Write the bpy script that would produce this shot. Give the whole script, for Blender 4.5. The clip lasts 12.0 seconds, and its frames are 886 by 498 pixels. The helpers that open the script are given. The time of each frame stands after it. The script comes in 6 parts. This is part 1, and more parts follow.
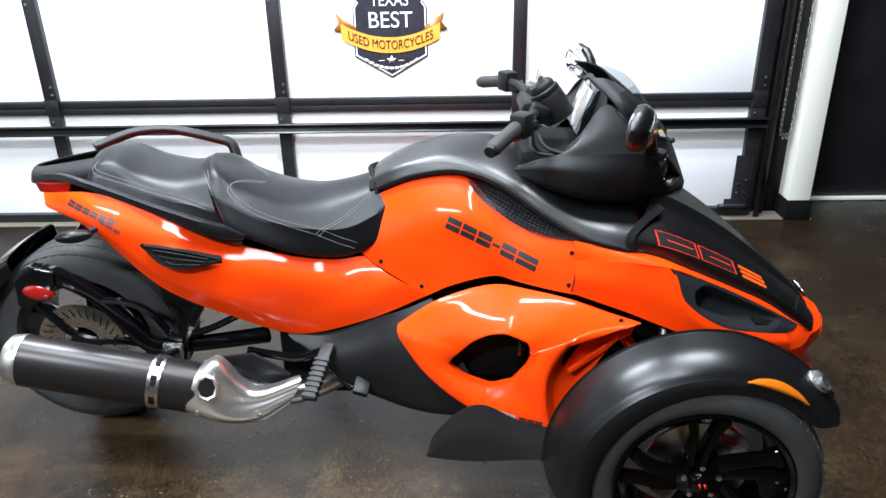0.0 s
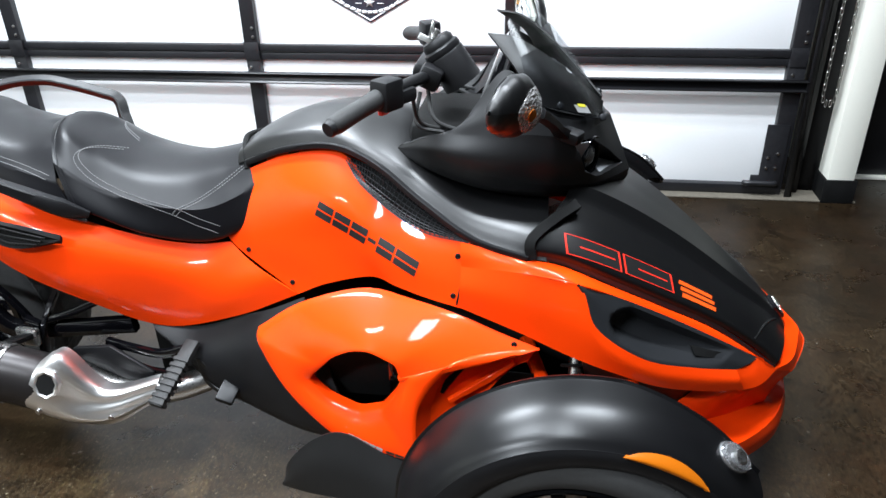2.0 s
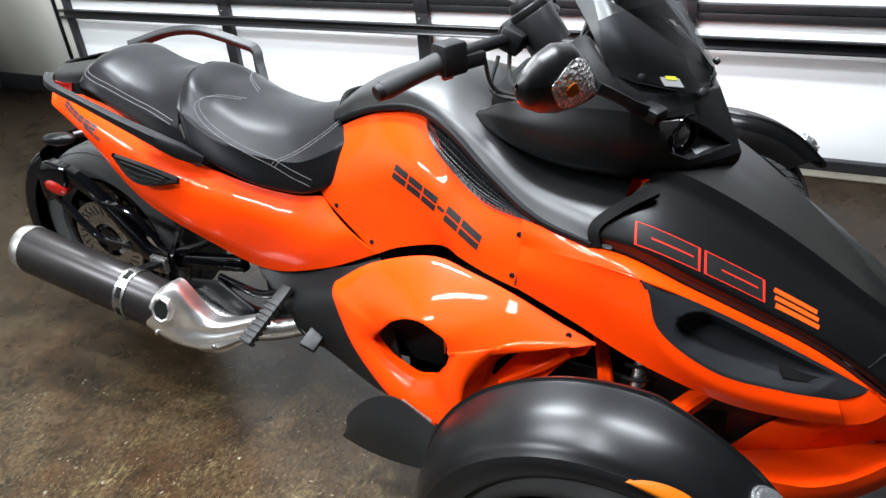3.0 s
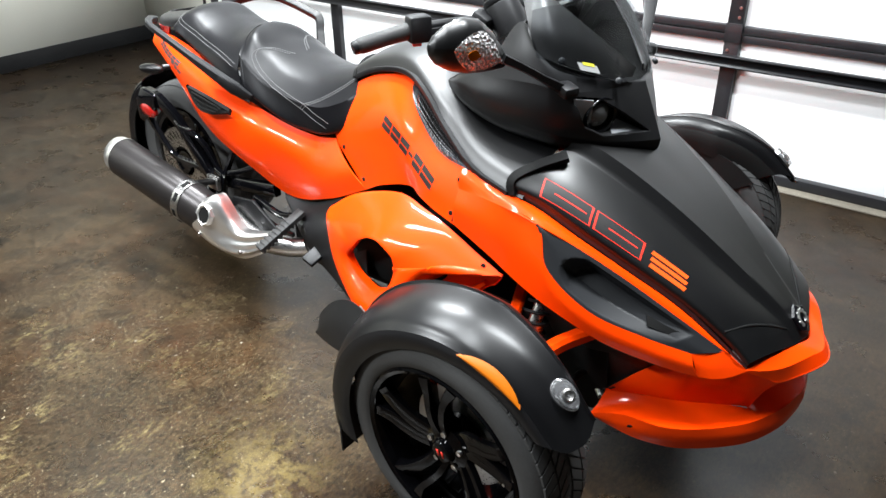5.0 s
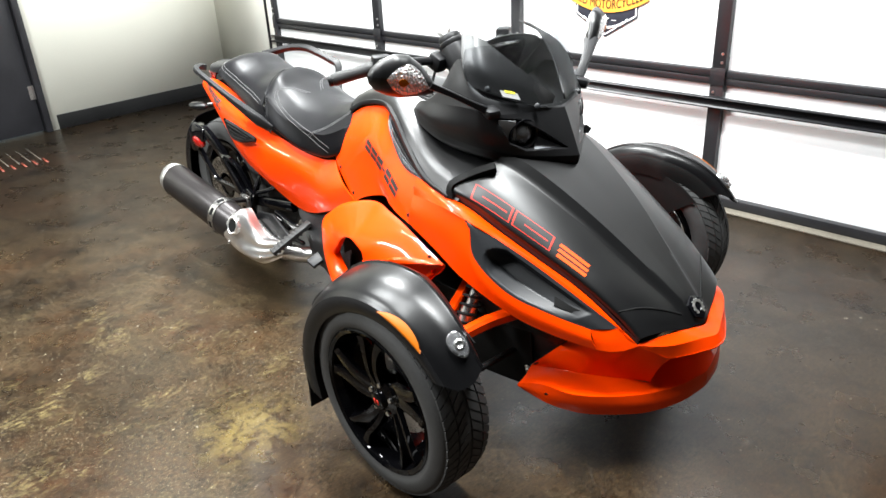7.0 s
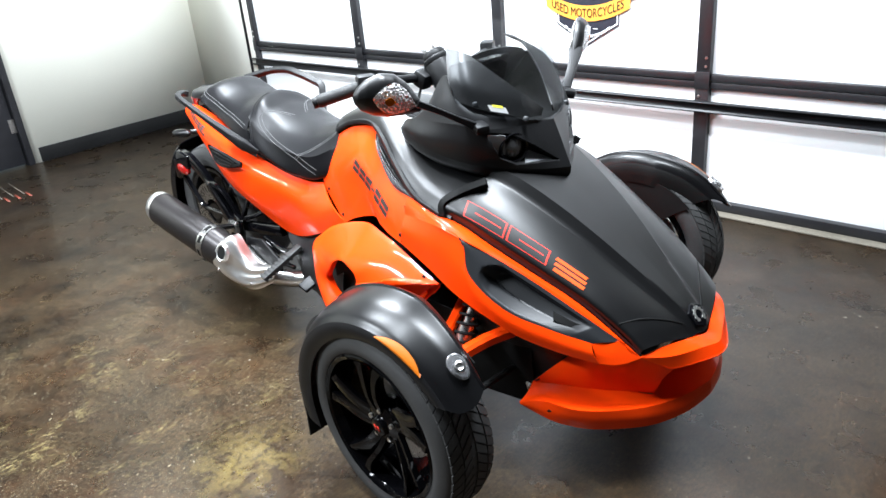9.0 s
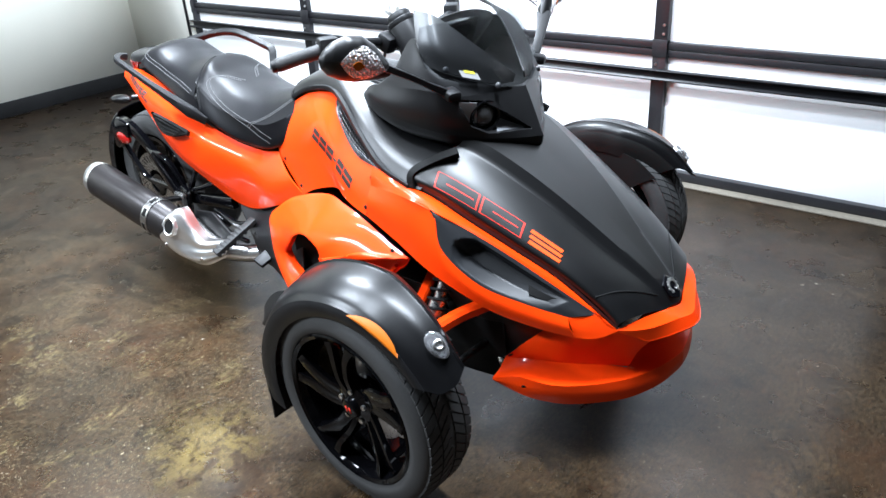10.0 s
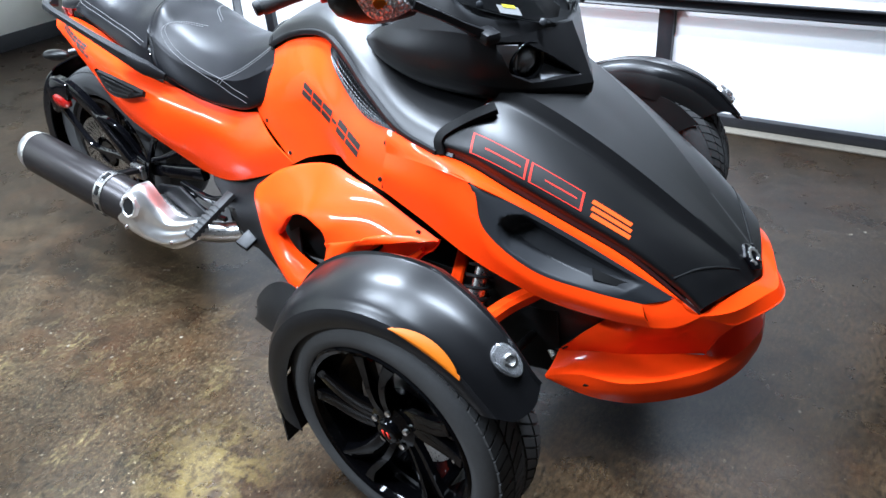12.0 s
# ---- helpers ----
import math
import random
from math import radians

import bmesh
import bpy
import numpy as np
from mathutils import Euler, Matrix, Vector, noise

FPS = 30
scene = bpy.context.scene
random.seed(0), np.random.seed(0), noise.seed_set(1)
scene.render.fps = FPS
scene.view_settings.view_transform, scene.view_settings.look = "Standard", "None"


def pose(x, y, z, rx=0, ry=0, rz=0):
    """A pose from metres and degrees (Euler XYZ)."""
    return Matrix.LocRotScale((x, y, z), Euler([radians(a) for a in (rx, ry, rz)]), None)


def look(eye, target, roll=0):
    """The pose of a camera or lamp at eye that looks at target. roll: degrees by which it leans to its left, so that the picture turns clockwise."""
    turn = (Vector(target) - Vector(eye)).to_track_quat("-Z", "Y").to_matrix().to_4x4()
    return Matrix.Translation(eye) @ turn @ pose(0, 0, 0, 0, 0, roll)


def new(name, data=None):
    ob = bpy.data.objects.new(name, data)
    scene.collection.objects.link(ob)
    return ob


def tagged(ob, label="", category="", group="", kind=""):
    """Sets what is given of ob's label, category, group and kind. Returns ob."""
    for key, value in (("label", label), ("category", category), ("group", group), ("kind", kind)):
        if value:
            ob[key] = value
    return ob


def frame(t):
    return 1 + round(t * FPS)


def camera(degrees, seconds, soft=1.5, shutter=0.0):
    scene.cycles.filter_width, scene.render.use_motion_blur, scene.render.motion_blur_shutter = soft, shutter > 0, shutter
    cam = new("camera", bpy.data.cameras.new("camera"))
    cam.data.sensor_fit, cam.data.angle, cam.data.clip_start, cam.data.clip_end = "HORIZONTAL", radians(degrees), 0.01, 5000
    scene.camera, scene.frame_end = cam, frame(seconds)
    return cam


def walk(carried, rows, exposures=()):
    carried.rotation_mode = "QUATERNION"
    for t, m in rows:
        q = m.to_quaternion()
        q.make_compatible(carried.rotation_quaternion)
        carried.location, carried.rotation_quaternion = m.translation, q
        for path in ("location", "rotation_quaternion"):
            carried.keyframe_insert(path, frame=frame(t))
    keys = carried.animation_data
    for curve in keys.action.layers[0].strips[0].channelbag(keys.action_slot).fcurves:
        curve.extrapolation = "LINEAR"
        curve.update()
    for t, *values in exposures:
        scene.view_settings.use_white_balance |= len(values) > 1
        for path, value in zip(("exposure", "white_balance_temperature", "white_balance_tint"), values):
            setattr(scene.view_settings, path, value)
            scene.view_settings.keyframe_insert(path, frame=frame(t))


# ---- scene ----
cam = camera(62.0, 12.0)
PATH = [
    (0, (1.177, -2.085, 1.488), (1.131, -0.258, 0.675), -1.1),
    (0.5, (1.397, -2.023, 1.484), (1.316, -0.233, 0.595), -0.3),
    (1, (1.504, -1.952, 1.455), (1.372, -0.179, 0.54), -2.4),
    (1.5, (1.576, -1.804, 1.432), (1.502, -0.067, 0.443), 1.4),
    (2, (1.639, -1.66, 1.429), (1.383, 0.086, 0.486), -1.3),
    (2.5, (1.776, -1.571, 1.437), (1.122, 0.018, 0.414), -5.2),
    (3, (1.917, -1.497, 1.419), (1.126, 0.026, 0.392), -5.0),
    (3.2, (1.938, -1.495, 1.427), (1.111, 0.028, 0.428), -5.8),
    (4.8, (2.376, -1.638, 1.442), (1.382, -0.203, 0.466), -1.6),
    (5, (2.442, -1.624, 1.431), (1.377, -0.256, 0.432), -1.0),
    (5.5, (2.576, -1.637, 1.441), (1.425, -0.294, 0.506), -6.0),
    (6, (2.707, -1.728, 1.434), (1.558, -0.384, 0.5), -4.3),
    (6.5, (2.838, -1.769, 1.456), (1.627, -0.426, 0.603), -4.9),
    (7, (2.984, -1.705, 1.453), (1.702, -0.432, 0.595), -3.0),
    (7.2, (3.038, -1.686, 1.462), (1.736, -0.432, 0.607), -3.0),
    (9, (2.95, -1.685, 1.453), (1.679, -0.381, 0.626), -5.3),
    (9.5, (2.869, -1.737, 1.445), (1.69, -0.363, 0.594), -5.4),
    (10, (2.836, -1.68, 1.434), (1.709, -0.303, 0.52), -3.7),
    (10.5, (2.797, -1.541, 1.429), (1.601, -0.216, 0.525), -2.5),
    (11, (2.736, -1.456, 1.391), (1.49, -0.243, 0.403), -4.1),
    (11.5, (2.623, -1.445, 1.364), (1.518, -0.133, 0.335), -3.0),
    (12, (2.46, -1.513, 1.36), (1.48, -0.13, 0.298), -4.8),
]
EXPOSURES = [(0, -0.38, 6150, 10), (2, -0.38, 6200, 10), (3.2, -0.28, 6400, 10), (4.8, 0.0, 6550, 10), (5.5, 0.06, 6550, 10), (7, 0.20, 6750, 10), (9, 0.19, 6200, 10), (10.5, 0.20, 5800, 10), (12, 0.14, 5650, 10)]
walk(cam, [(t, look(eye, target, roll)) for t, eye, target, roll in PATH], EXPOSURES)

# world: a closed hall, only a faint sky outside
world = bpy.data.worlds.new("world")
scene.world = world
world.use_nodes = True
wn = world.node_tree
sky = wn.nodes.new("ShaderNodeTexSky")
sky.sky_type, sky.sun_disc, sky.sun_elevation = "NISHITA", False, radians(40)
wn.links.new(sky.outputs[0], wn.nodes["Background"].inputs[0])
wn.nodes["Background"].inputs[1].default_value = 0.05

CEILING = 3.6
# unseen lamps; the last is added only to even out the left wall
LAMP_PLACES = [(1.15, -1.40, 90, 95), (1.95, 0.0, 0, 195), (-0.1, -1.0, 0, 145), (-0.3, 0.45, 0, 330), (-0.9, -3.2, 0, 300)]     # place, turn and watts
for lx, ly, turn, watts in LAMP_PLACES:
    data = bpy.data.lights.new("strip_lamp", "AREA")
    data.shape, data.size, data.size_y = "RECTANGLE", 1.25, 0.24
    data.energy, data.color = watts, (0.91, 0.965, 1.0)
    lamp = new("strip_lamp", data)
    lamp.matrix_world = pose(lx, ly, CEILING - 0.11, 0, 0, turn)

# ---- tools ----
def spline(points, n):
    """n points along a smooth curve through the control points."""
    P = np.array(points, float)
    if len(P) == 2:
        return P[0] + np.linspace(0, 1, n)[:, None] * (P[1] - P[0])
    Q = np.vstack([2 * P[0] - P[1], P, 2 * P[-1] - P[-2]])
    out = []
    for s in np.linspace(0, len(P) - 1, n):
        i = min(int(s), len(P) - 2)
        f = s - i
        a, b, c, d = Q[i:i + 4]
        out.append(0.5 * (2 * b + (c - a) * f + (2 * a - 5 * b + 4 * c - d) * f * f + (3 * b - a - 3 * c + d) * f ** 3))
    return np.array(out)


def patch(rails, nu, nv):
    """A smooth grid (nv, nu, 3) through rails of control points."""
    R = np.array([spline(r, nu) for r in rails])
    return np.array([spline(R[:, i], nv) for i in range(nu)]).transpose(1, 0, 2)


def normals(G):
    du = np.gradient(G, axis=1)
    dv = np.gradient(G, axis=0)
    n = np.cross(du, dv)
    return n / np.maximum(np.linalg.norm(n, axis=2, keepdims=True), 1e-9)


def shell(G, out, thick=0.004, closed=False):
    """A sheet of the grid with a thickness; out: the way that its face looks."""
    bm = bmesh.new()
    n = normals(G)
    if (n * np.array(out)).sum(axis=2).mean() < 0:
        n = -n
    if closed:
        m_ = n[:, 0] + n[:, -1]
        n[:, 0] = n[:, -1] = m_ / np.linalg.norm(m_, axis=1, keepdims=True)
    H = G - n * thick
    V, U = G.shape[:2]
    a = [[bm.verts.new(G[j, i]) for i in range(U)] for j in range(V)]
    b = [[bm.verts.new(H[j, i]) for i in range(U)] for j in range(V)]
    for j in range(V - 1):
        for i in range(U - 1):
            bm.faces.new((a[j][i], a[j][i + 1], a[j + 1][i + 1], a[j + 1][i]))
            bm.faces.new((b[j][i], b[j + 1][i], b[j + 1][i + 1], b[j][i + 1]))
    rim = [(0, i) for i in range(U)] + [(j, U - 1) for j in range(1, V)] + [(V - 1, i) for i in range(U - 2, -1, -1)] + [(j, 0) for j in range(V - 2, 0, -1)]
    for (j, i), (l, k) in zip(rim, rim[1:] + rim[:1]):
        if closed and i == k and i in (0, U - 1):
            continue
        bm.faces.new((a[j][i], b[j][i], b[l][k], a[l][k]))
    bmesh.ops.remove_doubles(bm, verts=bm.verts, dist=1e-5)
    bmesh.ops.recalc_face_normals(bm, faces=bm.faces)
    return bm


def flipped(bm):
    """The same shape on the other side of the middle plane."""
    m = bm.copy()
    for v in m.verts:
        v.co.y = -v.co.y
    bmesh.ops.reverse_faces(m, faces=m.faces)
    return m


def joined(*parts):
    bm = bmesh.new()
    for p in parts:
        me = bpy.data.meshes.new("tmp")
        p.to_mesh(me)
        bm.from_mesh(me)
        bpy.data.meshes.remove(me)
    return bm


def tube(path, radius, n=40, sides=12, flat=1.0, caps=True, smooth=True):
    """A round bar along a path; radius: one, or one for each control point; flat: how far its height is pressed."""
    P = spline(path, n) if smooth else np.array(path, float)
    r = np.interp(np.linspace(0, 1, len(P)), np.linspace(0, 1, len(radius)), radius) if isinstance(radius, (list, tuple)) else np.full(len(P), radius)
    bm = bmesh.new()
    T = np.gradient(P, axis=0)
    T /= np.linalg.norm(T, axis=1, keepdims=True)
    up = np.array((0, 0, 1.0)) if abs(T[0][2]) < 0.9 else np.array((0, 1.0, 0))
    rings = []
    for p, t, q in zip(P, T, r):
        side = np.cross(t, up)
        side /= np.linalg.norm(side)
        up = np.cross(side, t)
        rings.append([bm.verts.new(p + q * (np.cos(a) * side + flat * np.sin(a) * up)) for a in np.linspace(0, 2 * np.pi, sides, endpoint=False)])
    for A, B in zip(rings, rings[1:]):
        for i in range(sides):
            bm.faces.new((A[i], A[(i + 1) % sides], B[(i + 1) % sides], B[i]))
    if caps:
        bm.faces.new(rings[0][::-1])
        bm.faces.new(rings[-1])
    bmesh.ops.recalc_face_normals(bm, faces=bm.faces)
    return bm


def bar(path, w, h, n=24, round_=0.25, smooth=True):
    """A flat bar with rounded edges along a path; w: across, h: high."""
    bm = tube(path, 1.0, n, 8, 1.0, True, smooth)
    P = spline(path, n) if smooth else np.array(path, float)
    k = 0
    bm.verts.ensure_lookup_table()
    T = np.gradient(P, axis=0)
    T /= np.linalg.norm(T, axis=1, keepdims=True)
    up = np.array((0, 0, 1.0)) if abs(T[0][2]) < 0.9 else np.array((0, 1.0, 0))
    c = 1 - round_
    prof = [(1, c), (c, 1), (-c, 1), (-1, c), (-1, -c), (-c, -1), (c, -1), (1, -c)]
    for m, (p, t) in enumerate(zip(P, T)):
        side = np.cross(t, up)
        side /= np.linalg.norm(side)
        up = np.cross(side, t)
        f = m / max(1, len(P) - 1)
        ww = np.interp(f, np.linspace(0, 1, len(w)), w) if isinstance(w, (list, tuple)) else w
        hh = np.interp(f, np.linspace(0, 1, len(h)), h) if isinstance(h, (list, tuple)) else h
        for a, b in prof:
            bm.verts[k].co = p + side * a * ww / 2 + up * b * hh / 2
            k += 1
    bmesh.ops.recalc_face_normals(bm, faces=bm.faces)
    return bm


def lathe(profile, m=Matrix(), steps=64, closed=False):
    """Turns a profile of (radius, along) round the axis z, then puts it at m."""
    bm = bmesh.new()
    rings = [[bm.verts.new((r * math.cos(a), r * math.sin(a), h)) for a in np.linspace(0, 2 * math.pi, steps, endpoint=False)] for r, h in profile]
    pairs = list(zip(rings, rings[1:])) + ([(rings[-1], rings[0])] if closed else [])
    for A, B in pairs:
        for i in range(steps):
            bm.faces.new((A[i], A[(i + 1) % steps], B[(i + 1) % steps], B[i]))
    if not closed:
        for ring, (r, h) in ((rings[0], profile[0]), (rings[-1], profile[-1])):
            if r > 1e-6:
                bm.faces.new(ring)
    bmesh.ops.remove_doubles(bm, verts=bm.verts, dist=1e-6)
    bmesh.ops.recalc_face_normals(bm, faces=bm.faces)
    bm.transform(m)
    return bm


def box(size, m=Matrix(), bevel=0.0, seg=2):
    bm = bmesh.new()
    bmesh.ops.create_cube(bm, size=1)
    for v in bm.verts:
        v.co = Vector((v.co.x * size[0], v.co.y * size[1], v.co.z * size[2]))
    if bevel:
        bmesh.ops.bevel(bm, geom=bm.edges, offset=bevel, segments=seg, affect="EDGES", profile=0.5)
    bm.transform(m)
    return bm


def plate(outline, thick, m=Matrix(), bevel=0.0):
    """A flat piece with the outline (x, y) in its own plane, thick along z, put at m."""
    bm = bmesh.new()
    f = bm.faces.new([bm.verts.new((x, y, 0)) for x, y in outline])
    g = bmesh.ops.extrude_face_region(bm, geom=[f])
    for v in g["geom"]:
        if isinstance(v, bmesh.types.BMVert):
            v.co.z += thick
    bmesh.ops.recalc_face_normals(bm, faces=bm.faces)
    if bevel:
        bmesh.ops.bevel(bm, geom=bm.edges, offset=bevel, segments=2, affect="EDGES", profile=0.5)
    bm.transform(m)
    return bm


def linked(name, bm, material, parent=None):
    for e in bm.edges:
        if len(e.link_faces) == 2 and e.calc_face_angle(0) > radians(38):
            e.smooth = False
    me = bpy.data.meshes.new(name)
    bm.to_mesh(me)
    bm.free()
    me.polygons.foreach_set("use_smooth", [True] * len(me.polygons))
    me.materials.append(material)
    ob = new(name, me)
    ob.parent = parent
    return ob


def part(name, bm, material, parent, label=""):
    ob = linked(name, bm, material, parent)
    return tagged(ob, label) if label else ob


def pair(name, bm, material, parent, label=""):
    """A part and its twin on the other side."""
    twin = flipped(bm)
    return part(name, bm, material, parent, label), part(name, twin, material, parent, label)


def thing(name, bm, material, label, category, group="", kind=""):
    return tagged(linked(name, bm, material), label, category, group, kind)


def base(name, label, category, group="", kind="", at=(0, 0, 0)):
    ob = new(name)
    ob.location = at
    return tagged(ob, label, category, group, kind)


def tree_of(bm):
    from mathutils.bvhtree import BVHTree
    return BVHTree.FromBMesh(bm)


def lay(tree, points, way, lift):
    """Points dropped along a way onto a surface, lifted a little off it."""
    way = Vector(way).normalized()
    out = []
    for p in points:
        hit, n, _, _ = tree.ray_cast(Vector(p) - way * 2, way)
        out.append((hit - way * lift) if hit else Vector(p))
    return out


def decal(tree, polys, way, lift=0.0012, thick=0.0008):
    """Thin films on a surface: each poly is a quad of 3D corners, cut fine and dropped along the way."""
    bm = bmesh.new()
    way = Vector(way).normalized()
    for a, b, c, d in polys:
        a, b, c, d = (Vector(p) for p in (a, b, c, d))
        nu = max(1, int((b - a).length / 0.006))
        nv = max(1, int((d - a).length / 0.006))
        g = []
        for j in range(nv + 1):
            g.append([])
            for i in range(nu + 1):
                u, v = i / nu, j / nv
                p = a.lerp(b, u).lerp(d.lerp(c, u), v)
                g[-1].append(bm.verts.new(lay(tree, [p], way, lift)[0]))
        for j in range(nv):
            for i in range(nu):
                bm.faces.new((g[j][i], g[j][i + 1], g[j + 1][i + 1], g[j + 1][i]))
    bm.normal_update()
    for f in bm.faces:
        if f.normal.dot(way) > 0:
            f.normal_flip()
    return bm

# ---- materials ----
def material(name, colour, rough=0.5, metal=0.0, coat=0.0, grain=60.0, bump=0.0, vary=0.12, rough_vary=0.08, large=4.0, spec=0.5, coat_rough=0.04):
    """A surface with variation at two scales: colour (grain and stains), gloss and fine relief."""
    m = bpy.data.materials.new(name)
    m.use_nodes = True
    t, n, k = m.node_tree, m.node_tree.nodes, m.node_tree.links
    p = n["Principled BSDF"]
    co = n.new("ShaderNodeTexCoord")
    fine, wide = n.new("ShaderNodeTexNoise"), n.new("ShaderNodeTexNoise")
    fine.inputs["Scale"].default_value, wide.inputs["Scale"].default_value = grain, large
    fine.inputs["Detail"].default_value = wide.inputs["Detail"].default_value = 4
    for x in (fine, wide):
        k.new(co.outputs["Object"], x.inputs["Vector"])
    mix = n.new("ShaderNodeMix")
    mix.data_type = "FLOAT"
    mix.inputs[0].default_value = 0.5
    k.new(fine.outputs[0], mix.inputs[2])
    k.new(wide.outputs[0], mix.inputs[3])
    ramp = n.new("ShaderNodeValToRGB")
    c = np.array(colour)
    ramp.color_ramp.elements[0].position, ramp.color_ramp.elements[1].position = 0.3, 0.7
    ramp.color_ramp.elements[0].color = (*(c * (1 - vary)), 1)
    ramp.color_ramp.elements[1].color = (*np.minimum(c * (1 + vary), 1), 1)
    k.new(mix.outputs[0], ramp.inputs[0])
    k.new(ramp.outputs[0], p.inputs["Base Color"])
    mr = n.new("ShaderNodeMapRange")
    mr.inputs[1].default_value, mr.inputs[2].default_value = 0.3, 0.7
    mr.inputs[3].default_value, mr.inputs[4].default_value = max(0.02, rough - rough_vary), min(1, rough + rough_vary)
    k.new(mix.outputs[0], mr.inputs[0])
    k.new(mr.outputs[0], p.inputs["Roughness"])
    p.inputs["Metallic"].default_value = metal
    p.inputs["Specular IOR Level"].default_value = spec
    p.inputs["Coat Weight"].default_value, p.inputs["Coat Roughness"].default_value = coat, coat_rough
    if bump:
        b = n.new("ShaderNodeBump")
        b.inputs["Strength"].default_value, b.inputs["Distance"].default_value = bump, 0.002
        k.new(fine.outputs[0], b.inputs["Height"])
        k.new(b.outputs[0], p.inputs["Normal"])
    return m


def lens_material(name, colour, rough=0.08, see=0.35):
    """Clear or coloured moulded plastic."""
    m = material(name, colour, rough, coat=0.6, grain=300, vary=0.1, rough_vary=0.03)
    m.node_tree.nodes["Principled BSDF"].inputs["Transmission Weight"].default_value = see
    return m


def screen_material(name, tint):
    """Thin see-through sheet: tinted passage, with gloss by Fresnel."""
    m = bpy.data.materials.new(name)
    m.use_nodes = True
    n, k = m.node_tree.nodes, m.node_tree.links
    n.remove(n["Principled BSDF"])
    tr, gl, mix, fr = n.new("ShaderNodeBsdfTransparent"), n.new("ShaderNodeBsdfGlossy"), n.new("ShaderNodeMixShader"), n.new("ShaderNodeLayerWeight")
    tr.inputs[0].default_value = (*tint, 1)
    gl.inputs["Roughness"].default_value = 0.26
    fr.inputs[0].default_value = 0.5
    pw, sc_ = n.new("ShaderNodeMath"), n.new("ShaderNodeMath")
    pw.operation, sc_.operation = "POWER", "MULTIPLY_ADD"
    pw.inputs[1].default_value = 4.0
    sc_.inputs[1].default_value, sc_.inputs[2].default_value = 0.06, 0.010
    k.new(fr.outputs["Facing"], pw.inputs[0])
    k.new(pw.outputs[0], sc_.inputs[0])
    k.new(sc_.outputs[0], mix.inputs[0])
    k.new(tr.outputs[0], mix.inputs[1])
    k.new(gl.outputs[0], mix.inputs[2])
    k.new(mix.outputs[0], n["Material Output"].inputs[0])
    return m


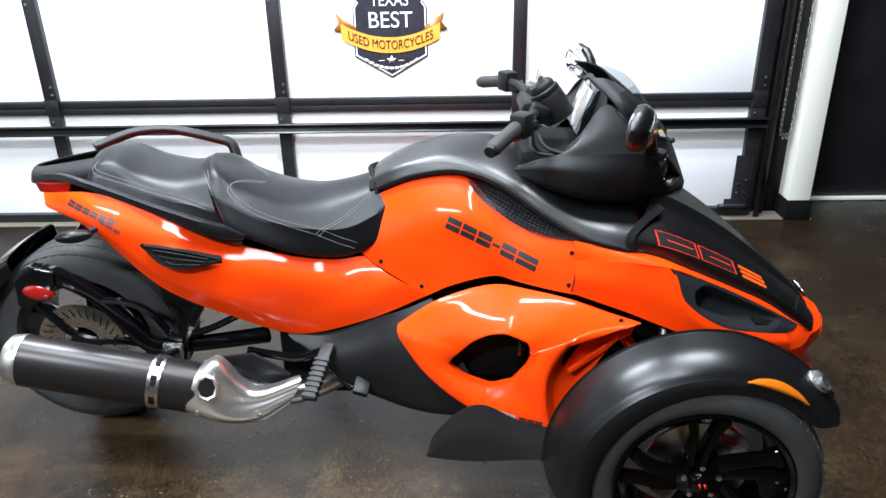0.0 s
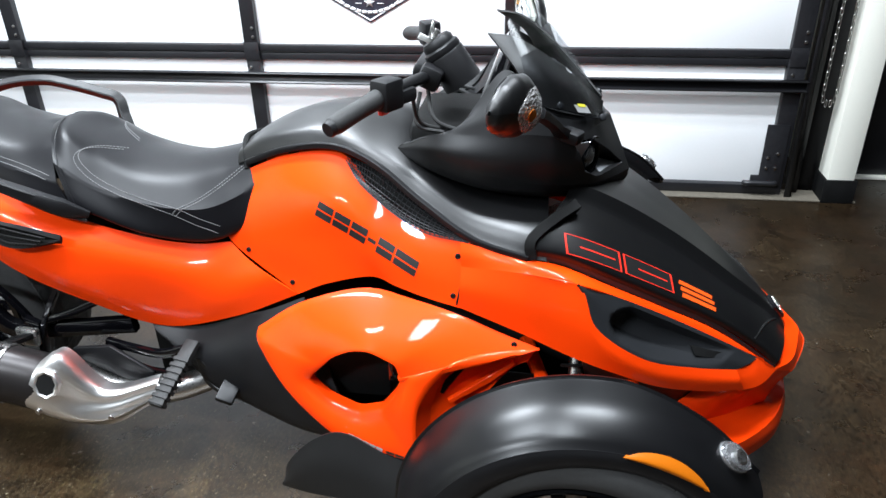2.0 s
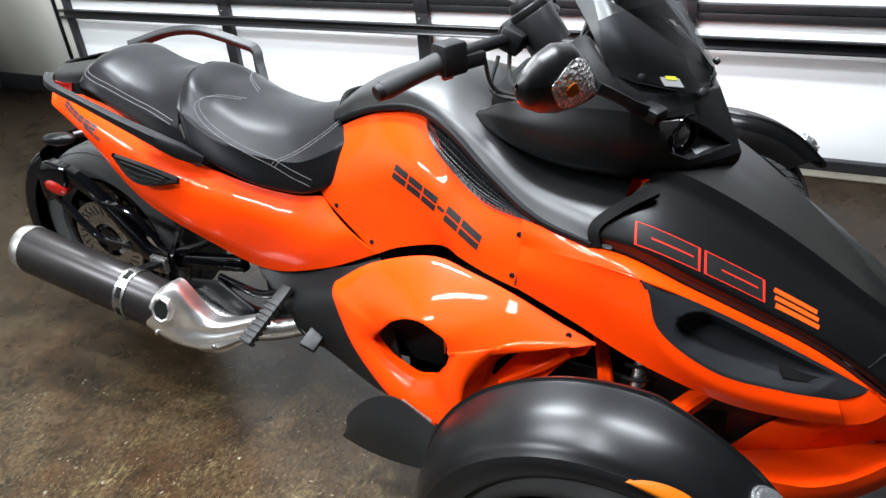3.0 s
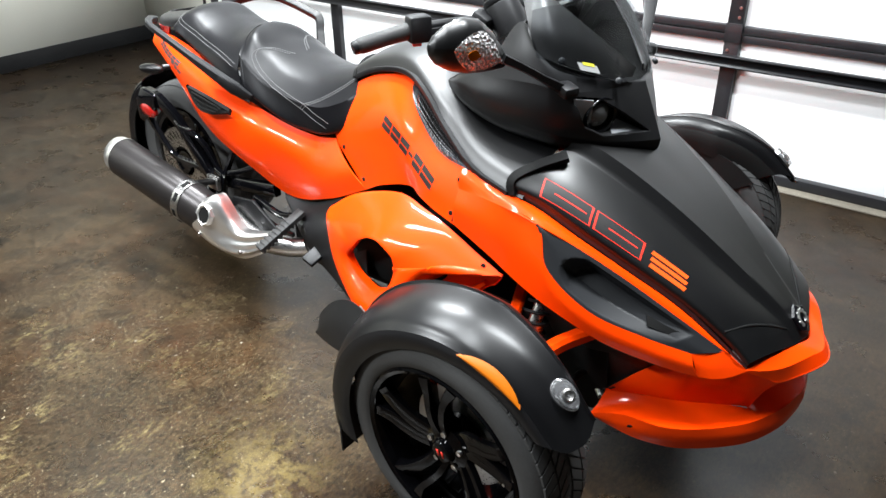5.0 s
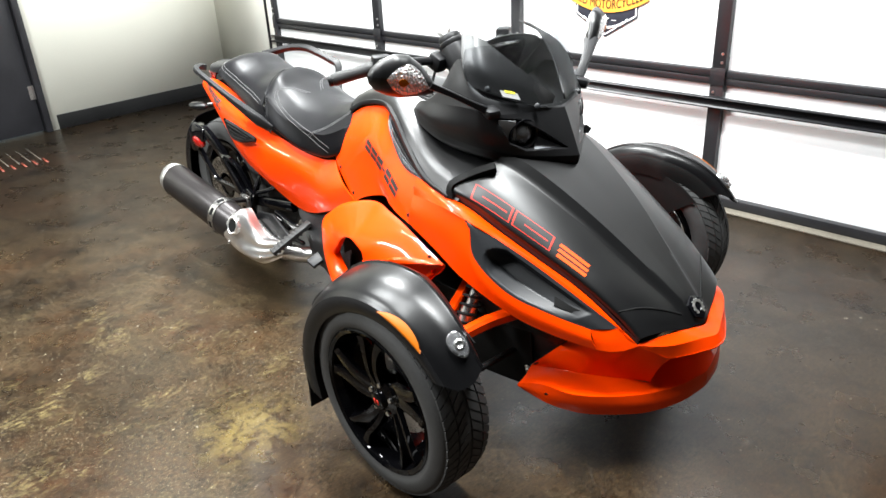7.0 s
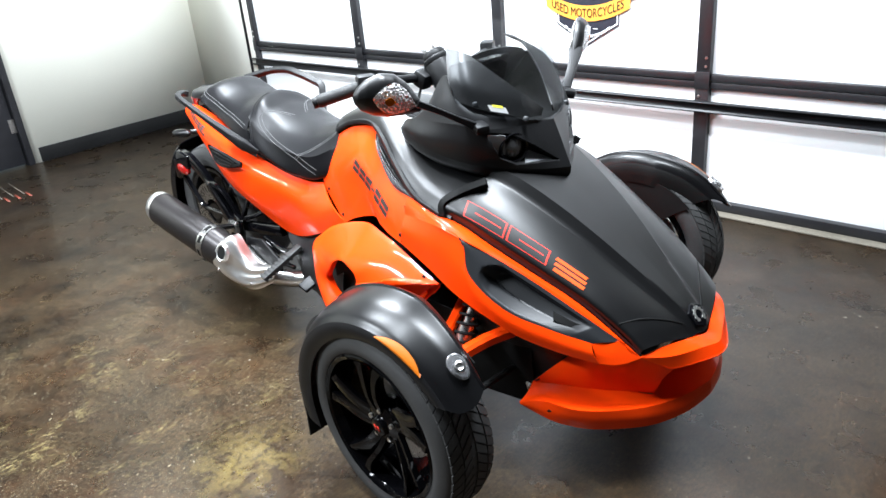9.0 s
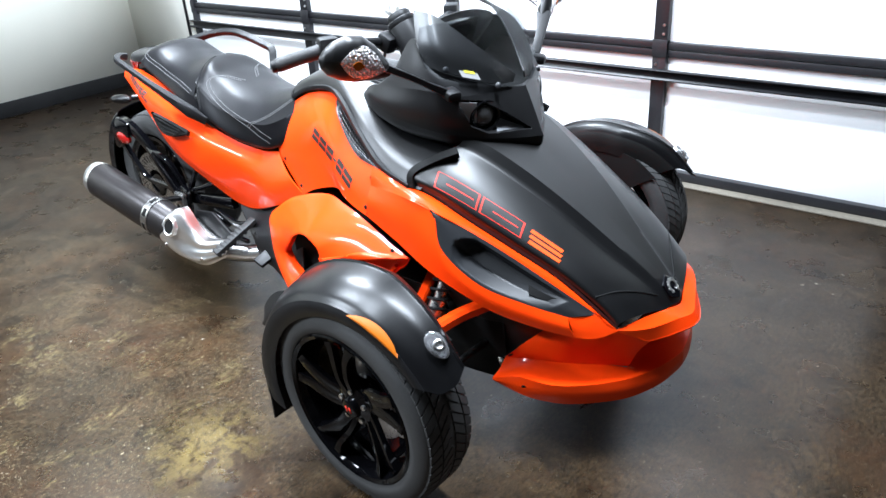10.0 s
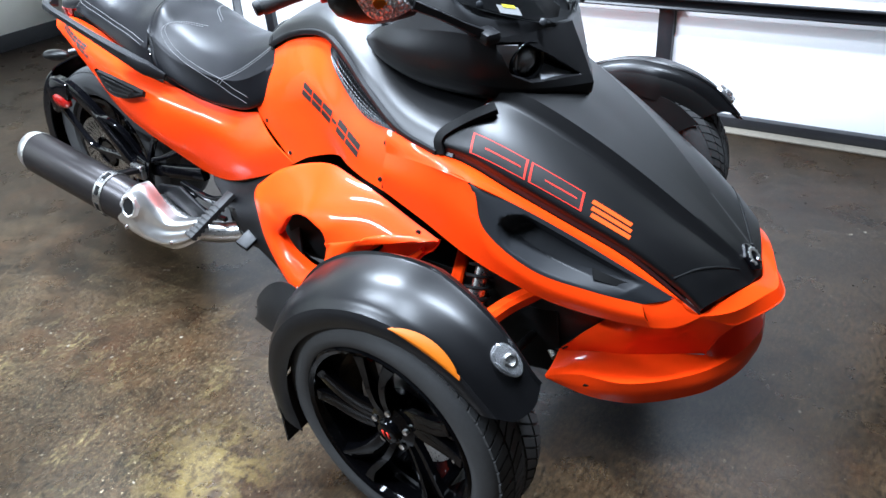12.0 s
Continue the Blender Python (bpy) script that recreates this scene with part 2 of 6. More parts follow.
def floor_material():
    """Stained and sealed concrete: dark brown clouds, worn yellowish scrapes, pale specks."""
    m = bpy.data.materials.new("sealed_concrete")
    m.use_nodes = True
    n, k = m.node_tree.nodes, m.node_tree.links
    p = n["Principled BSDF"]
    co = n.new("ShaderNodeTexCoord")

    def noise_(scale, detail=6, rough=0.6, stretch=(1, 1, 1), turn=0.0):
        mp, x = n.new("ShaderNodeMapping"), n.new("ShaderNodeTexNoise")
        mp.inputs["Scale"].default_value = stretch
        mp.inputs["Rotation"].default_value = (0, 0, turn)
        k.new(co.outputs["Object"], mp.inputs[0])
        k.new(mp.outputs[0], x.inputs["Vector"])
        x.inputs["Scale"].default_value, x.inputs["Detail"].default_value, x.inputs["Roughness"].default_value = scale, detail, rough
        return x.outputs[0]

    def ramp_(src, a, b, ca=(0, 0, 0), cb=(1, 1, 1)):
        r = n.new("ShaderNodeValToRGB")
        r.color_ramp.elements[0].position, r.color_ramp.elements[1].position = a, b
        r.color_ramp.elements[0].color, r.color_ramp.elements[1].color = (*ca, 1), (*cb, 1)
        k.new(src, r.inputs[0])
        return r.outputs[0]

    def mix_(f, a, b):
        x = n.new("ShaderNodeMix")
        x.data_type = "RGBA"
        k.new(f, x.inputs[0])
        for s, i in ((a, 6), (b, 7)):
            if isinstance(s, tuple):
                x.inputs[i].default_value = (*s, 1)
            else:
                k.new(s, x.inputs[i])
        return x.outputs[2]

    def times_(a, b):
        x = n.new("ShaderNodeMath")
        x.operation = "MULTIPLY"
        k.new(a, x.inputs[0])
        k.new(b, x.inputs[1])
        return x.outputs[0]

    clouds = ramp_(noise_(1.3, 8, 0.65), 0.32, 0.7, (0.0054, 0.0033, 0.0018), (0.0245, 0.0160, 0.0092))
    mottle = ramp_(noise_(7, 8, 0.75), 0.38, 0.66)
    col = mix_(times_(mottle, ramp_(noise_(0.8, 3), 0.36, 0.62)), clouds, (0.048, 0.0335, 0.019))
    dark = ramp_(noise_(3.2, 7, 0.7, turn=1.1), 0.54, 0.68)
    col = mix_(dark, col, (0.0042, 0.0032, 0.0023))
    # fine scuffs all over
    scuff = n.new("ShaderNodeMix")
    scuff.data_type, scuff.blend_type = "RGBA", "MULTIPLY"
    scuff.inputs[0].default_value = 1.0
    k.new(col, scuff.inputs[6])
    k.new(ramp_(noise_(42, 12, 0.80, (2.4, 1.0, 1), 0.2), 0.40, 0.64, (0.28, 0.27, 0.26), (2.5, 2.35, 2.1)), scuff.inputs[7])
    col = scuff.outputs[2]
    # rust-brown stains
    col = mix_(times_(ramp_(noise_(1.7, 6, 0.7, turn=0.7), 0.47, 0.66, (0, 0, 0), (0.75, 0.75, 0.75)), ramp_(noise_(14, 8, 0.75), 0.36, 0.6)), col, (0.040, 0.0165, 0.0065))

    def near_(place, a, b, low=0.0):
        far = n.new("ShaderNodeVectorMath")
        far.operation = "DISTANCE"
        far.inputs[1].default_value = place
        k.new(co.outputs["Object"], far.inputs[0])
        return ramp_(far.outputs["Value"], a, b, (1, 1, 1), (low, low, low))

    # worn traffic lane where the sealer has been scraped off, and one bare ochre patch
    lane, some = near_((0.65, -0.95, 0), 0.35, 1.7), near_((0.65, -0.95, 0), 0.8, 2.6, 0.3)
    wide = times_(ramp_(noise_(3.1, 6, 0.7, (1.7, 1, 1), 0.12), 0.53, 0.63), lane)
    scr = ramp_(noise_(26, 12, 0.84, (2.4, 1.0, 1), 0.12), 0.50, 0.57)
    col = mix_(times_(wide, scr), col, (0.150, 0.116, 0.050))
    bare = times_(ramp_(noise_(9, 8, 0.75, (1.3, 1, 1), 0.2), 0.44, 0.52), near_((1.24, -0.86, 0), 0.05, 0.21))
    col = mix_(times_(bare, ramp_(noise_(34, 8, 0.8), 0.40, 0.53)), col, (0.120, 0.088, 0.031))
    grit = ramp_(noise_(60, 12, 0.90, (2.4, 1.2, 1), 0.2), 0.542, 0.615)
    col = mix_(times_(times_(grit, ramp_(noise_(3.0, 4), 0.38, 0.56)), some), col, (0.28, 0.225, 0.125))
    # chips: cells pulled out of shape
    warp = n.new("ShaderNodeVectorMath")
    warp.operation = "MULTIPLY_ADD"
    wn_ = n.new("ShaderNodeTexNoise")
    wn_.inputs["Scale"].default_value, wn_.inputs["Detail"].default_value = 110, 4
    k.new(co.outputs["Object"], wn_.inputs["Vector"])
    k.new(wn_.outputs["Color"], warp.inputs[0])
    warp.inputs[1].default_value = (0.022, 0.022, 0.0)
    k.new(co.outputs["Object"], warp.inputs[2])
    v = n.new("ShaderNodeTexVoronoi")
    v.inputs["Scale"].default_value = 46
    k.new(warp.outputs[0], v.inputs["Vector"])
    speck = ramp_(v.outputs["Distance"], 0.05, 0.13, (1, 1, 1), (0, 0, 0))
    col = mix_(times_(times_(speck, ramp_(noise_(6, 4), 0.42, 0.54)), some), col, (0.30, 0.25, 0.165))
    v2 = n.new("ShaderNodeTexVoronoi")
    v2.inputs["Scale"].default_value = 21
    k.new(warp.outputs[0], v2.inputs["Vector"])
    chip = ramp_(v2.outputs["Distance"], 0.05, 0.11, (1, 1, 1), (0, 0, 0))
    col = mix_(times_(chip, ramp_(noise_(3.5, 5), 0.53, 0.62)), col, (0.24, 0.21, 0.16))
    k.new(col, p.inputs["Base Color"])
    mr = n.new("ShaderNodeMapRange")
    mr.inputs[3].default_value, mr.inputs[4].default_value = 0.16, 0.44
    k.new(noise_(6, 6), mr.inputs[0])
    k.new(mr.outputs[0], p.inputs["Roughness"])
    p.inputs["Specular IOR Level"].default_value = 0.45
    b = n.new("ShaderNodeBump")
    b.inputs["Strength"].default_value, b.inputs["Distance"].default_value = 0.25, 0.003
    k.new(noise_(24, 8, 0.65), b.inputs["Height"])
    k.new(b.outputs[0], p.inputs["Normal"])
    return m


ORANGE = material("orange_paint", (0.93, 0.052, 0.001), 0.36, coat=0.30, grain=900, vary=0.03, rough_vary=0.04, large=3, spec=0.06, coat_rough=0.035)
SATIN = material("satin_black", (0.003, 0.003, 0.0034), 0.37, grain=1400, bump=0.002, vary=0.25, rough_vary=0.02, large=5, spec=0.54)
TEXTURED = material("textured_black_plastic", (0.006, 0.006, 0.0068), 0.46, grain=700, bump=0.06, vary=0.3, large=6, spec=0.26)
DUCTGREY = material("dark_grey_plastic", (0.016, 0.017, 0.019), 0.40, grain=900, bump=0.02, vary=0.2, large=6, spec=0.4)
GLOSS = material("gloss_black", (0.003, 0.003, 0.004), 0.06, coat=0.4, spec=0.3, grain=500, vary=0.3, rough_vary=0.05)
GRAINED = material("grained_black_plastic", (0.010, 0.010, 0.0108), 0.44, grain=900, bump=0.05, vary=0.25, large=6, spec=0.34)
WHEELBLACK = material("gloss_black_wheel", (0.0016, 0.0016, 0.0020), 0.05, coat=0.0, spec=0.14, grain=500, vary=0.3, rough_vary=0.02)
VISORBLACK = material("plain_black_panel", (0.009, 0.0088, 0.0088), 0.5, grain=300, bump=0.01, vary=0.15, spec=0.3)
FENDERBLACK = material("moulded_black_plastic", (0.004, 0.004, 0.0045), 0.31, grain=1200, bump=0.003, vary=0.25, rough_vary=0.03, large=5, spec=0.30)
MATT = material("matt_black_frame", (0.005, 0.005, 0.005), 0.7, grain=200, vary=0.3, spec=0.15)
VINYL = material("black_vinyl", (0.0055, 0.0055, 0.0066), 0.37, grain=900, bump=0.05, vary=0.25, large=7, spec=0.17)
THREAD = material("grey_thread", (0.17, 0.17, 0.17), 0.8, grain=2000, vary=0.2)
RUBBER = material("tyre_rubber", (0.034, 0.034, 0.034), 0.74, grain=150, bump=0.05, vary=0.3, large=9)
GRIP = material("grip_rubber", (0.014, 0.014, 0.014), 0.6, grain=900, bump=0.5)
ALU = material("cast_aluminium", (0.78, 0.77, 0.75), 0.30, 0.95, grain=60, vary=0.12, rough_vary=0.1)
CASTALU = material("polished_casting", (0.82, 0.81, 0.80), 0.34, 0.96, grain=30, vary=0.05, rough_vary=0.05, large=8)
# grey with the light caught in the headlight bay put into its colour
BAYGREY = material("lit_bay_grey", (0.30, 0.31, 0.33), 0.42, 0.0, grain=300, vary=0.08)
STEEL = material("brushed_steel", (0.52, 0.51, 0.50), 0.3, 1.0, grain=220, vary=0.2, rough_vary=0.1)
CARBON = material("dark_anodised_can", (0.026, 0.023, 0.023), 0.34, 0.55, grain=400, bump=0.002, vary=0.15, rough_vary=0.03)
AMBER = lens_material("amber_lens", (0.40, 0.100, 0.002), 0.42, 0.05)
AMBER.node_tree.nodes["Principled BSDF"].inputs["Coat Weight"].default_value = 0.0
AMBER.node_tree.nodes["Principled BSDF"].inputs["Specular IOR Level"].default_value = 0.14
RED = lens_material("red_lens", (0.40, 0.010, 0.007), 0.12, 0.2)
CLEAR = lens_material("clear_lens", (0.85, 0.86, 0.88), 0.06, 0.92)
FACETS = material("faceted_signal_lens", (0.62, 0.60, 0.60), 0.10, 0.55, coat=0.8, rough_vary=0.02, vary=0.1)
fn = FACETS.node_tree
fv, fb = fn.nodes.new("ShaderNodeTexVoronoi"), fn.nodes.new("ShaderNodeBump")
fv.inputs["Scale"].default_value = 150
fb.inputs["Strength"].default_value, fb.inputs["Distance"].default_value = 1.0, 0.006
fn.links.new(fn.nodes["Texture Coordinate"].outputs["Object"], fv.inputs["Vector"])
fn.links.new(fv.outputs["Distance"], fb.inputs["Height"])
fn.links.new(fb.outputs[0], fn.nodes["Principled BSDF"].inputs["Normal"])
SCREENGREY = material("pale_display", (0.20, 0.20, 0.20), 0.16, coat=0.8, grain=300, vary=0.1, rough_vary=0.03)
SILVERFACET = material("silver_reflector", (0.7, 0.7, 0.72), 0.16, 0.9, grain=60, vary=0.3)
SMOKE = screen_material("smoke_screen", (0.80, 0.81, 0.82))
GLASSY = screen_material("clear_screen", (0.97, 0.98, 0.98))
MIRROR = material("mirror_glass", (0.85, 0.86, 0.87), 0.03, 1.0, rough_vary=0.01, vary=0.02)
REDINK = material("red_film", (0.75, 0.03, 0.015), 0.4, grain=400, vary=0.1)
ORANGEINK = material("orange_film", (0.85, 0.09, 0.008), 0.35, grain=400, vary=0.05)
BLACKINK = material("black_film", (0.012, 0.011, 0.011), 0.42, grain=400, vary=0.2)
SILVERINK = material("silver_film", (0.62, 0.62, 0.62), 0.35, 0.5, grain=300)
WHITEPLASTIC = material("white_plastic", (0.78, 0.78, 0.76), 0.4, grain=100, vary=0.05)
YELLOWINK = material("yellow_film", (0.75, 0.70, 0.05), 0.5)
WALLPAINT = material("grey_green_wall_paint", (0.84, 0.835, 0.74), 0.6, grain=240, bump=0.06, vary=0.035, large=1.3)
# for unseen walls: dark so that the bike mirrors less of them
FARPAINT = material("unseen_wall_dark", (0.16, 0.16, 0.155), 0.7, grain=240, bump=0.05, vary=0.05, large=1.3)
TRIMPAINT = material("pale_wall_paint", (0.85, 0.845, 0.76), 0.55, grain=240, bump=0.05, vary=0.03, large=1.5)
# unseen ceiling, dark so that only the lamps show in reflections
CEILPAINT = material("ceiling_paint", (0.09, 0.09, 0.088), 0.8, grain=120, vary=0.04)
VINYLBASE = material("black_baseboard", (0.006, 0.006, 0.0062), 0.6, spec=0.10, grain=60, vary=0.3, large=3)
DOORWHITE = material("white_door_panel", (0.90, 0.91, 0.92), 0.45, grain=90, vary=0.015, large=1.0)
DOORBLACK = material("black_painted_steel", (0.012, 0.012, 0.014), 0.38, grain=90, bump=0.05, vary=0.35, large=5)
CHAINSTEEL = material("dull_chain_steel", (0.30, 0.29, 0.27), 0.4, 1.0, grain=90, vary=0.3)
CAULK = material("pale_sealant", (0.13, 0.115, 0.09), 0.7, grain=80, vary=0.3)
FLOORMAT = floor_material()
LAMPGLOW = bpy.data.materials.new("lamp_diffuser")
LAMPGLOW.use_nodes = True
LAMPGLOW.node_tree.nodes["Principled BSDF"].inputs["Emission Color"].default_value = (1, 0.98, 0.95, 1)
LAMPGLOW.node_tree.nodes["Principled BSDF"].inputs["Emission Strength"].default_value = 6

# ---- the hall ----
LEFT, RIGHT, BACK, DOOR_Y = -2.978, 7.5, -6.5, 1.686
POSTS = (-2.15, -0.92, 0.274, 1.482, 2.70)


def structure(name, bm, mat, label, category):
    return thing(name, bm, mat, label, category, kind="structure")


structure("floor", box((RIGHT - LEFT + 0.6, 2.6 - BACK + 0.6, 0.1), pose((LEFT + RIGHT) / 2, (BACK + 2.6) / 2, -0.05)), FLOORMAT, "dark brown stained and sealed concrete floor with worn patches", "floor")
structure("ceiling", box((RIGHT - LEFT + 0.6, 2.6 - BACK + 0.6, 0.1), pose((LEFT + RIGHT) / 2, (BACK + 2.6) / 2, CEILING + 0.05)), CEILPAINT, "unseen closing ceiling, kept dark to hold down reflections", "ceiling")
# left wall with an opening for a black door
DOORWAY = (-0.965, 0.115)
w = joined(box((0.15, 2.6 - DOORWAY[1], CEILING), pose(LEFT - 0.075, (2.6 + DOORWAY[1]) / 2, CEILING / 2)),
           box((0.15, DOORWAY[0] - BACK, CEILING), pose(LEFT - 0.075, (BACK + DOORWAY[0]) / 2, CEILING / 2)),
           box((0.15, DOORWAY[1] - DOORWAY[0], CEILING - 2.12), pose(LEFT - 0.075, sum(DOORWAY) / 2, (CEILING + 2.12) / 2)))
structure("wall_west", w, WALLPAINT, "grey-green painted wall beside the garage door", "wall")
# unseen walls that close the hall and keep reflections dark
structure("wall_south", box((RIGHT - LEFT, 0.15, CEILING), pose((LEFT + RIGHT) / 2, BACK - 0.075, CEILING / 2)), FARPAINT, "unseen closing wall, kept dark to hold down reflections", "wall")
structure("wall_east", box((0.15, 2.6 - BACK, CEILING), pose(RIGHT + 0.075, (BACK + 2.6) / 2, CEILING / 2)), FARPAINT, "unseen closing wall, kept dark to hold down reflections", "wall")
structure("wall_north", joined(box((POSTS[0] - LEFT, 0.14, CEILING), pose((LEFT + POSTS[0]) / 2, DOOR_Y + 0.02, CEILING / 2)),
          box((POSTS[4] + 0.36 - POSTS[0], 0.14, CEILING - 3.05), pose((POSTS[0] + POSTS[4] + 0.36) / 2, DOOR_Y + 0.02, (CEILING + 3.05) / 2))),
          TRIMPAINT, "pale painted wall strip beside the garage door", "wall")
structure("wall_recess", box((RIGHT - 2.75, 0.1, CEILING), pose((RIGHT + 2.75) / 2, 2.22, CEILING / 2)), WALLPAINT, "plain painted wall behind the black panel", "wall")
for a, b in ((DOORWAY[1] + 0.05, DOOR_Y - 0.05), (BACK, DOORWAY[0] - 0.05)):
    structure("baseboard", box((0.012, b - a, 0.11), pose(LEFT + 0.006, (a + b) / 2, 0.055), 0.003), VINYLBASE, "black vinyl baseboard along the painted wall", "baseboard")
structure("baseboard", box((POSTS[0] - LEFT - 0.07, 0.012, 0.11), pose((LEFT + POSTS[0]) / 2 - 0.02, DOOR_Y - 0.056, 0.055), 0.003), VINYLBASE, "black vinyl baseboard under the pale wall strip", "baseboard")

# black side door in the left wall
side_door = base("door_2", "closed black door in a black steel frame", "door", kind="structure", at=(LEFT, -0.425, 0))
part("door_leaf", box((0.045, 0.985, 2.05), pose(-0.05, -0.005, 1.035), 0.003), DOORBLACK, side_door)
for y in (-0.515, 0.515):
    part("door_frame", box((0.11, 0.045, 2.11), pose(-0.035, y, 1.055), 0.003), DOORBLACK, side_door)
part("door_frame", box((0.11, 0.985, 0.045), pose(-0.035, 0, 2.0875), 0.003), DOORBLACK, side_door)
for z in (0.30, 1.05, 1.85):
    part("hinge", joined(lathe([(0.007, -0.05), (0.007, 0.05)], pose(-0.02, 0.487, z), 12), box((0.004, 0.03, 0.1), pose(-0.026, 0.470, z))), STEEL, side_door, "bright steel door hinge")

# garage door: white panels in black steel
gd = base("door_1", "closed white sectional garage door with black steel framing", "garage door", kind="structure", at=(0, DOOR_Y, 0))
ROWS_Z = (0.0, 0.635, 1.26, 1.9, 2.52, 3.05)
for r in range(5):
    for c in range(4):
        a, b, z0, z1 = POSTS[c], POSTS[c + 1], ROWS_Z[r], ROWS_Z[r + 1]
        part("panel", box((b - a - 0.062, 0.022, z1 - z0 - 0.06), pose((a + b) / 2, 0.012, (z0 + z1) / 2 + (0.006 if r == 0 else 0)), 0.002), DOORWHITE, gd)
for c, px in enumerate(POSTS):
    wide = 0.075 if c in (0, 4) else 0.066
    for r in range(5):
        z0, z1 = ROWS_Z[r], ROWS_Z[r + 1]
        part("post", box((wide, 0.05, z1 - z0 - 0.004), pose(px, -0.008, (z0 + z1) / 2), 0.003), DOORBLACK, gd)
        for z in (z0 + 0.07, z0 + 0.11, z1 - 0.07, z1 - 0.11):
            if r < 2 and z > 0.2:
                part("bolt", lathe([(0.0075, 0), (0.006, 0.005), (0, 0.006)], pose(px + 0.014 * (1 if z - z0 < 0.2 else -1), -0.033, z, 90), 10), STEEL, gd)
for r in range(5):
    for c in range(4):
        a, b = POSTS[c] + 0.037, POSTS[c + 1] - 0.037
        z = ROWS_Z[r + 1]
        if r < 4:
            part("rail", box((b - a, 0.036, 0.032), pose((a + b) / 2, -0.004, z - 0.019), 0.003), DOORBLACK, gd)
            part("rail", box((b - a, 0.044, 0.032), pose((a + b) / 2, -0.004, z + 0.018), 0.003), DOORBLACK, gd)
for z in (0.522, 1.8):
    prof = [(0, -0.024), (0.034, -0.024), (0.034, -0.018), (0.008, -0.014), (0.008, 0.014), (0.034, 0.018), (0.034, 0.024), (0, 0.024)]
    strut = bmesh.new()
    ends = [[strut.verts.new((x, -0.034 - d, z + h)) for d, h in prof] for x in (POSTS[0] - 0.02, POSTS[4] + 0.05)]
    for i in range(len(prof)):
        strut.faces.new((ends[0][i], ends[0][(i + 1) % 8], ends[1][(i + 1) % 8], ends[1][i]))
    strut.faces.new(ends[0]), strut.faces.new(ends[1][::-1])
    bmesh.ops.recalc_face_normals(strut, faces=strut.faces)
    part("strut", strut, DOORBLACK, gd, "black steel stiffening bar across the door")
part("bottom_rail", box((POSTS[4] - POSTS[0] + 0.05, 0.05, 0.044), pose((POSTS[0] + POSTS[4]) / 2, -0.010, 0.031), 0.003), DOORBLACK, gd)
part("bottom_seal", box((POSTS[4] - POSTS[0] + 0.06, 0.04, 0.016), pose((POSTS[0] + POSTS[4]) / 2, -0.005, 0.010), 0.004), MATT, gd)
for c in (0, 1, 2, 3, 4):
    part("bracket", plate([(-0.036, -0.04), (0.036, -0.04), (0.036, 0.04), (-0.036, 0.04)], 0.004, pose(POSTS[c], -0.034, 0.640, 90), 0.001), DOORBLACK, gd, "black hinge plate where the sections meet")
# lower right corner fitting with its roller
part("corner_plate", plate([(-0.09, 0), (0.04, 0), (0.04, 0.29), (-0.055, 0.29), (-0.055, 0.05), (-0.09, 0.05)], 0.005, pose(POSTS[4] - 0.02, -0.036, 0.055, 90), 0.001), DOORBLACK, gd, "black corner bracket with bolts")
for bx, bz in ((-0.03, 0.12), (0.01, 0.12), (-0.03, 0.17), (0.01, 0.19)):
    part("bolt", lathe([(0.007, 0), (0.006, 0.006), (0, 0.007)], pose(POSTS[4] - 0.02 + bx, -0.041, 0.02 + bz, 90), 10), STEEL, gd)
part("lift_handle", tube([(POSTS[4] - 0.14, -0.05, 0.07), (POSTS[4] - 0.12, -0.065, 0.075), (POSTS[4] - 0.02, -0.065, 0.075), (POSTS[4], -0.05, 0.07)], 0.012, 20, 10), DOORBLACK, gd)
# vertical track and its wall angle
for x, s in ((POSTS[4] + 0.075, 1), (POSTS[0] - 0.055, -1)):
    tr = joined(box((0.004, 0.06, 3.0), pose(x, -0.03, 1.5)), box((0.03, 0.004, 3.0), pose(x - s * 0.013, -0.058, 1.5)), box((0.045, 0.004, 3.0), pose(x + s * 0.02, 0.0, 1.5)))
    part("track", tr, DOORBLACK, gd, "black roller track beside the door")
part("lift_cable", tube([(POSTS[4] + 0.03, -0.05, 0.95), (POSTS[4] + 0.045, -0.05, 3.0)], 0.003, 2, 8), STEEL, gd, "thin steel lifting cable")
structure("trim", box((0.20, 0.10, CEILING), pose(POSTS[4] + 0.20, DOOR_Y + 0.09, CEILING / 2)), DOORBLACK, "black jamb between the garage door and the column", "trim")
structure("trim", box((POSTS[4] - POSTS[0] + 0.5, 0.12, 0.008), pose((POSTS[0] + POSTS[4]) / 2 + 0.1, DOOR_Y - 0.028, 0.004), 0.002), CAULK, "pale dusty strip of floor under the garage door", "trim")

# pale column with a dark foot, and the black panel behind it
col = base("column", "pale painted wall end with a black base", "column", kind="structure", at=(2.967, 1.785, 0))
part("shaft", box((0.115, 0.36, CEILING), pose(0, 0, CEILING / 2), 0.003), TRIMPAINT, col)
part("foot", joined(box((0.139, 0.012, 0.11), pose(0, -0.186, 0.055), 0.002), box((0.012, 0.36, 0.11), pose(-0.0635, 0, 0.055), 0.002), box((0.012, 0.36, 0.11), pose(0.0635, 0, 0.055), 0.002)), VINYLBASE, col)
panel = base("black_panel", "tall black panel wall standing behind the column", "panel", kind="structure", at=(4.2, 1.925, 0))
for i in range(3):
    part("board", box((0.796, 0.03, 2.9), pose(-0.78 + 0.8 * i, 0, 1.47), 0.003), DOORBLACK, panel)
part("sill", box((2.4, 0.05, 0.018), pose(0.02, -0.012, 0.010), 0.003), TRIMPAINT, panel, "pale strip at the foot of the panel")

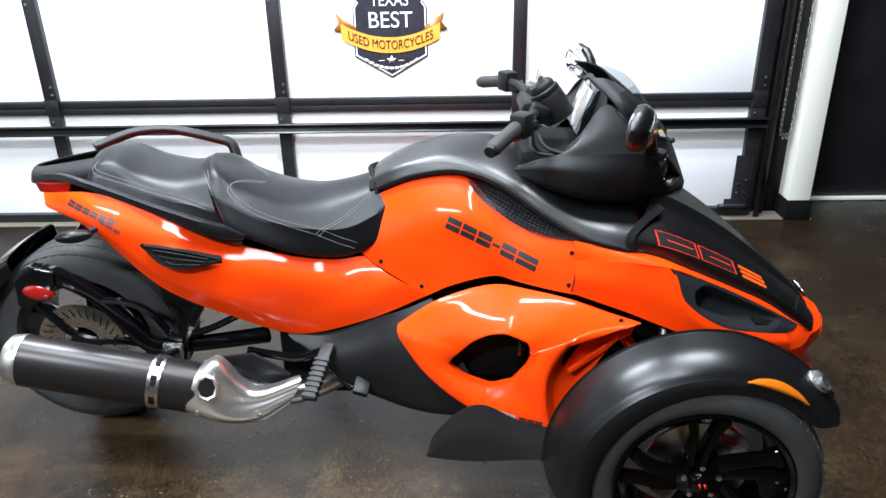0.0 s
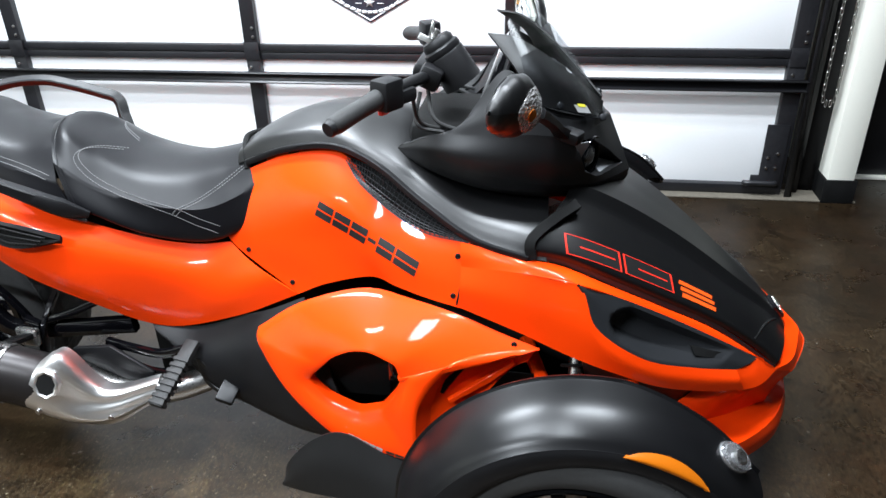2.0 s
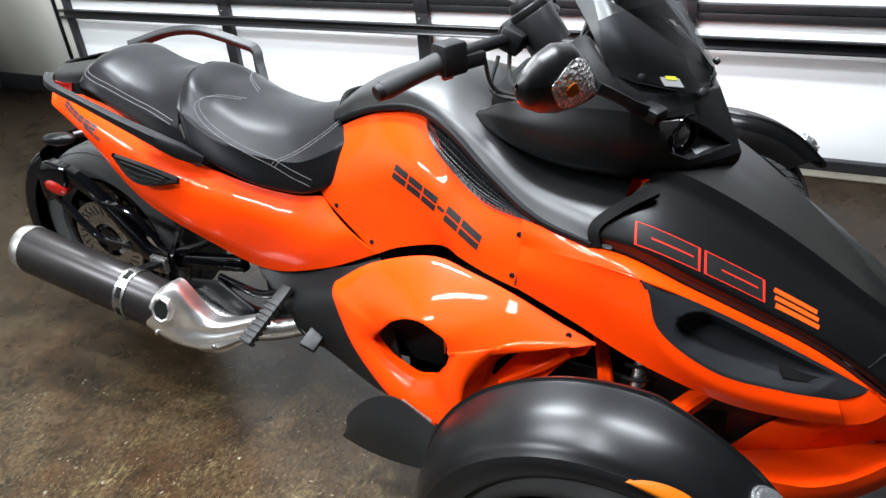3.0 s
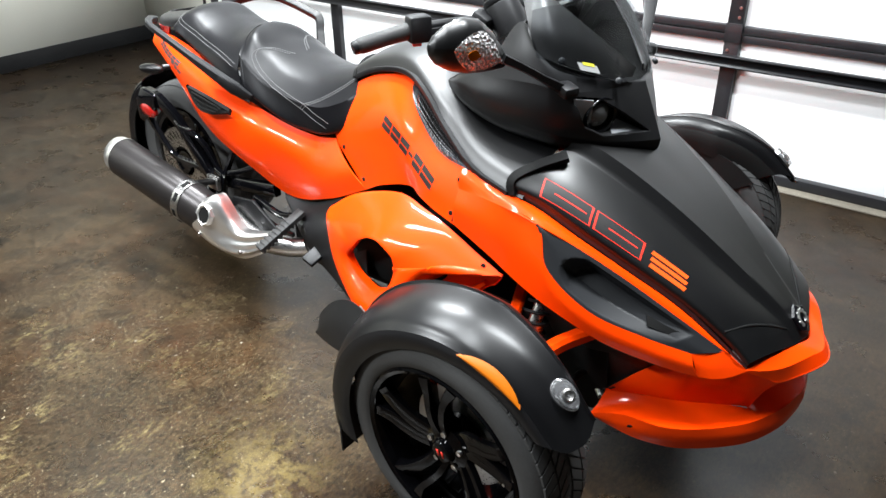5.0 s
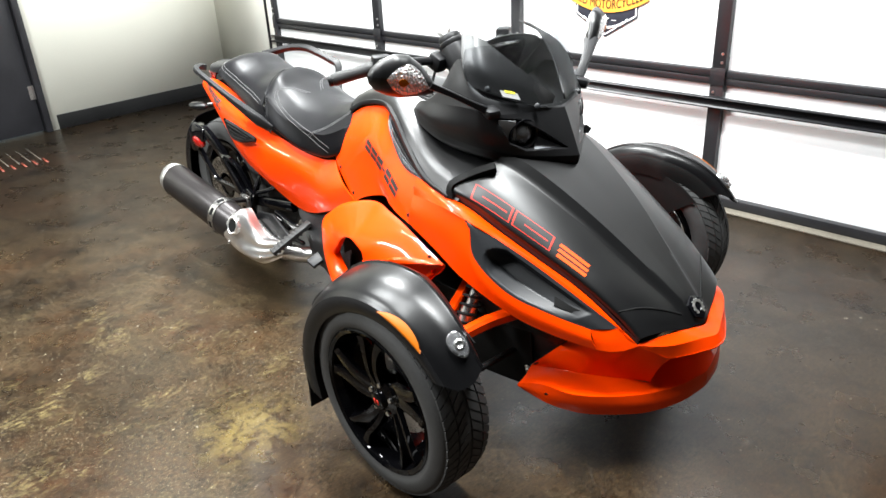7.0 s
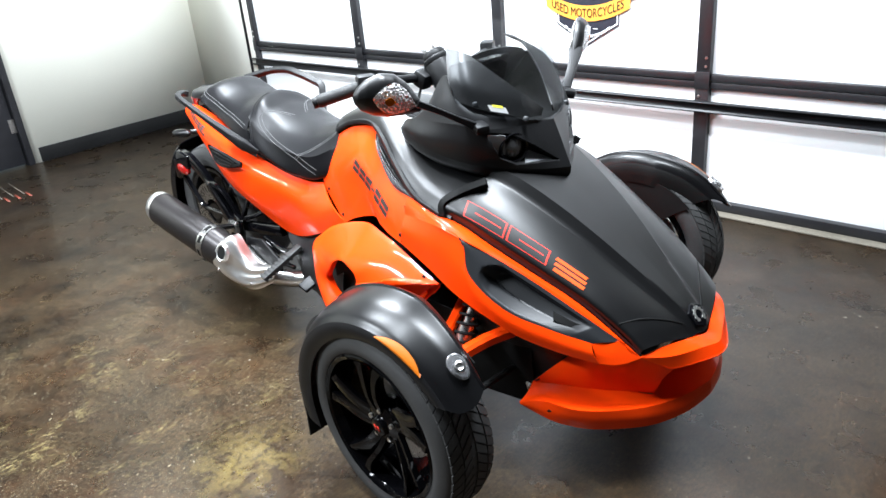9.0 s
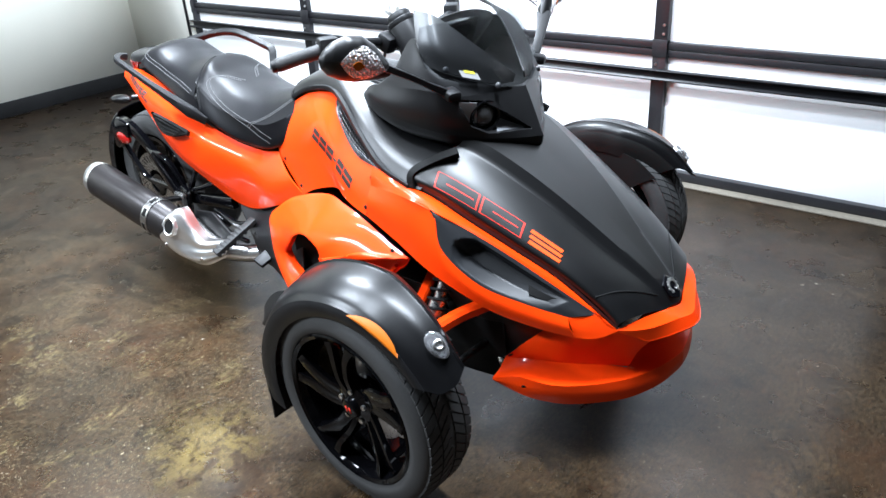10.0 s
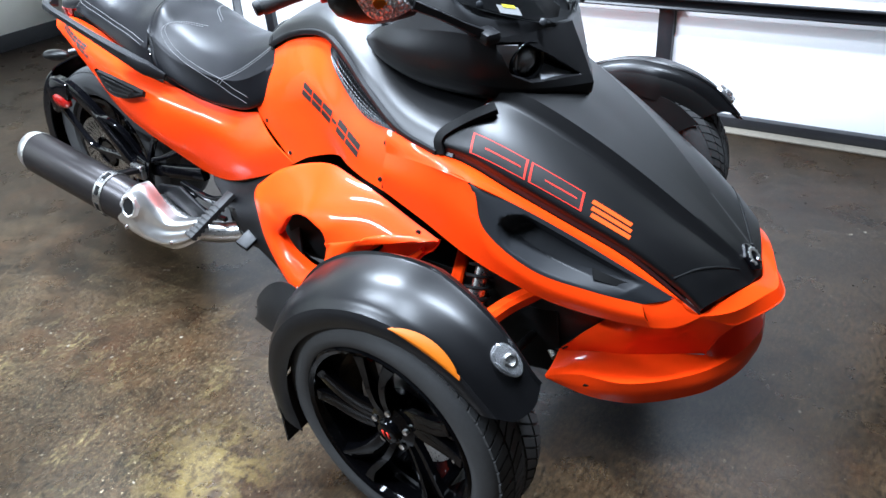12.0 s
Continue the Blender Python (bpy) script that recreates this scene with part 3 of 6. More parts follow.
# hanging hoist chain
chain = base("hoist_chain", "loop of dull steel hoist chain hanging beside the door", "chain", at=(2.85, 1.64, 0.42))
pts = []
for k in range(110):
    s = k * 0.026
    if s < 1.33:
        pts.append((-0.027, 0.0, 1.40 - s))
    elif s < 1.33 + 0.12:
        a = (s - 1.33) / 0.12 * math.pi
        pts.append((-0.027 * math.cos(a), 0, 0.07 - 0.045 * math.sin(a)))
    else:
        pts.append((0.027, 0, 0.07 + (s - 1.45)))
ring = [(0.006 * math.cos(a), 0, 0.010 * math.sin(a) + (0.006 if math.sin(a) > 0 else -0.006)) for a in np.linspace(0, 2 * math.pi, 13)]
link_bm = tube(ring, 0.0022, smooth=False, sides=6, caps=False)
link_me = bpy.data.meshes.new("link")
link_bm.to_mesh(link_me), link_bm.free()
link_me.materials.append(CHAINSTEEL)
for k, p in enumerate(pts):
    o = new("link", link_me)
    o.parent = chain
    o.matrix_basis = pose(*p, 0, 0, 90 * (k % 2) + 20)
tagged(chain, "loop of dull steel hoist chain hanging beside the door", "chain")

# sign on the door
NAVY = material("dark_blue_print", (0.020, 0.022, 0.032), 0.4, grain=120, vary=0.35, large=20)
GOLD = material("gold_print", (0.80, 0.36, 0.05), 0.4, grain=60, vary=0.12, large=12)
COPPER = material("brown_print", (0.30, 0.12, 0.03), 0.4, grain=60, vary=0.12)
PALE = material("pale_print", (0.80, 0.80, 0.80), 0.4, grain=150, vary=0.12, large=60)
SX, SZ, SY = 0.843, 0.767, DOOR_Y - 0.003
sign = base("wall_sign", "dark shield-shaped sign with a gold banner on the garage door", "sign", at=(SX, SY, SZ))
UP = Matrix.Rotation(radians(90), 4, "X")


def flat(outline, y, thick=0.0016):
    return plate(outline, thick, Matrix.Translation((0, y, 0)) @ UP)


shield = [(0, 0), (0.183, 0.105), (0.183, 0.34), (0.165, 0.365), (0.183, 0.39), (0.183, 0.56), (0.0, 0.62), (-0.183, 0.56), (-0.183, 0.39), (-0.165, 0.365), (-0.183, 0.34), (-0.183, 0.105)]
part("shield", flat(shield, 0), NAVY, sign)
inner = [(x * 0.93, 0.31 + (z - 0.31) * 0.95) for x, z in shield]
outer = [(x * 0.965, 0.31 + (z - 0.31) * 0.973) for x, z in shield]
line = bmesh.new()
o_, i_ = [[line.verts.new((x, -0.0024, z)) for x, z in s] for s in (outer, inner)]
for k in range(len(o_)):
    line.faces.new((o_[k], o_[(k + 1) % len(o_)], i_[(k + 1) % len(o_)], i_[k]))
part("border", line, PALE, sign)


def banner_z(x):
    return 0.160 + 0.09 * (x / 0.28) ** 2


for s in (-1, 1):
    tail = [(s * 0.17, banner_z(0.17) + 0.02), (s * 0.285, banner_z(0.285) - 0.02), (s * 0.255, banner_z(0.26) + 0.03), (s * 0.27, banner_z(0.28) + 0.07), (s * 0.17, banner_z(0.17) + 0.055)]
    part("ribbon_end", flat(tail[::s], -0.0026), COPPER, sign)
ban = bmesh.new()
row = [[ban.verts.new((x, -0.006, banner_z(x) + dz)) for x in np.linspace(-0.245, 0.245, 21)] for dz in (-0.038, 0.038)]
for k in range(20):
    ban.faces.new((row[0][k], row[0][k + 1], row[1][k + 1], row[1][k]))
part("banner", ban, GOLD, sign)


def word(text, size, width, place, mat, name="lettering", bend=None):
    cu = bpy.data.curves.new(name, "FONT")
    cu.body, cu.size, cu.align_x, cu.align_y, cu.extrude = text, size, "CENTER", "CENTER", 0.0004
    tmp = new(name, cu)
    me = bpy.data.meshes.new_from_object(tmp.evaluated_get(bpy.context.evaluated_depsgraph_get()))
    bpy.data.objects.remove(tmp)
    bm = bmesh.new()
    bm.from_mesh(me)
    xs = [v.co.x for v in bm.verts]
    k = width / (max(xs) - min(xs))
    for v in bm.verts:
        v.co = Vector((v.co.x * k, -v.co.z, v.co.y + (bend(v.co.x * k) if bend else 0)))
    bmesh.ops.recalc_face_normals(bm, faces=bm.faces)
    bm.transform(Matrix.Translation(place))
    return part(name, bm, mat, sign)


word("BEST", 0.108, 0.215, (0, -0.0045, 0.278), PALE)
word("USED MOTORCYCLES", 0.062, 0.42, (0, -0.0085, 0.0), BLACKINK, bend=banner_z)
word("TEXAS", 0.080, 0.185, (0, -0.0045, 0.372), PALE)
star = [(0.026 * (1 if k % 2 == 0 else 0.42) * math.sin(k * math.pi / 5), 0.088 + 0.024 * (1 if k % 2 == 0 else 0.42) * math.cos(k * math.pi / 5)) for k in range(10)]
part("star", flat(star, -0.0030), PALE, sign)
for s in (-1, 1):
    part("mark", box((0.03, 0.0012, 0.003), pose(s * 0.05, -0.0036, 0.085)), PALE, sign)
for k in range(11):
    x = -0.125 + 0.025 * k
    part("mark", box((0.021, 0.0012, 0.014), pose(x, -0.0036, 0.046 + 2.6 * x * x, 0, -math.degrees(math.atan(5.2 * x)), 0)), PALE, sign)

# striped floor mat by the black door
mat_thing = base("floor_decal", "worn red and white striped decal on the floor", "floor decal", at=(-2.50, -0.40, 0))
WORNWHITE = material("worn_white_film", (0.075, 0.062, 0.046), 0.6, grain=70, vary=0.45)
WORNRED = material("worn_red_film", (0.16, 0.030, 0.016), 0.5, grain=70, vary=0.45)
for k in range(7):
    part("stripe", box((0.36, 0.007, 0.0012), pose(-0.02 + 0.01 * k, -0.20 + 0.065 * k, 0.0008, 0, 0, -4)), WORNWHITE, mat_thing)
    part("stripe", box((0.13, 0.014, 0.0012), pose(0.20 + 0.01 * k, -0.20 + 0.065 * k, 0.0022, 0, 0, -4)), WORNRED, mat_thing)

# assumed ceiling lamps, all out of view
for lx, ly, turn, _ in LAMP_PLACES:
    cl = base("ceiling_lamp", "long strip lamp assumed under the ceiling, out of view", "ceiling lamp", "strip lamps", at=(lx, ly, CEILING))
    part("housing", box((1.31, 0.30, 0.06), pose(0, 0, -0.03, 0, 0, turn), 0.006), WHITEPLASTIC, cl)
    part("diffuser", box((1.27, 0.26, 0.03), pose(0, 0, -0.075, 0, 0, turn), 0.01), WHITEPLASTIC, cl)

# ---- the three-wheeler ----
bike = base("three_wheeled_motorcycle", "orange and satin black three-wheeled motorcycle parked on the floor", "motorcycle")
AX, AZ, TY = 1.739, 0.2785, 0.664      # front axle, half the track
RX, RZ = 0.0, 0.303                  # rear axle
R_OUT = (0, -1, 0.25)

# tank side panels
tank_side = patch([
    [(0.924, -0.093, 0.768), (1.055, -0.119, 0.826), (1.195, -0.139, 0.839), (1.285, -0.212, 0.760), (1.374, -0.257, 0.723), (1.496, -0.297, 0.712)],
    [(0.897, -0.134, 0.683), (1.056, -0.179, 0.737), (1.187, -0.211, 0.756), (1.291, -0.249, 0.704), (1.390, -0.286, 0.685), (1.496, -0.314, 0.677)],
    [(0.900, -0.159, 0.616), (1.064, -0.208, 0.636), (1.206, -0.235, 0.665), (1.307, -0.275, 0.651), (1.401, -0.309, 0.639), (1.488, -0.329, 0.634)],
    [(1.081, -0.234, 0.520), (1.158, -0.245, 0.560), (1.268, -0.260, 0.594), (1.332, -0.293, 0.592), (1.402, -0.323, 0.586), (1.477, -0.344, 0.578)],
], 44, 24)
tank_bm = shell(tank_side, R_OUT)
tank_tree = tree_of(tank_bm)
sides = pair("side_panel", tank_bm, ORANGE, bike, "glossy orange side panel")

# rear side panels
rear_side = patch([
    [(0.001, -0.135, 0.806), (0.160, -0.153, 0.807), (0.340, -0.155, 0.742), (0.493, -0.175, 0.677), (0.677, -0.172, 0.623), (0.798, -0.159, 0.602), (0.900, -0.161, 0.613)],
    [(0.008, -0.150, 0.792), (0.169, -0.195, 0.770), (0.342, -0.216, 0.678), (0.498, -0.229, 0.624), (0.681, -0.213, 0.564), (0.830, -0.199, 0.550), (0.949, -0.191, 0.585)],
    [(0.019, -0.162, 0.772), (0.179, -0.214, 0.725), (0.339, -0.229, 0.601), (0.512, -0.236, 0.517), (0.705, -0.205, 0.453), (0.866, -0.217, 0.487), (1.014, -0.221, 0.555)],
    [(0.072, -0.167, 0.751), (0.174, -0.198, 0.689), (0.324, -0.209, 0.538), (0.515, -0.199, 0.436), (0.697, -0.189, 0.373), (0.908, -0.216, 0.435), (1.079, -0.232, 0.518)],
], 52, 24)
rear_bm = shell(rear_side, R_OUT)
rear_tree = tree_of(rear_bm)
tail_sides = pair("tail_panel", rear_bm, ORANGE, bike, "glossy orange tail panel")
vent = patch([[(0.297, -0.233, 0.689), (0.362, -0.239, 0.682), (0.435, -0.243, 0.669), (0.519, -0.240, 0.646)],
              [(0.297, -0.233, 0.688), (0.361, -0.236, 0.656), (0.426, -0.236, 0.648), (0.518, -0.238, 0.645)],
              [(0.298, -0.233, 0.687), (0.354, -0.246, 0.634), (0.419, -0.249, 0.623), (0.518, -0.240, 0.644)]], 20, 7)
for s in (0, 1):
    v0 = vent.copy()
    v0[:, :, 1] -= 0.014
    bm = shell(v0, R_OUT, 0.012)
    v1 = part("vent", bm if s == 0 else flipped(bm), MATT, tail_sides[s], "black louvred vent")
    for j in (1, 3, 5):
        p = [(0.322 + 0.009 * j, 0, 0.684 - 0.008 * j), (0.395, 0, 0.677 - 0.008 * j), (0.492 - 0.006 * j, 0, 0.655 - 0.004 * j)]
        q = [(a, -0.2585 - 0.001 * j + 0.012 * max(0, 0.40 - a) / 0.1, c) for a, _, c in p]
        b2 = bar(q, 0.004, 0.004, 12)
        part("slat", b2 if s == 0 else flipped(b2), SATIN, v1)

# black cover over the tank, running out into the shoulders
def arch(x, edge, ctr, shoulder):
    (ey, ez), (sy, sz) = edge, shoulder
    return [(x, -ey, ez), (x, -sy, sz), (x, -sy * 0.45, sz + (ctr - sz) * 0.75), (x, 0, ctr), (x, sy * 0.45, sz + (ctr - sz) * 0.75), (x, sy, sz), (x, ey, ez)]


cover = patch([
    arch(0.917, (0.088, 0.786), 0.819, (0.071, 0.811)),
    arch(0.987, (0.105, 0.822), 0.864, (0.084, 0.850)),
    arch(1.060, (0.118, 0.842), 0.896, (0.098, 0.873)),
    arch(1.145, (0.135, 0.858), 0.918, (0.112, 0.888)),
    arch(1.251, (0.180, 0.845), 0.920, (0.153, 0.874)),
    arch(1.367, (0.239, 0.790), 0.883, (0.200, 0.827)),
    arch(1.491, (0.289, 0.720), 0.820, (0.241, 0.763)),
    arch(1.597, (0.313, 0.694), 0.796, (0.263, 0.738)),
    arch(1.657, (0.318, 0.687), 0.782, (0.266, 0.731)),
], 40, 54)
part("tank_cover", shell(cover, (0, 0, 1)), SATIN, bike, "satin black tank cover")
rimline = [(0.943, -0.098, 0.794), (1.054, -0.122, 0.840), (1.172, -0.142, 0.858), (1.278, -0.196, 0.840), (1.390, -0.251, 0.776), (1.503, -0.298, 0.718), (1.618, -0.321, 0.691)]
pair("cover_edge", bar(rimline, [0.008, 0.011, 0.012, 0.012, 0.011, 0.008], 0.014, 50), TEXTURED, bike, "black moulded edge strip")
part("cover_gap", tube([(0.943, -0.096, 0.778), (0.934, -0.069, 0.814), (0.915, 0, 0.825), (0.934, 0.069, 0.814), (0.943, 0.096, 0.778)], 0.008, 24, 8), MATT, bike)

# grilles
gr = patch([[(1.195, -0.137, 0.837), (1.288, -0.198, 0.825), (1.390, -0.247, 0.768), (1.497, -0.296, 0.716)],
            [(1.210, -0.159, 0.820), (1.274, -0.211, 0.790), (1.375, -0.258, 0.744), (1.493, -0.298, 0.713)],
            [(1.195, -0.141, 0.835), (1.239, -0.185, 0.788), (1.374, -0.261, 0.721), (1.496, -0.299, 0.710)]], 34, 8)
gb = bmesh.new()
gv = [[gb.verts.new(p) for p in r] for r in gr]
for j in range(7):
    for i in range(33):
        gb.faces.new((gv[j][i], gv[j][i + 1], gv[j + 1][i + 1], gv[j + 1][i]))
bmesh.ops.remove_doubles(gb, verts=gb.verts, dist=2e-4)
bmesh.ops.wireframe(gb, faces=gb.faces, thickness=0.0034, offset=0, use_even_offset=False, use_replace=True)
pair("grille", gb, DUCTGREY, bike, "black honeycomb side grille")
gback = gr.copy()
gback[:, :, 1] += 0.012
gback[:, :, 2] -= 0.008
pair("grille_back", shell(gback, R_OUT, 0.003), MATT, bike)

def nose(q):
    """Lets the front end dip a little towards its tip."""
    if isinstance(q, np.ndarray):
        q = q.copy()
        q[..., 2] -= 0.033 * np.clip(q[..., 0] - 1.62, 0, None)
    else:
        for v in q.verts:
            v.co.z -= 0.033 * max(0.0, v.co.x - 1.62)
    return q


# hood
HOOD_EDGE = [(1.613, -0.313, 0.700), (1.695, -0.310, 0.686), (1.789, -0.299, 0.646), (1.908, -0.275, 0.589), (2.037, -0.245, 0.521), (2.134, -0.224, 0.453), (2.185, -0.216, 0.408)]
CREST_FOOT = [(1.695, -0.190, 0.782), (1.762, -0.172, 0.752), (1.860, -0.150, 0.697), (1.972, -0.124, 0.624), (2.094, -0.090, 0.532), (2.204, -0.058, 0.448), (2.248, -0.056, 0.400)]


def hood_row(f, lift):
    """A line along the hood's flat side, part of the way from its edge to the foot of the ridge."""
    return [tuple(np.array(p) * (1 - f) + np.array(q) * f + np.array((0.3, -0.4, 0.85)) * lift) for p, q in zip(HOOD_EDGE, CREST_FOOT)]


hood_side = patch([HOOD_EDGE, hood_row(0.07, 0.016), hood_row(0.36, 0.021), hood_row(0.68, 0.014), CREST_FOOT], 44, 28)
hood_step = patch([
    [(1.695, -0.190, 0.782), (1.762, -0.172, 0.752), (1.860, -0.150, 0.697), (1.972, -0.124, 0.624), (2.094, -0.090, 0.532), (2.204, -0.058, 0.448), (2.248, -0.056, 0.400)],
    [(1.706, -0.166, 0.803), (1.775, -0.148, 0.775), (1.874, -0.126, 0.720), (1.984, -0.100, 0.645), (2.104, -0.066, 0.548), (2.214, -0.034, 0.452), (2.254, -0.032, 0.402)],
], 44, 4)
hood_top = patch([
    [(1.706, -0.166, 0.803), (1.775, -0.148, 0.775), (1.874, -0.126, 0.720), (1.984, -0.100, 0.645), (2.104, -0.066, 0.548), (2.214, -0.034, 0.452), (2.254, -0.032, 0.402)],
    [(1.720, -0.07, 0.808), (1.788, -0.062, 0.776), (1.880, -0.054, 0.718), (1.987, -0.044, 0.642), (2.104, -0.030, 0.546), (2.217, -0.016, 0.450), (2.258, -0.015, 0.398)],
    [(1.722, 0.0, 0.808), (1.790, 0.0, 0.775), (1.881, 0.0, 0.717), (1.988, 0.0, 0.641), (2.104, 0.0, 0.545), (2.218, 0.0, 0.449), (2.260, 0.0, 0.396)],
], 44, 8)
hood = nose(np.concatenate([hood_side, hood_step[1:], hood_top[1:]], axis=0))
full = np.concatenate([hood, (hood * np.array((1, -1, 1)))[::-1][1:]], axis=0)
hood_bm = shell(full, (0.3, 0, 1))
hood_tree = tree_of(hood_bm)
hood_ob = part("hood", hood_bm, SATIN, bike, "satin black front hood with a raised middle ridge")
# recessed strip that parts hood and shoulder
pair("hood_seam", bar([(1.628, -0.313, 0.688), (1.622, -0.306, 0.716), (1.633, -0.292, 0.733), (1.672, -0.259, 0.756), (1.716, -0.224, 0.774)], 0.022, 0.020, 40, 0.08), MATT, bike, "dark gap between hood and shoulder")
pair("front_seam", tube(lay(hood_tree, [(2.126, -0.224, 0.6), (2.158, -0.168, 0.6), (2.190, -0.110, 0.6), (2.220, -0.058, 0.6)], (0, 0, -1), -0.0008), 0.0034, 30, 8), MATT, hood_ob)

# emblem on the nose
em = Matrix.Translation((2.236, 0, 0.416)) @ Matrix.Rotation(radians(50), 4, "Y")
eb = part("emblem", lathe([(0.036, -0.004), (0.036, 0.003), (0.033, 0.004), (0, 0.004)], em, 6), GLOSS, hood_ob)
gear = [((0.024 if k % 4 < 2 else 0.0205) * math.cos(k * math.pi / 24), (0.024 if k % 4 < 2 else 0.0205) * math.sin(k * math.pi / 24)) for k in range(4, 44)]
gear += [(0.014 * math.cos(k * math.pi / 24), 0.014 * math.sin(k * math.pi / 24)) for k in range(43, 3, -1)]
part("gear_ring", plate(gear, 0.002, em @ Matrix.Translation((0, 0, 0.0045))), ALU, eb, "silver open gear ring")

# orange front flanks round a recessed black duct
F_TOP = [(1.477, -0.303, 0.715), (1.613, -0.315, 0.691), (1.695, -0.311, 0.674), (1.789, -0.301, 0.633), (1.908, -0.278, 0.576), (2.037, -0.248, 0.508), (2.188, -0.219, 0.400)]
F_DUCT_TOP = [(1.481, -0.323, 0.667), (1.598, -0.344, 0.671), (1.721, -0.356, 0.661), (1.808, -0.329, 0.622), (1.919, -0.297, 0.565), (2.037, -0.268, 0.500), (2.139, -0.238, 0.438)]
F_DUCT_LOW = [(1.481, -0.323, 0.667), (1.598, -0.344, 0.671), (1.721, -0.356, 0.661), (1.766, -0.379, 0.573), (1.871, -0.368, 0.499), (1.990, -0.328, 0.461), (2.083, -0.284, 0.434)]
F_LOW = [(1.477, -0.345, 0.580), (1.596, -0.367, 0.544), (1.714, -0.388, 0.505), (1.813, -0.383, 0.467), (1.912, -0.358, 0.424), (2.020, -0.323, 0.398), (2.106, -0.286, 0.383)]
mid = [tuple((np.array(a) + b) / 2 + np.array((0, -0.008, 0.002))) for a, b in zip(F_DUCT_LOW, F_LOW)]
up_bm = shell(patch([F_TOP, [tuple((np.array(a) + b) / 2 + np.array((0, -0.003, 0.003))) for a, b in zip(F_TOP, F_DUCT_TOP)], F_DUCT_TOP], 60, 9), (0, -1, 0.8))
low_bm = shell(patch([F_DUCT_LOW, mid, F_LOW], 60, 11), R_OUT)
tip_bm = shell(patch([[(2.083, -0.284, 0.419), (2.118, -0.256, 0.420), (2.140, -0.238, 0.4205), (2.187, -0.220, 0.382)], [(2.095, -0.287, 0.393), (2.128, -0.266, 0.393), (2.150, -0.247, 0.393), (2.1875, -0.2205, 0.380)], [(2.106, -0.286, 0.367), (2.136, -0.271, 0.366), (2.160, -0.251, 0.368), (2.188, -0.221, 0.378)]], 24, 9), R_OUT)
skirt_low = [(x, y + 0.003, z) for x, y, z in F_TOP[1:]]
pair("hood_skirt", shell(nose(patch([HOOD_EDGE[:5] + HOOD_EDGE[6:], skirt_low], 50, 4)), R_OUT, 0.003), DUCTGREY, hood_ob, "grey edge strip along the hood")
for bm in (nose(up_bm), nose(low_bm), tip_bm):
    pair("front_flank", bm, ORANGE, bike, "glossy orange front flank")
D0, D1 = F_DUCT_TOP[2:], F_DUCT_LOW[2:]
du = patch([D0, [tuple((np.array(p) + q) / 2 + np.array((0, -0.004, 0.002))) for p, q in zip(D0, D1)], D1], 96, 34)
for j_ in range(34):
    for i_ in range(96):
        u, v = i_ / 95, j_ / 33
        # a scooped hollow with a steep rounded rear wall, running out towards the front
        rear = 0.27 + 0.09 * (2 * v - 1) ** 2
        f = min(1.0, max(0.0, (u - rear) / 0.05)) * min(1.0, max(0.0, (0.86 - u) / 0.50)) ** 0.8 * min(1.0, max(0.0, (v - 0.10) / 0.10)) * min(1.0, max(0.0, (0.93 - v) / 0.35))
        du[j_, i_] += np.array((-0.008, 0.036, -0.026)) * f
pair("side_duct", shell(nose(du), (0, -1, 0.6), 0.003), DUCTGREY, bike, "dark grey recessed side duct")
# black sheet that stands for the shade in the duct's front pocket
pair("duct_mouth", shell(nose(patch([[(1.975, -0.295, 0.497), (2.028, -0.283, 0.478), (2.071, -0.267, 0.465)], [(1.985, -0.310, 0.480), (2.028, -0.293, 0.466), (2.062, -0.277, 0.458)]], 12, 4)), (0, -1, 1), 0.003), MATT, bike)

# nose lip, bumper and splitter
def half(*rails):
    """Rails of a right half, completed to the left."""
    return [list(r) + [(x, -y, z) for x, y, z in list(r)[::-1][(1 if abs(r[-1][1]) < 1e-6 else 0):]] for r in rails]


L0 = [(2.186, -0.219, 0.382), (2.205, -0.186, 0.389), (2.224, -0.142, 0.391), (2.250, -0.057, 0.380), (2.264, 0.0, 0.372)]
L1 = [(2.187, -0.2205, 0.381), (2.222, -0.190, 0.377), (2.252, -0.142, 0.370), (2.284, -0.056, 0.362), (2.300, 0.0, 0.356)]
L2 = [(2.187, -0.221, 0.378), (2.222, -0.192, 0.358), (2.250, -0.158, 0.335), (2.300, -0.060, 0.330), (2.316, 0.0, 0.330)]
L3 = [(2.180, -0.200, 0.374), (2.205, -0.170, 0.352), (2.225, -0.120, 0.334), (2.224, -0.050, 0.331), (2.222, 0.0, 0.330)]
part("nose_lip", joined(shell(patch(half(L0, L1), 60, 6), (1, 0, 0.8), 0.005), shell(patch(half(L1, L2), 60, 8), (1, 0, 0.2), 0.005), shell(patch(half(L2, L3), 60, 5), (0, 0, -1), 0.003)), ORANGE, bike, "glossy orange nose lip with a crisp lower edge")
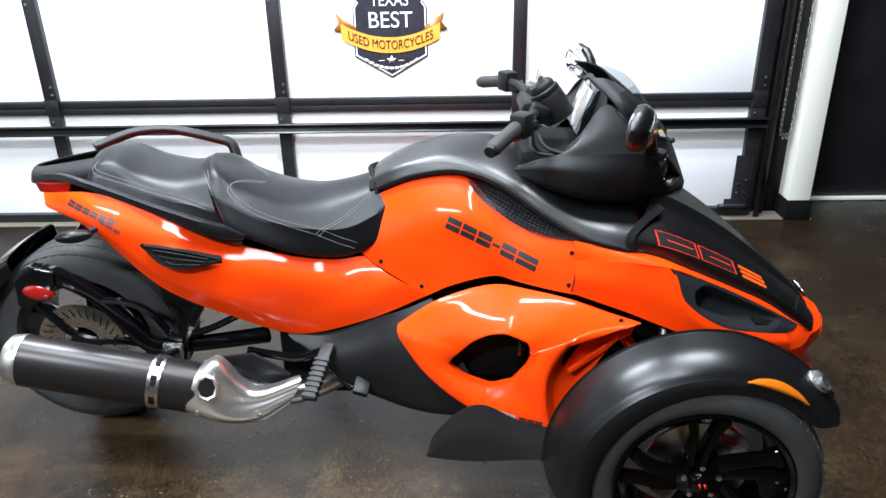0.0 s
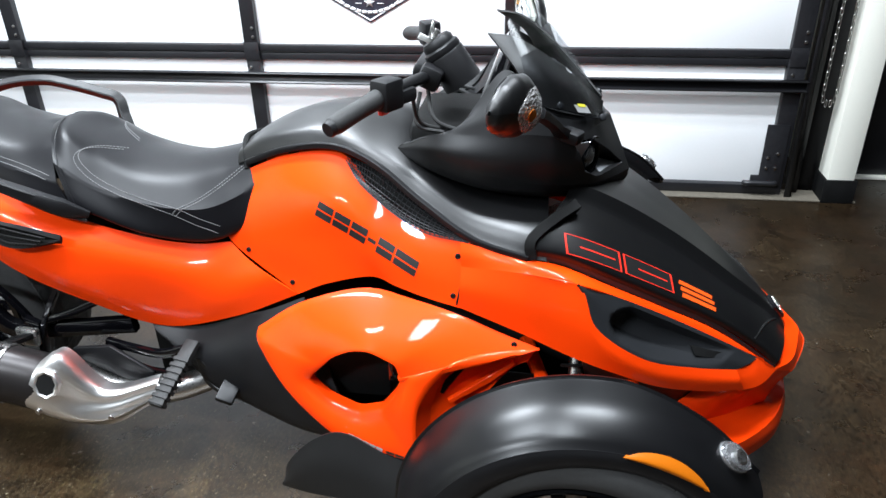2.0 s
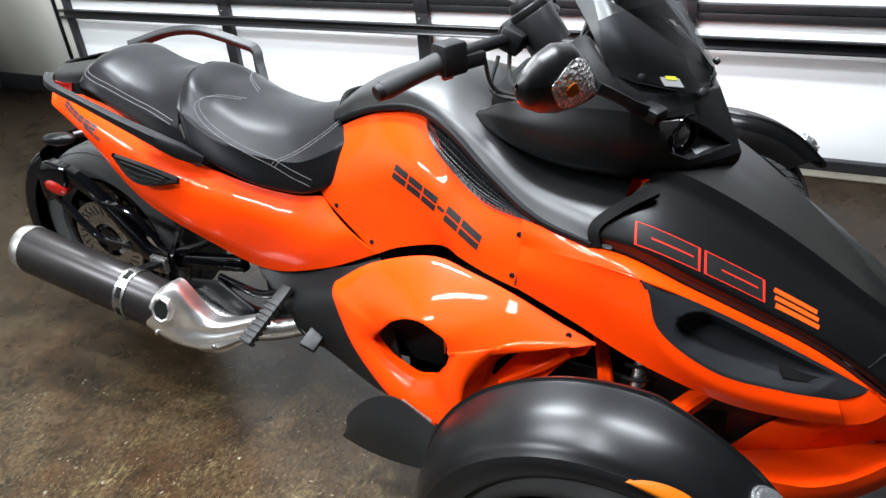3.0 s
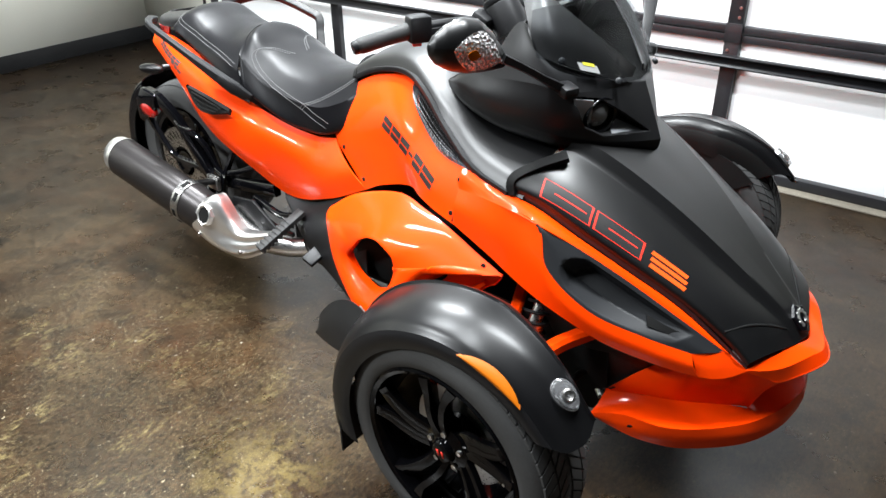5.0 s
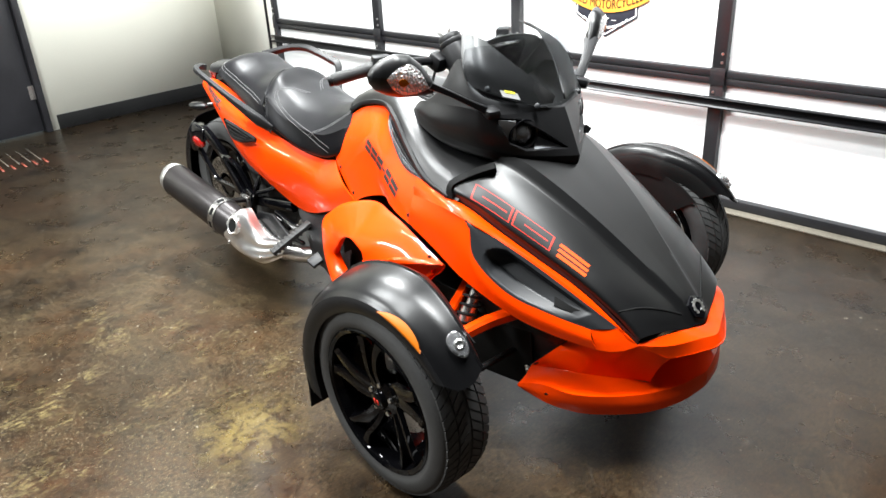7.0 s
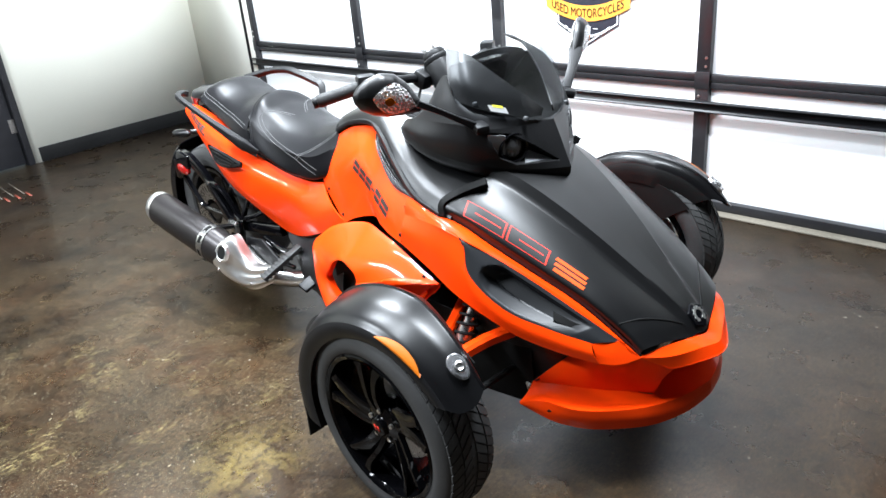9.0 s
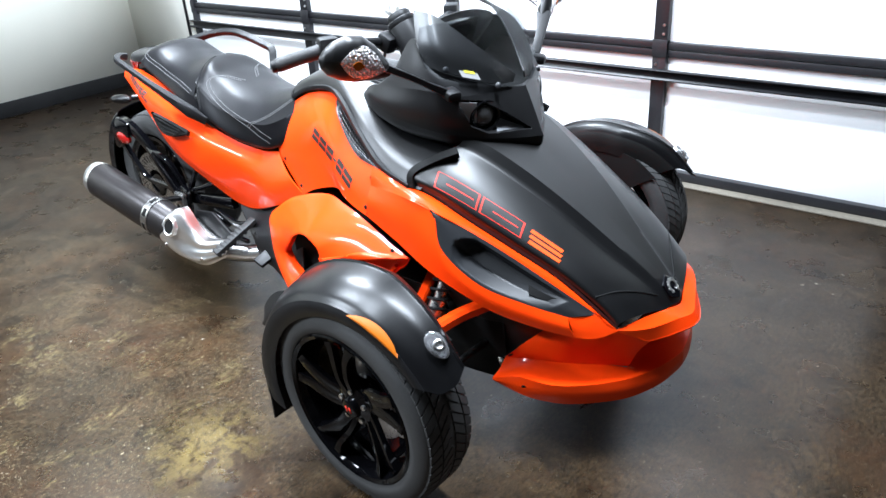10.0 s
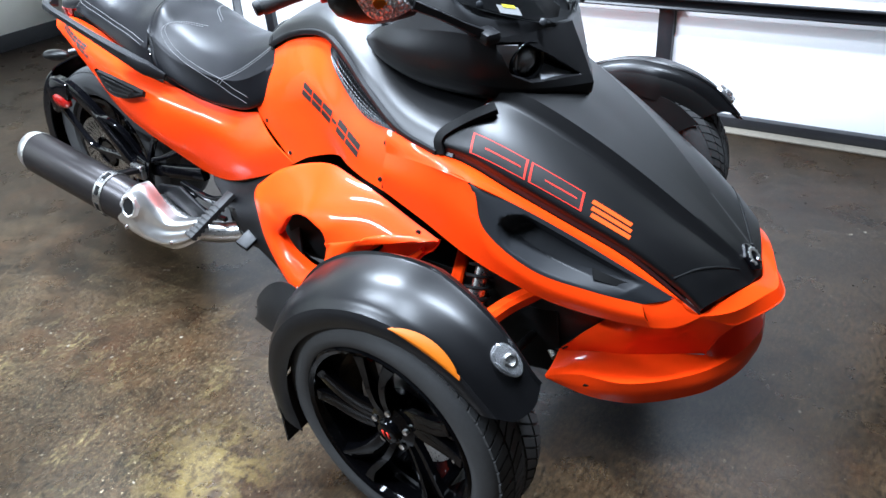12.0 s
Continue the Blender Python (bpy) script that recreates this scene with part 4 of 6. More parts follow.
# the hollow below the lip: a wall on either side that ends in an upright crease, and a deeper middle
W0 = [(2.012, -0.268, 0.352), (2.060, -0.281, 0.361), (2.106, -0.283, 0.366), (2.160, -0.248, 0.366), (2.186, -0.219, 0.376), (2.220, -0.190, 0.356), (2.249, -0.157, 0.334)]
W1 = [(1.960, -0.282, 0.300), (2.030, -0.272, 0.304), (2.080, -0.258, 0.308), (2.130, -0.226, 0.310), (2.158, -0.202, 0.310), (2.190, -0.180, 0.302), (2.222, -0.159, 0.294)]
W2 = [(1.905, -0.304, 0.240), (1.985, -0.276, 0.247), (2.040, -0.259, 0.249), (2.100, -0.228, 0.248), (2.140, -0.202, 0.246), (2.172, -0.180, 0.243), (2.200, -0.162, 0.240)]
C0 = [(2.249, -0.157, 0.334), (2.226, -0.110, 0.332), (2.222, 0.0, 0.330)]
C1 = [(2.222, -0.159, 0.294), (2.168, -0.112, 0.285), (2.156, 0.0, 0.282)]
C2 = [(2.200, -0.162, 0.240), (2.152, -0.104, 0.234), (2.142, 0.0, 0.232)]
bumper = part("front_bumper", shell(patch(half(C0, C1, C2), 40, 14), (1, 0, 0.2), 0.005), ORANGE, bike, "glossy orange hollowed front bumper")
pair("bumper_wall", shell(patch([W0, W1, W2], 50, 14), (0.5, -1, 0.2), 0.005), ORANGE, bumper)
S0 = W2 + C2[1:]
S1 = [(1.893, -0.352, 0.196), (1.976, -0.348, 0.231), (2.059, -0.341, 0.236), (2.134, -0.297, 0.236), (2.217, -0.207, 0.234), (2.266, -0.098, 0.230), (2.284, 0.0, 0.227)]
S2 = [(1.895, -0.351, 0.188), (1.990, -0.352, 0.180), (2.060, -0.338, 0.178), (2.122, -0.306, 0.177), (2.218, -0.216, 0.177), (2.271, -0.104, 0.178), (2.286, 0.0, 0.179)]
S3 = [(1.93, -0.322, 0.187), (2.00, -0.300, 0.182), (2.05, -0.270, 0.178), (2.10, -0.235, 0.175), (2.16, -0.170, 0.173), (2.20, -0.09, 0.172), (2.21, 0.0, 0.172)]
r0, r1, r2 = ([tuple(p) for p in spline(q, 13)] for q in (S0, S1, S2))
r01 = [tuple(np.array(p) * 0.5 + np.array(q) * 0.5 - np.array((0, 0, 0.007))) for p, q in zip(r0, r1)]
r12 = [tuple(np.array(p) * 0.5 + np.array(q) * 0.5 + np.array((0.003, -0.003, 0))) for p, q in zip(r1, r2)]
part("splitter", joined(shell(patch(half(r0, r01, r1), 80, 10), (0, 0, 1), 0.004), shell(patch(half(r1, r12, r2), 80, 8), (1, 0, 0.1), 0.004), shell(patch(half(r2, [tuple(p) for p in spline(S3, 13)]), 80, 4), (0, 0, -1), 0.003)), ORANGE, bike, "glossy orange front splitter")
# black closing panel between flank, wheel and bumper
pair("bumper_side", shell(patch([[(1.74, -0.372, 0.484), (1.86, -0.345, 0.428), (1.95, -0.312, 0.380), (2.016, -0.266, 0.352)],
                                 [(1.76, -0.330, 0.380), (1.86, -0.306, 0.345), (1.93, -0.283, 0.318), (1.985, -0.262, 0.292)],
                                 [(1.79, -0.270, 0.250), (1.84, -0.280, 0.226), (1.88, -0.292, 0.226), (1.915, -0.302, 0.250)]], 22, 12), R_OUT, 0.004), TEXTURED, bike, "black plastic panel behind the bumper")
# added black sheets that stand for the shade behind the front wheels
pair("shade_panel", shell(patch([[(1.42, -0.315, 0.40), (1.62, -0.325, 0.40), (1.78, -0.318, 0.39), (1.90, -0.300, 0.36)],
                                  [(1.42, -0.300, 0.24), (1.62, -0.312, 0.24), (1.78, -0.305, 0.24), (1.905, -0.296, 0.24)],
                                  [(1.42, -0.262, 0.115), (1.62, -0.270, 0.115), (1.78, -0.266, 0.12), (1.91, -0.262, 0.135)]], 20, 10), R_OUT, 0.004), MATT, bike, "added dull black panel that darkens the gap beside the engine")
pair("tow_pin", tube([(1.86, -0.27, 0.225), (1.895, -0.300, 0.212)], 0.010, 2, 10), STEEL, bike)
pair("splitter_bolt", lathe([(0.009, 0), (0.008, 0.003), (0, 0.0035)], look((1.995, -0.3490, 0.205), (2.005, -0.42, 0.195)) @ Matrix.Rotation(math.pi, 4, "X"), 12), MATT, bike)
part("radiator_block", box((0.24, 0.40, 0.17), pose(1.98, 0, 0.31), 0.02), MATT, bike, "black radiator behind the bumper")
part("keel", box((0.84, 0.46, 0.33), pose(1.536, 0, 0.285), 0.04), MATT, bike, "black frame and engine under the hood")

# lower intake panels
I_TOP = [(1.004, -0.308, 0.472), (1.115, -0.305, 0.545), (1.260, -0.293, 0.584), (1.370, -0.320, 0.579), (1.475, -0.348, 0.564), (1.570, -0.368, 0.536), (1.651, -0.386, 0.513)]
I_LOW = [(1.016, -0.339, 0.430), (1.078, -0.384, 0.361), (1.162, -0.425, 0.304), (1.236, -0.454, 0.276), (1.324, -0.473, 0.264), (1.378, -0.483, 0.258), (1.408, -0.488, 0.258)]


def ring_patch(outer_pts, inner_pts, bulge, n=72):
    """A panel between a closed outline and a closed hole, bulged outwards."""
    o, i = np.array(outer_pts), np.array(inner_pts)
    def soft(q, w):
        """A closed row, evened out along itself."""
        q = q[:-1]
        s = sum(np.roll(q, k, axis=0) * (w + 1 - abs(k)) for k in range(-w, w + 1)) / (w + 1) ** 2
        return np.vstack([s, s[:1]])
    o, i, edge = soft(o, 4), i, o
    rows = [edge, edge + (i - edge) * 0.10 + np.array(bulge) * 0.45, o + (i - o) * 0.30 + np.array(bulge) * 0.9, o + (i - o) * 0.62 + np.array(bulge), o + (i - o) * 0.88 + np.array(bulge) * 0.55, i, i + np.array((0, 0.022, 0.0))]
    return patch(rows, n, 22)


I_FRONT = [(1.600, -0.395, 0.511), (1.519, -0.414, 0.504), (1.470, -0.432, 0.484), (1.427, -0.452, 0.442), (1.402, -0.468, 0.394), (1.398, -0.481, 0.330)]
outline = I_TOP + I_FRONT + I_LOW[::-1] + [(1.003, -0.323, 0.455)] + [I_TOP[0]]
o_sp = spline(outline, 91)
c0 = np.array((1.252, 0, 0.426))


def ang(p):
    return math.atan2(p[2] - c0[2], p[0] - c0[0])


# meet the two outlines by their angle round the hole's middle
corners = np.array([(1.139, -0.387, 0.394), (1.205, -0.405, 0.470), (1.250, -0.416, 0.499), (1.293, -0.427, 0.509), (1.352, -0.438, 0.486), (1.364, -0.443, 0.452), (1.350, -0.440, 0.414), (1.315, -0.431, 0.363), (1.259, -0.418, 0.338), (1.187, -0.402, 0.358), (1.139, -0.387, 0.394)])
h_sp = np.array([[np.interp(f, np.arange(11), corners[:, k]) for k in range(3)] for f in np.linspace(0, 10, 201)[:-1]])
h_ang = np.array([ang(p) for p in h_sp])
order = np.argsort(h_ang)
h_ang, h_sp = h_ang[order], h_sp[order]
o_ang = np.array([ang(p) for p in o_sp])
h_match = np.array([np.interp(o_ang, h_ang, h_sp[:, k], period=2 * math.pi) for k in range(3)]).T
h_match[1:-1] = (h_match[:-2] + 2 * h_match[1:-1] + h_match[2:]) / 4
intake = ring_patch(o_sp, h_match, (0, -0.012, 0.005), 91)
intake_bm = shell(intake, (0, -1, 0.2), 0.004, True)
intake_tree = tree_of(intake_bm)
intakes = pair("intake_panel", intake_bm, ORANGE, bike, "glossy orange side panel with a large air intake")
pair("intake_back", box((0.26, 0.02, 0.19), pose(1.258, -0.330, 0.415), 0.005), MATT, bike, "dark intake interior")
pair("intake_radiator", joined(*[box((0.012, 0.05, 0.15), pose(1.335 + 0.004 * k, -0.375 + 0.001 * k, 0.455 - 0.01 * k)) for k in range(2)]), GLOSS, bike)
S_EDGE = [(1.651, -0.385, 0.512)] + [(x, y + 0.003, z) for x, y, z in I_FRONT] + [(1.406, -0.484, 0.262)]
S_WALL = [(1.646, -0.374, 0.504), (1.606, -0.366, 0.500), (1.532, -0.374, 0.490), (1.487, -0.388, 0.470), (1.450, -0.408, 0.432), (1.428, -0.428, 0.386), (1.424, -0.444, 0.326), (1.430, -0.456, 0.262)]
S_MID = [(1.638, -0.371, 0.492), (1.604, -0.364, 0.482), (1.553, -0.368, 0.458), (1.516, -0.378, 0.430), (1.487, -0.394, 0.396), (1.468, -0.412, 0.356), (1.458, -0.432, 0.306), (1.456, -0.448, 0.254)]
S_END = [(1.626, -0.379, 0.477), (1.600, -0.374, 0.456), (1.572, -0.374, 0.424), (1.545, -0.384, 0.392), (1.522, -0.398, 0.358), (1.504, -0.414, 0.322), (1.490, -0.436, 0.282), (1.482, -0.452, 0.244)]
scoop_wall, scoop_floor = patch([S_EDGE, S_WALL], 40, 5), patch([S_WALL, S_MID, S_END], 40, 10)
pair("scoop_fin", bar([(1.598, -0.374, 0.470), (1.545, -0.380, 0.424), (1.462, -0.420, 0.388)], 0.014, [0.010, 0.016, 0.010], 16), ORANGE, bike)
# solid black bar; the slot's inner shade is its colour
pair("scoop_slot", bar([(1.446, -0.413, 0.404), (1.462, -0.406, 0.430), (1.492, -0.390, 0.458)], 0.010, [0.008, 0.016, 0.004], 12), MATT, bike, "dark slot in the scoop")
pair("intake_scoop", joined(shell(scoop_wall, (1, -0.5, 0), 0.004), shell(scoop_floor, R_OUT, 0.004)), ORANGE, bike, "orange inner scoop behind the wheel")

# lower black body and deflectors
body = patch([[(0.640, -0.162, 0.389), (0.778, -0.185, 0.375), (0.908, -0.207, 0.429), (1.008, -0.237, 0.475), (1.095, -0.239, 0.515)],
              [(0.678, -0.201, 0.360), (0.784, -0.241, 0.327), (0.915, -0.264, 0.354), (1.024, -0.298, 0.397), (1.149, -0.311, 0.437)],
              [(0.747, -0.221, 0.324), (0.837, -0.262, 0.249), (0.963, -0.296, 0.251), (1.086, -0.351, 0.282), (1.222, -0.395, 0.323)],
              [(0.817, -0.210, 0.275), (0.915, -0.242, 0.199), (1.029, -0.299, 0.180), (1.154, -0.365, 0.206), (1.323, -0.425, 0.249)],
              [(0.853, -0.139, 0.239), (0.943, -0.153, 0.165), (1.051, -0.182, 0.153), (1.186, -0.218, 0.166), (1.363, -0.252, 0.194)]], 36, 26)
pair("lower_cowl", shell(body, R_OUT, 0.005), TEXTURED, bike, "textured black lower side cover")
defl = patch([[(1.083, -0.471, 0.166), (1.106, -0.480, 0.233), (1.170, -0.478, 0.301), (1.238, -0.472, 0.318), (1.333, -0.481, 0.273), (1.434, -0.492, 0.253), (1.485, -0.496, 0.248)],
              [(1.081, -0.483, 0.163), (1.124, -0.496, 0.200), (1.184, -0.502, 0.238), (1.252, -0.502, 0.248), (1.345, -0.505, 0.226), (1.427, -0.510, 0.218), (1.487, -0.514, 0.215)],
              [(1.083, -0.484, 0.157), (1.157, -0.506, 0.164), (1.228, -0.518, 0.170), (1.299, -0.522, 0.176), (1.368, -0.524, 0.180), (1.428, -0.524, 0.182), (1.487, -0.526, 0.184)]], 34, 14)
pair("deflector", shell(defl, R_OUT, 0.005), VISORBLACK, bike, "black plastic deflector behind the front wheel")
part("engine_block", box((0.70, 0.30, 0.40), pose(0.963, 0, 0.317), 0.05), MATT, bike, "dark engine block")
part("frame_beam", box((0.62, 0.22, 0.22), pose(0.563, 0, 0.514), 0.04), MATT, bike)

# front wheels
TYRE = [(r * 0.983, h) for r, h in ((0.206, -0.070), (0.214, -0.079), (0.232, -0.083), (0.256, -0.079), (0.272, -0.068), (0.2785, -0.050), (0.2795, 0.0), (0.2785, 0.050), (0.272, 0.068), (0.256, 0.079), (0.232, 0.083), (0.214, 0.079), (0.206, 0.070))]
AXLE = Matrix.Rotation(radians(90), 4, "X")    # the wheel's own axis, along the bike's side way


def tread(r, half_width, count, rows):
    """Raised tread blocks round a tyre."""
    bm = bmesh.new()
    for k in range(count):
        a0 = 2 * math.pi * k / count
        for h0, h1, skew in rows:
            h0, h1 = h0 * half_width, h1 * half_width
            da = 2 * math.pi / count * 0.80
            vs = []
            for rr in (r - 0.004, r + 0.0035):
                for h, a in ((h0, a0 + skew * h0), (h1, a0 + skew * h1), (h1, a0 + skew * h1 + da), (h0, a0 + skew * h0 + da)):
                    q = rr - 0.010 * max(0, abs(h) / half_width - 0.62) / 0.38
                    vs.append(bm.verts.new((q * math.cos(a), q * math.sin(a), h)))
            bm.faces.new(vs[4:8])
            for i in range(4):
                bm.faces.new((vs[i], vs[(i + 1) % 4], vs[4 + (i + 1) % 4], vs[4 + i]))
    bmesh.ops.recalc_face_normals(bm, faces=bm.faces)
    return bm


def front_wheel(side):
    """side -1: the near one; the wheel's outer face looks along that side."""
    at = Matrix.Translation((AX, side * TY, AZ)) @ Matrix.Rotation(radians(-3.5), 4, "Z") @ AXLE @ (Matrix() if side < 0 else Matrix.Rotation(math.pi, 4, "X"))
    # barrel and outer lip
    barrel = lathe([(0.190, -0.072), (0.204, -0.072), (0.204, 0.070), (0.208, 0.079), (0.203, 0.082), (0.194, 0.077), (0.187, 0.060), (0.180, 0.030), (0.176, -0.066)], at, 72, True)
    rim = part("front_wheel", barrel, WHEELBLACK, bike, "glossy black alloy wheel")
    part("tyre", joined(lathe(TYRE, at, 96, True)), RUBBER, rim, "worn black road tyre")
    tr = tread(0.2750, 0.072, 62, ((-0.98, -0.58, 3.0), (-0.52, -0.08, 3.0), (0.08, 0.52, -3.0), (0.58, 0.98, -3.0)))
    tr.transform(at)
    part("tread", tr, RUBBER, rim)
    part("hub", lathe([(0.0, 0.073), (0.022, 0.073), (0.026, 0.070), (0.030, 0.060), (0.055, 0.052), (0.060, 0.040), (0.062, -0.02), (0.0, -0.02)], at, 40), WHEELBLACK, rim)
    part("hub_mark", joined(*[box((0.005, 0.016, 0.001), at @ pose(dx, 0, 0.0742, 0, 0, 20)) for dx in (-0.006, 0.006)]), REDINK, rim, "small red mark on the hub cap")
    for k in range(5):
        a = 2 * math.pi * k / 5 + 0.35
        for s in (-1, 1):
            def q(r, d, h):
                b = a + s * d + 0.34 * max(0.0, (0.186 - r) / 0.156) ** 1.4     # both blades of a pair sweep the same way
                return at @ Vector((r * math.cos(b), r * math.sin(b), h))
            sp = bar([q(0.030, 0.36, 0.036), q(0.075, 0.21, 0.048), q(0.110, 0.17, 0.055), q(0.150, 0.16, 0.060), q(0.188, 0.20, 0.062)], [0.018, 0.015, 0.015, 0.017, 0.026], [0.036, 0.036, 0.034, 0.032, 0.026], 20, 0.12)
            part("spoke", sp, WHEELBLACK, rim)
        nut = lathe([(0.007, 0), (0.007, 0.010), (0, 0.012)], at @ Matrix.Translation((0.042 * math.cos(a), 0.042 * math.sin(a), 0.052)), 6)
        part("wheel_nut", nut, STEEL, rim)
    part("brake_disc", lathe([(0.060, -0.004), (0.125, -0.004), (0.125, 0.002), (0.060, 0.002)], at, 56, True), STEEL, rim)
    cal = [(0.135 * math.cos(t), 0.135 * math.sin(t)) for t in np.linspace(0.5, 1.35, 8)] + [(0.085 * math.cos(t), 0.085 * math.sin(t)) for t in np.linspace(1.35, 0.5, 8)]
    part("brake_caliper", plate(cal, 0.030, at @ Matrix.Translation((0, 0, -0.02)), 0.003), ALU, rim)
    part("caliper_mark", box((0.045, 0.012, 0.002), at @ pose(0.110 * math.cos(0.95), 0.110 * math.sin(0.95), 0.0112, 0, 0, 55 + 90)), REDINK, rim, "red mark on the caliper")
    part("valve", lathe([(0.004, 0), (0.004, 0.022), (0, 0.024)], at @ Matrix.Translation((0.165, 0.02, 0.05)), 8), STEEL, rim)


for side in (-1, 1):
    front_wheel(side)

# front fenders: a crowned arc with a drop edge outside
FX, FZ = 1.741, 0.259     # middle of the fender's arc


def fender_rail(y, r, a0, a1, k=9, drop=0.0):
    """An arc over the wheel; drop: how far it closes in towards the rear."""
    return [(FX + (r - drop * (1 - math.cos(a)) / 2) * math.cos(a), y, FZ + (r - drop * (1 - math.cos(a)) / 2) * math.sin(a)) for a in np.linspace(radians(a0), radians(a1), k)]


FEND_Y = (-0.572, -0.574, -0.588, -0.612, -0.617, -0.676, -0.722, -0.742)
FEND_R = (0.275, 0.322, 0.351, 0.3635, 0.3630, 0.3550, 0.3360, 0.3185)
FEND_A = ((165, 47), (172, 44), (177, 41), (181, 37), (181, 36), (184, 33), (187, 33), (190, 37))
fender = patch([fender_rail(y, r, a0, a1) for y, r, (a0, a1) in zip(FEND_Y, FEND_R, FEND_A)], 60, 36)


def narrow_front(g):
    """Draws the inner side outwards towards the fender's front tip."""
    f = np.clip((g[:, :, 0] - FX - 0.06) / 0.22, 0, 1) * 0.48
    g[:, :, 1] += np.where(g[:, :, 1] > -0.70, (-0.70 - g[:, :, 1]) * f, 0)
    return g


fender = narrow_front(fender)
fd_bm = shell(fender, (0, 0, 1), 0.004)
pair("fender", fd_bm, FENDERBLACK, bike, "satin black front fender")
liner = narrow_front(patch([fender_rail(y + 0.004, r - 0.008, a0 - 2, a1 + 1) for y, r, (a0, a1) in zip(FEND_Y, FEND_R, FEND_A)], 40, 24))
inner = patch([fender_rail(-0.573, 0.285, 166, 46), fender_rail(-0.566, 0.230, 160, 50), fender_rail(-0.562, 0.165, 150, 56)], 40, 10)
pair("fender_inner", shell(inner, (0, 1, 0), 0.004), MATT, bike, "dull black inner wall of the fender")
pair("fender_liner", shell(liner, (0, 0, 1), 0.003), MATT, bike, "dull black lining inside the fender")
skirt = patch([fender_rail(-0.743, 0.319, 190, 37), fender_rail(-0.748, 0.309, 192, 39, drop=0.006), fender_rail(-0.747, 0.296, 196, 41, drop=0.012), fender_rail(-0.741, 0.288, 200, 46, drop=0.02)], 60, 8)
pair("fender_skirt", shell(skirt, R_OUT, 0.004), TEXTURED, bike, "black drop edge of the fender")
ridge = narrow_front(np.array([[(x, -0.612, z) for x, y, z in fender_rail(0, 0.3636, 150, 52, 24)]]))[0]
pair("fender_ridge", bar(ridge, 0.006, 0.005, 60, 0.5), SATIN, bike)
flap = patch([[(FX - 0.306, -0.745, 0.250), (FX - 0.330, -0.66, 0.26), (FX - 0.306, -0.575, 0.255)], [(FX - 0.290, -0.758, 0.135), (FX - 0.294, -0.66, 0.128), (FX - 0.290, -0.58, 0.135)]], 12, 8)
pair("mud_flap", shell(flap, (-1, 0, 0), 0.004), TEXTURED, bike, "black mud flap")
# amber side markers, front position lamps


def marker_row(v):
    """One line along the leaf-shaped marker, v from its lower to its upper side."""
    out = []
    for t in np.linspace(0, 1, 9):
        a, w = radians(81.5 - 28 * t), math.sin(math.pi * t) ** 0.75
        r = 0.317 + (0.012 * v - 0.004 * (1 - v)) * w + 0.003
        out.append((FX + r * math.cos(a), -0.7515 + 0.019 * v * v * w - 0.003 * math.sin(math.pi * v) * w, FZ + r * math.sin(a)))
    return out


am = patch([marker_row(v) for v in (0, 0.35, 0.7, 1.0)], 30, 12)
pair("side_marker", shell(am, R_OUT, 0.008), AMBER, bike, "amber side marker on the fender")
sg_m = Matrix.Translation((1.978, -0.677, 0.528)) @ Matrix.Rotation(radians(42), 4, "Y") @ Matrix.Rotation(radians(24), 4, "X")
LAMP_SHAPE = [(0.031 * math.cos(t) * (1 + 0.15 * math.cos(t)), 0.0205 * math.sin(t)) for t in np.linspace(0, 2 * math.pi, 25)[:-1]]
for s in (0, 1):
    pieces = [(plate([(x * 1.10, y * 1.12) for x, y in LAMP_SHAPE], 0.020, sg_m @ Matrix.Translation((0, 0, -0.016)), 0.003), SILVERFACET),
              (plate(LAMP_SHAPE, 0.011, sg_m @ Matrix.Translation((0, 0, 0.002)), 0.004), CLEAR),
              (lathe([(0.012, 0), (0.013, 0.012), (0.009, 0.0135), (0.0, 0.009)], sg_m @ Matrix.Translation((0.006, 0, 0.003)), 20), STEEL)]
    if s:
        pieces = [(flipped(p), m_) for p, m_ in pieces]
    pl = part("position_lamp", *pieces[0], bike, "clear faceted position lamp on the fender")
    part("lens", *pieces[1], pl, "clear lens")
    part("bulb_cup", *pieces[2], pl)

# suspension
pair("upper_arm", bar([(1.62, -0.22, 0.42), (1.66, -0.33, 0.39), (1.70, -0.45, 0.365), (1.72, -0.55, 0.355)], [0.030, 0.030, 0.030, 0.030], 0.026, 20, 0.4), ORANGE, bike, "orange suspension arm")
pair("lower_arm", bar([(1.89, -0.27, 0.412), (1.848, -0.33, 0.397), (1.809, -0.383, 0.381), (1.77, -0.47, 0.355), (1.75, -0.56, 0.335)], [0.036, 0.037, 0.038, 0.038, 0.036], 0.034, 24, 0.45), ORANGE, bike, "orange suspension arm")
pair("steering_rod", tube([(1.853, -0.233, 0.271), (1.799, -0.577, 0.248)], 0.010, 2, 10), MATT, bike)
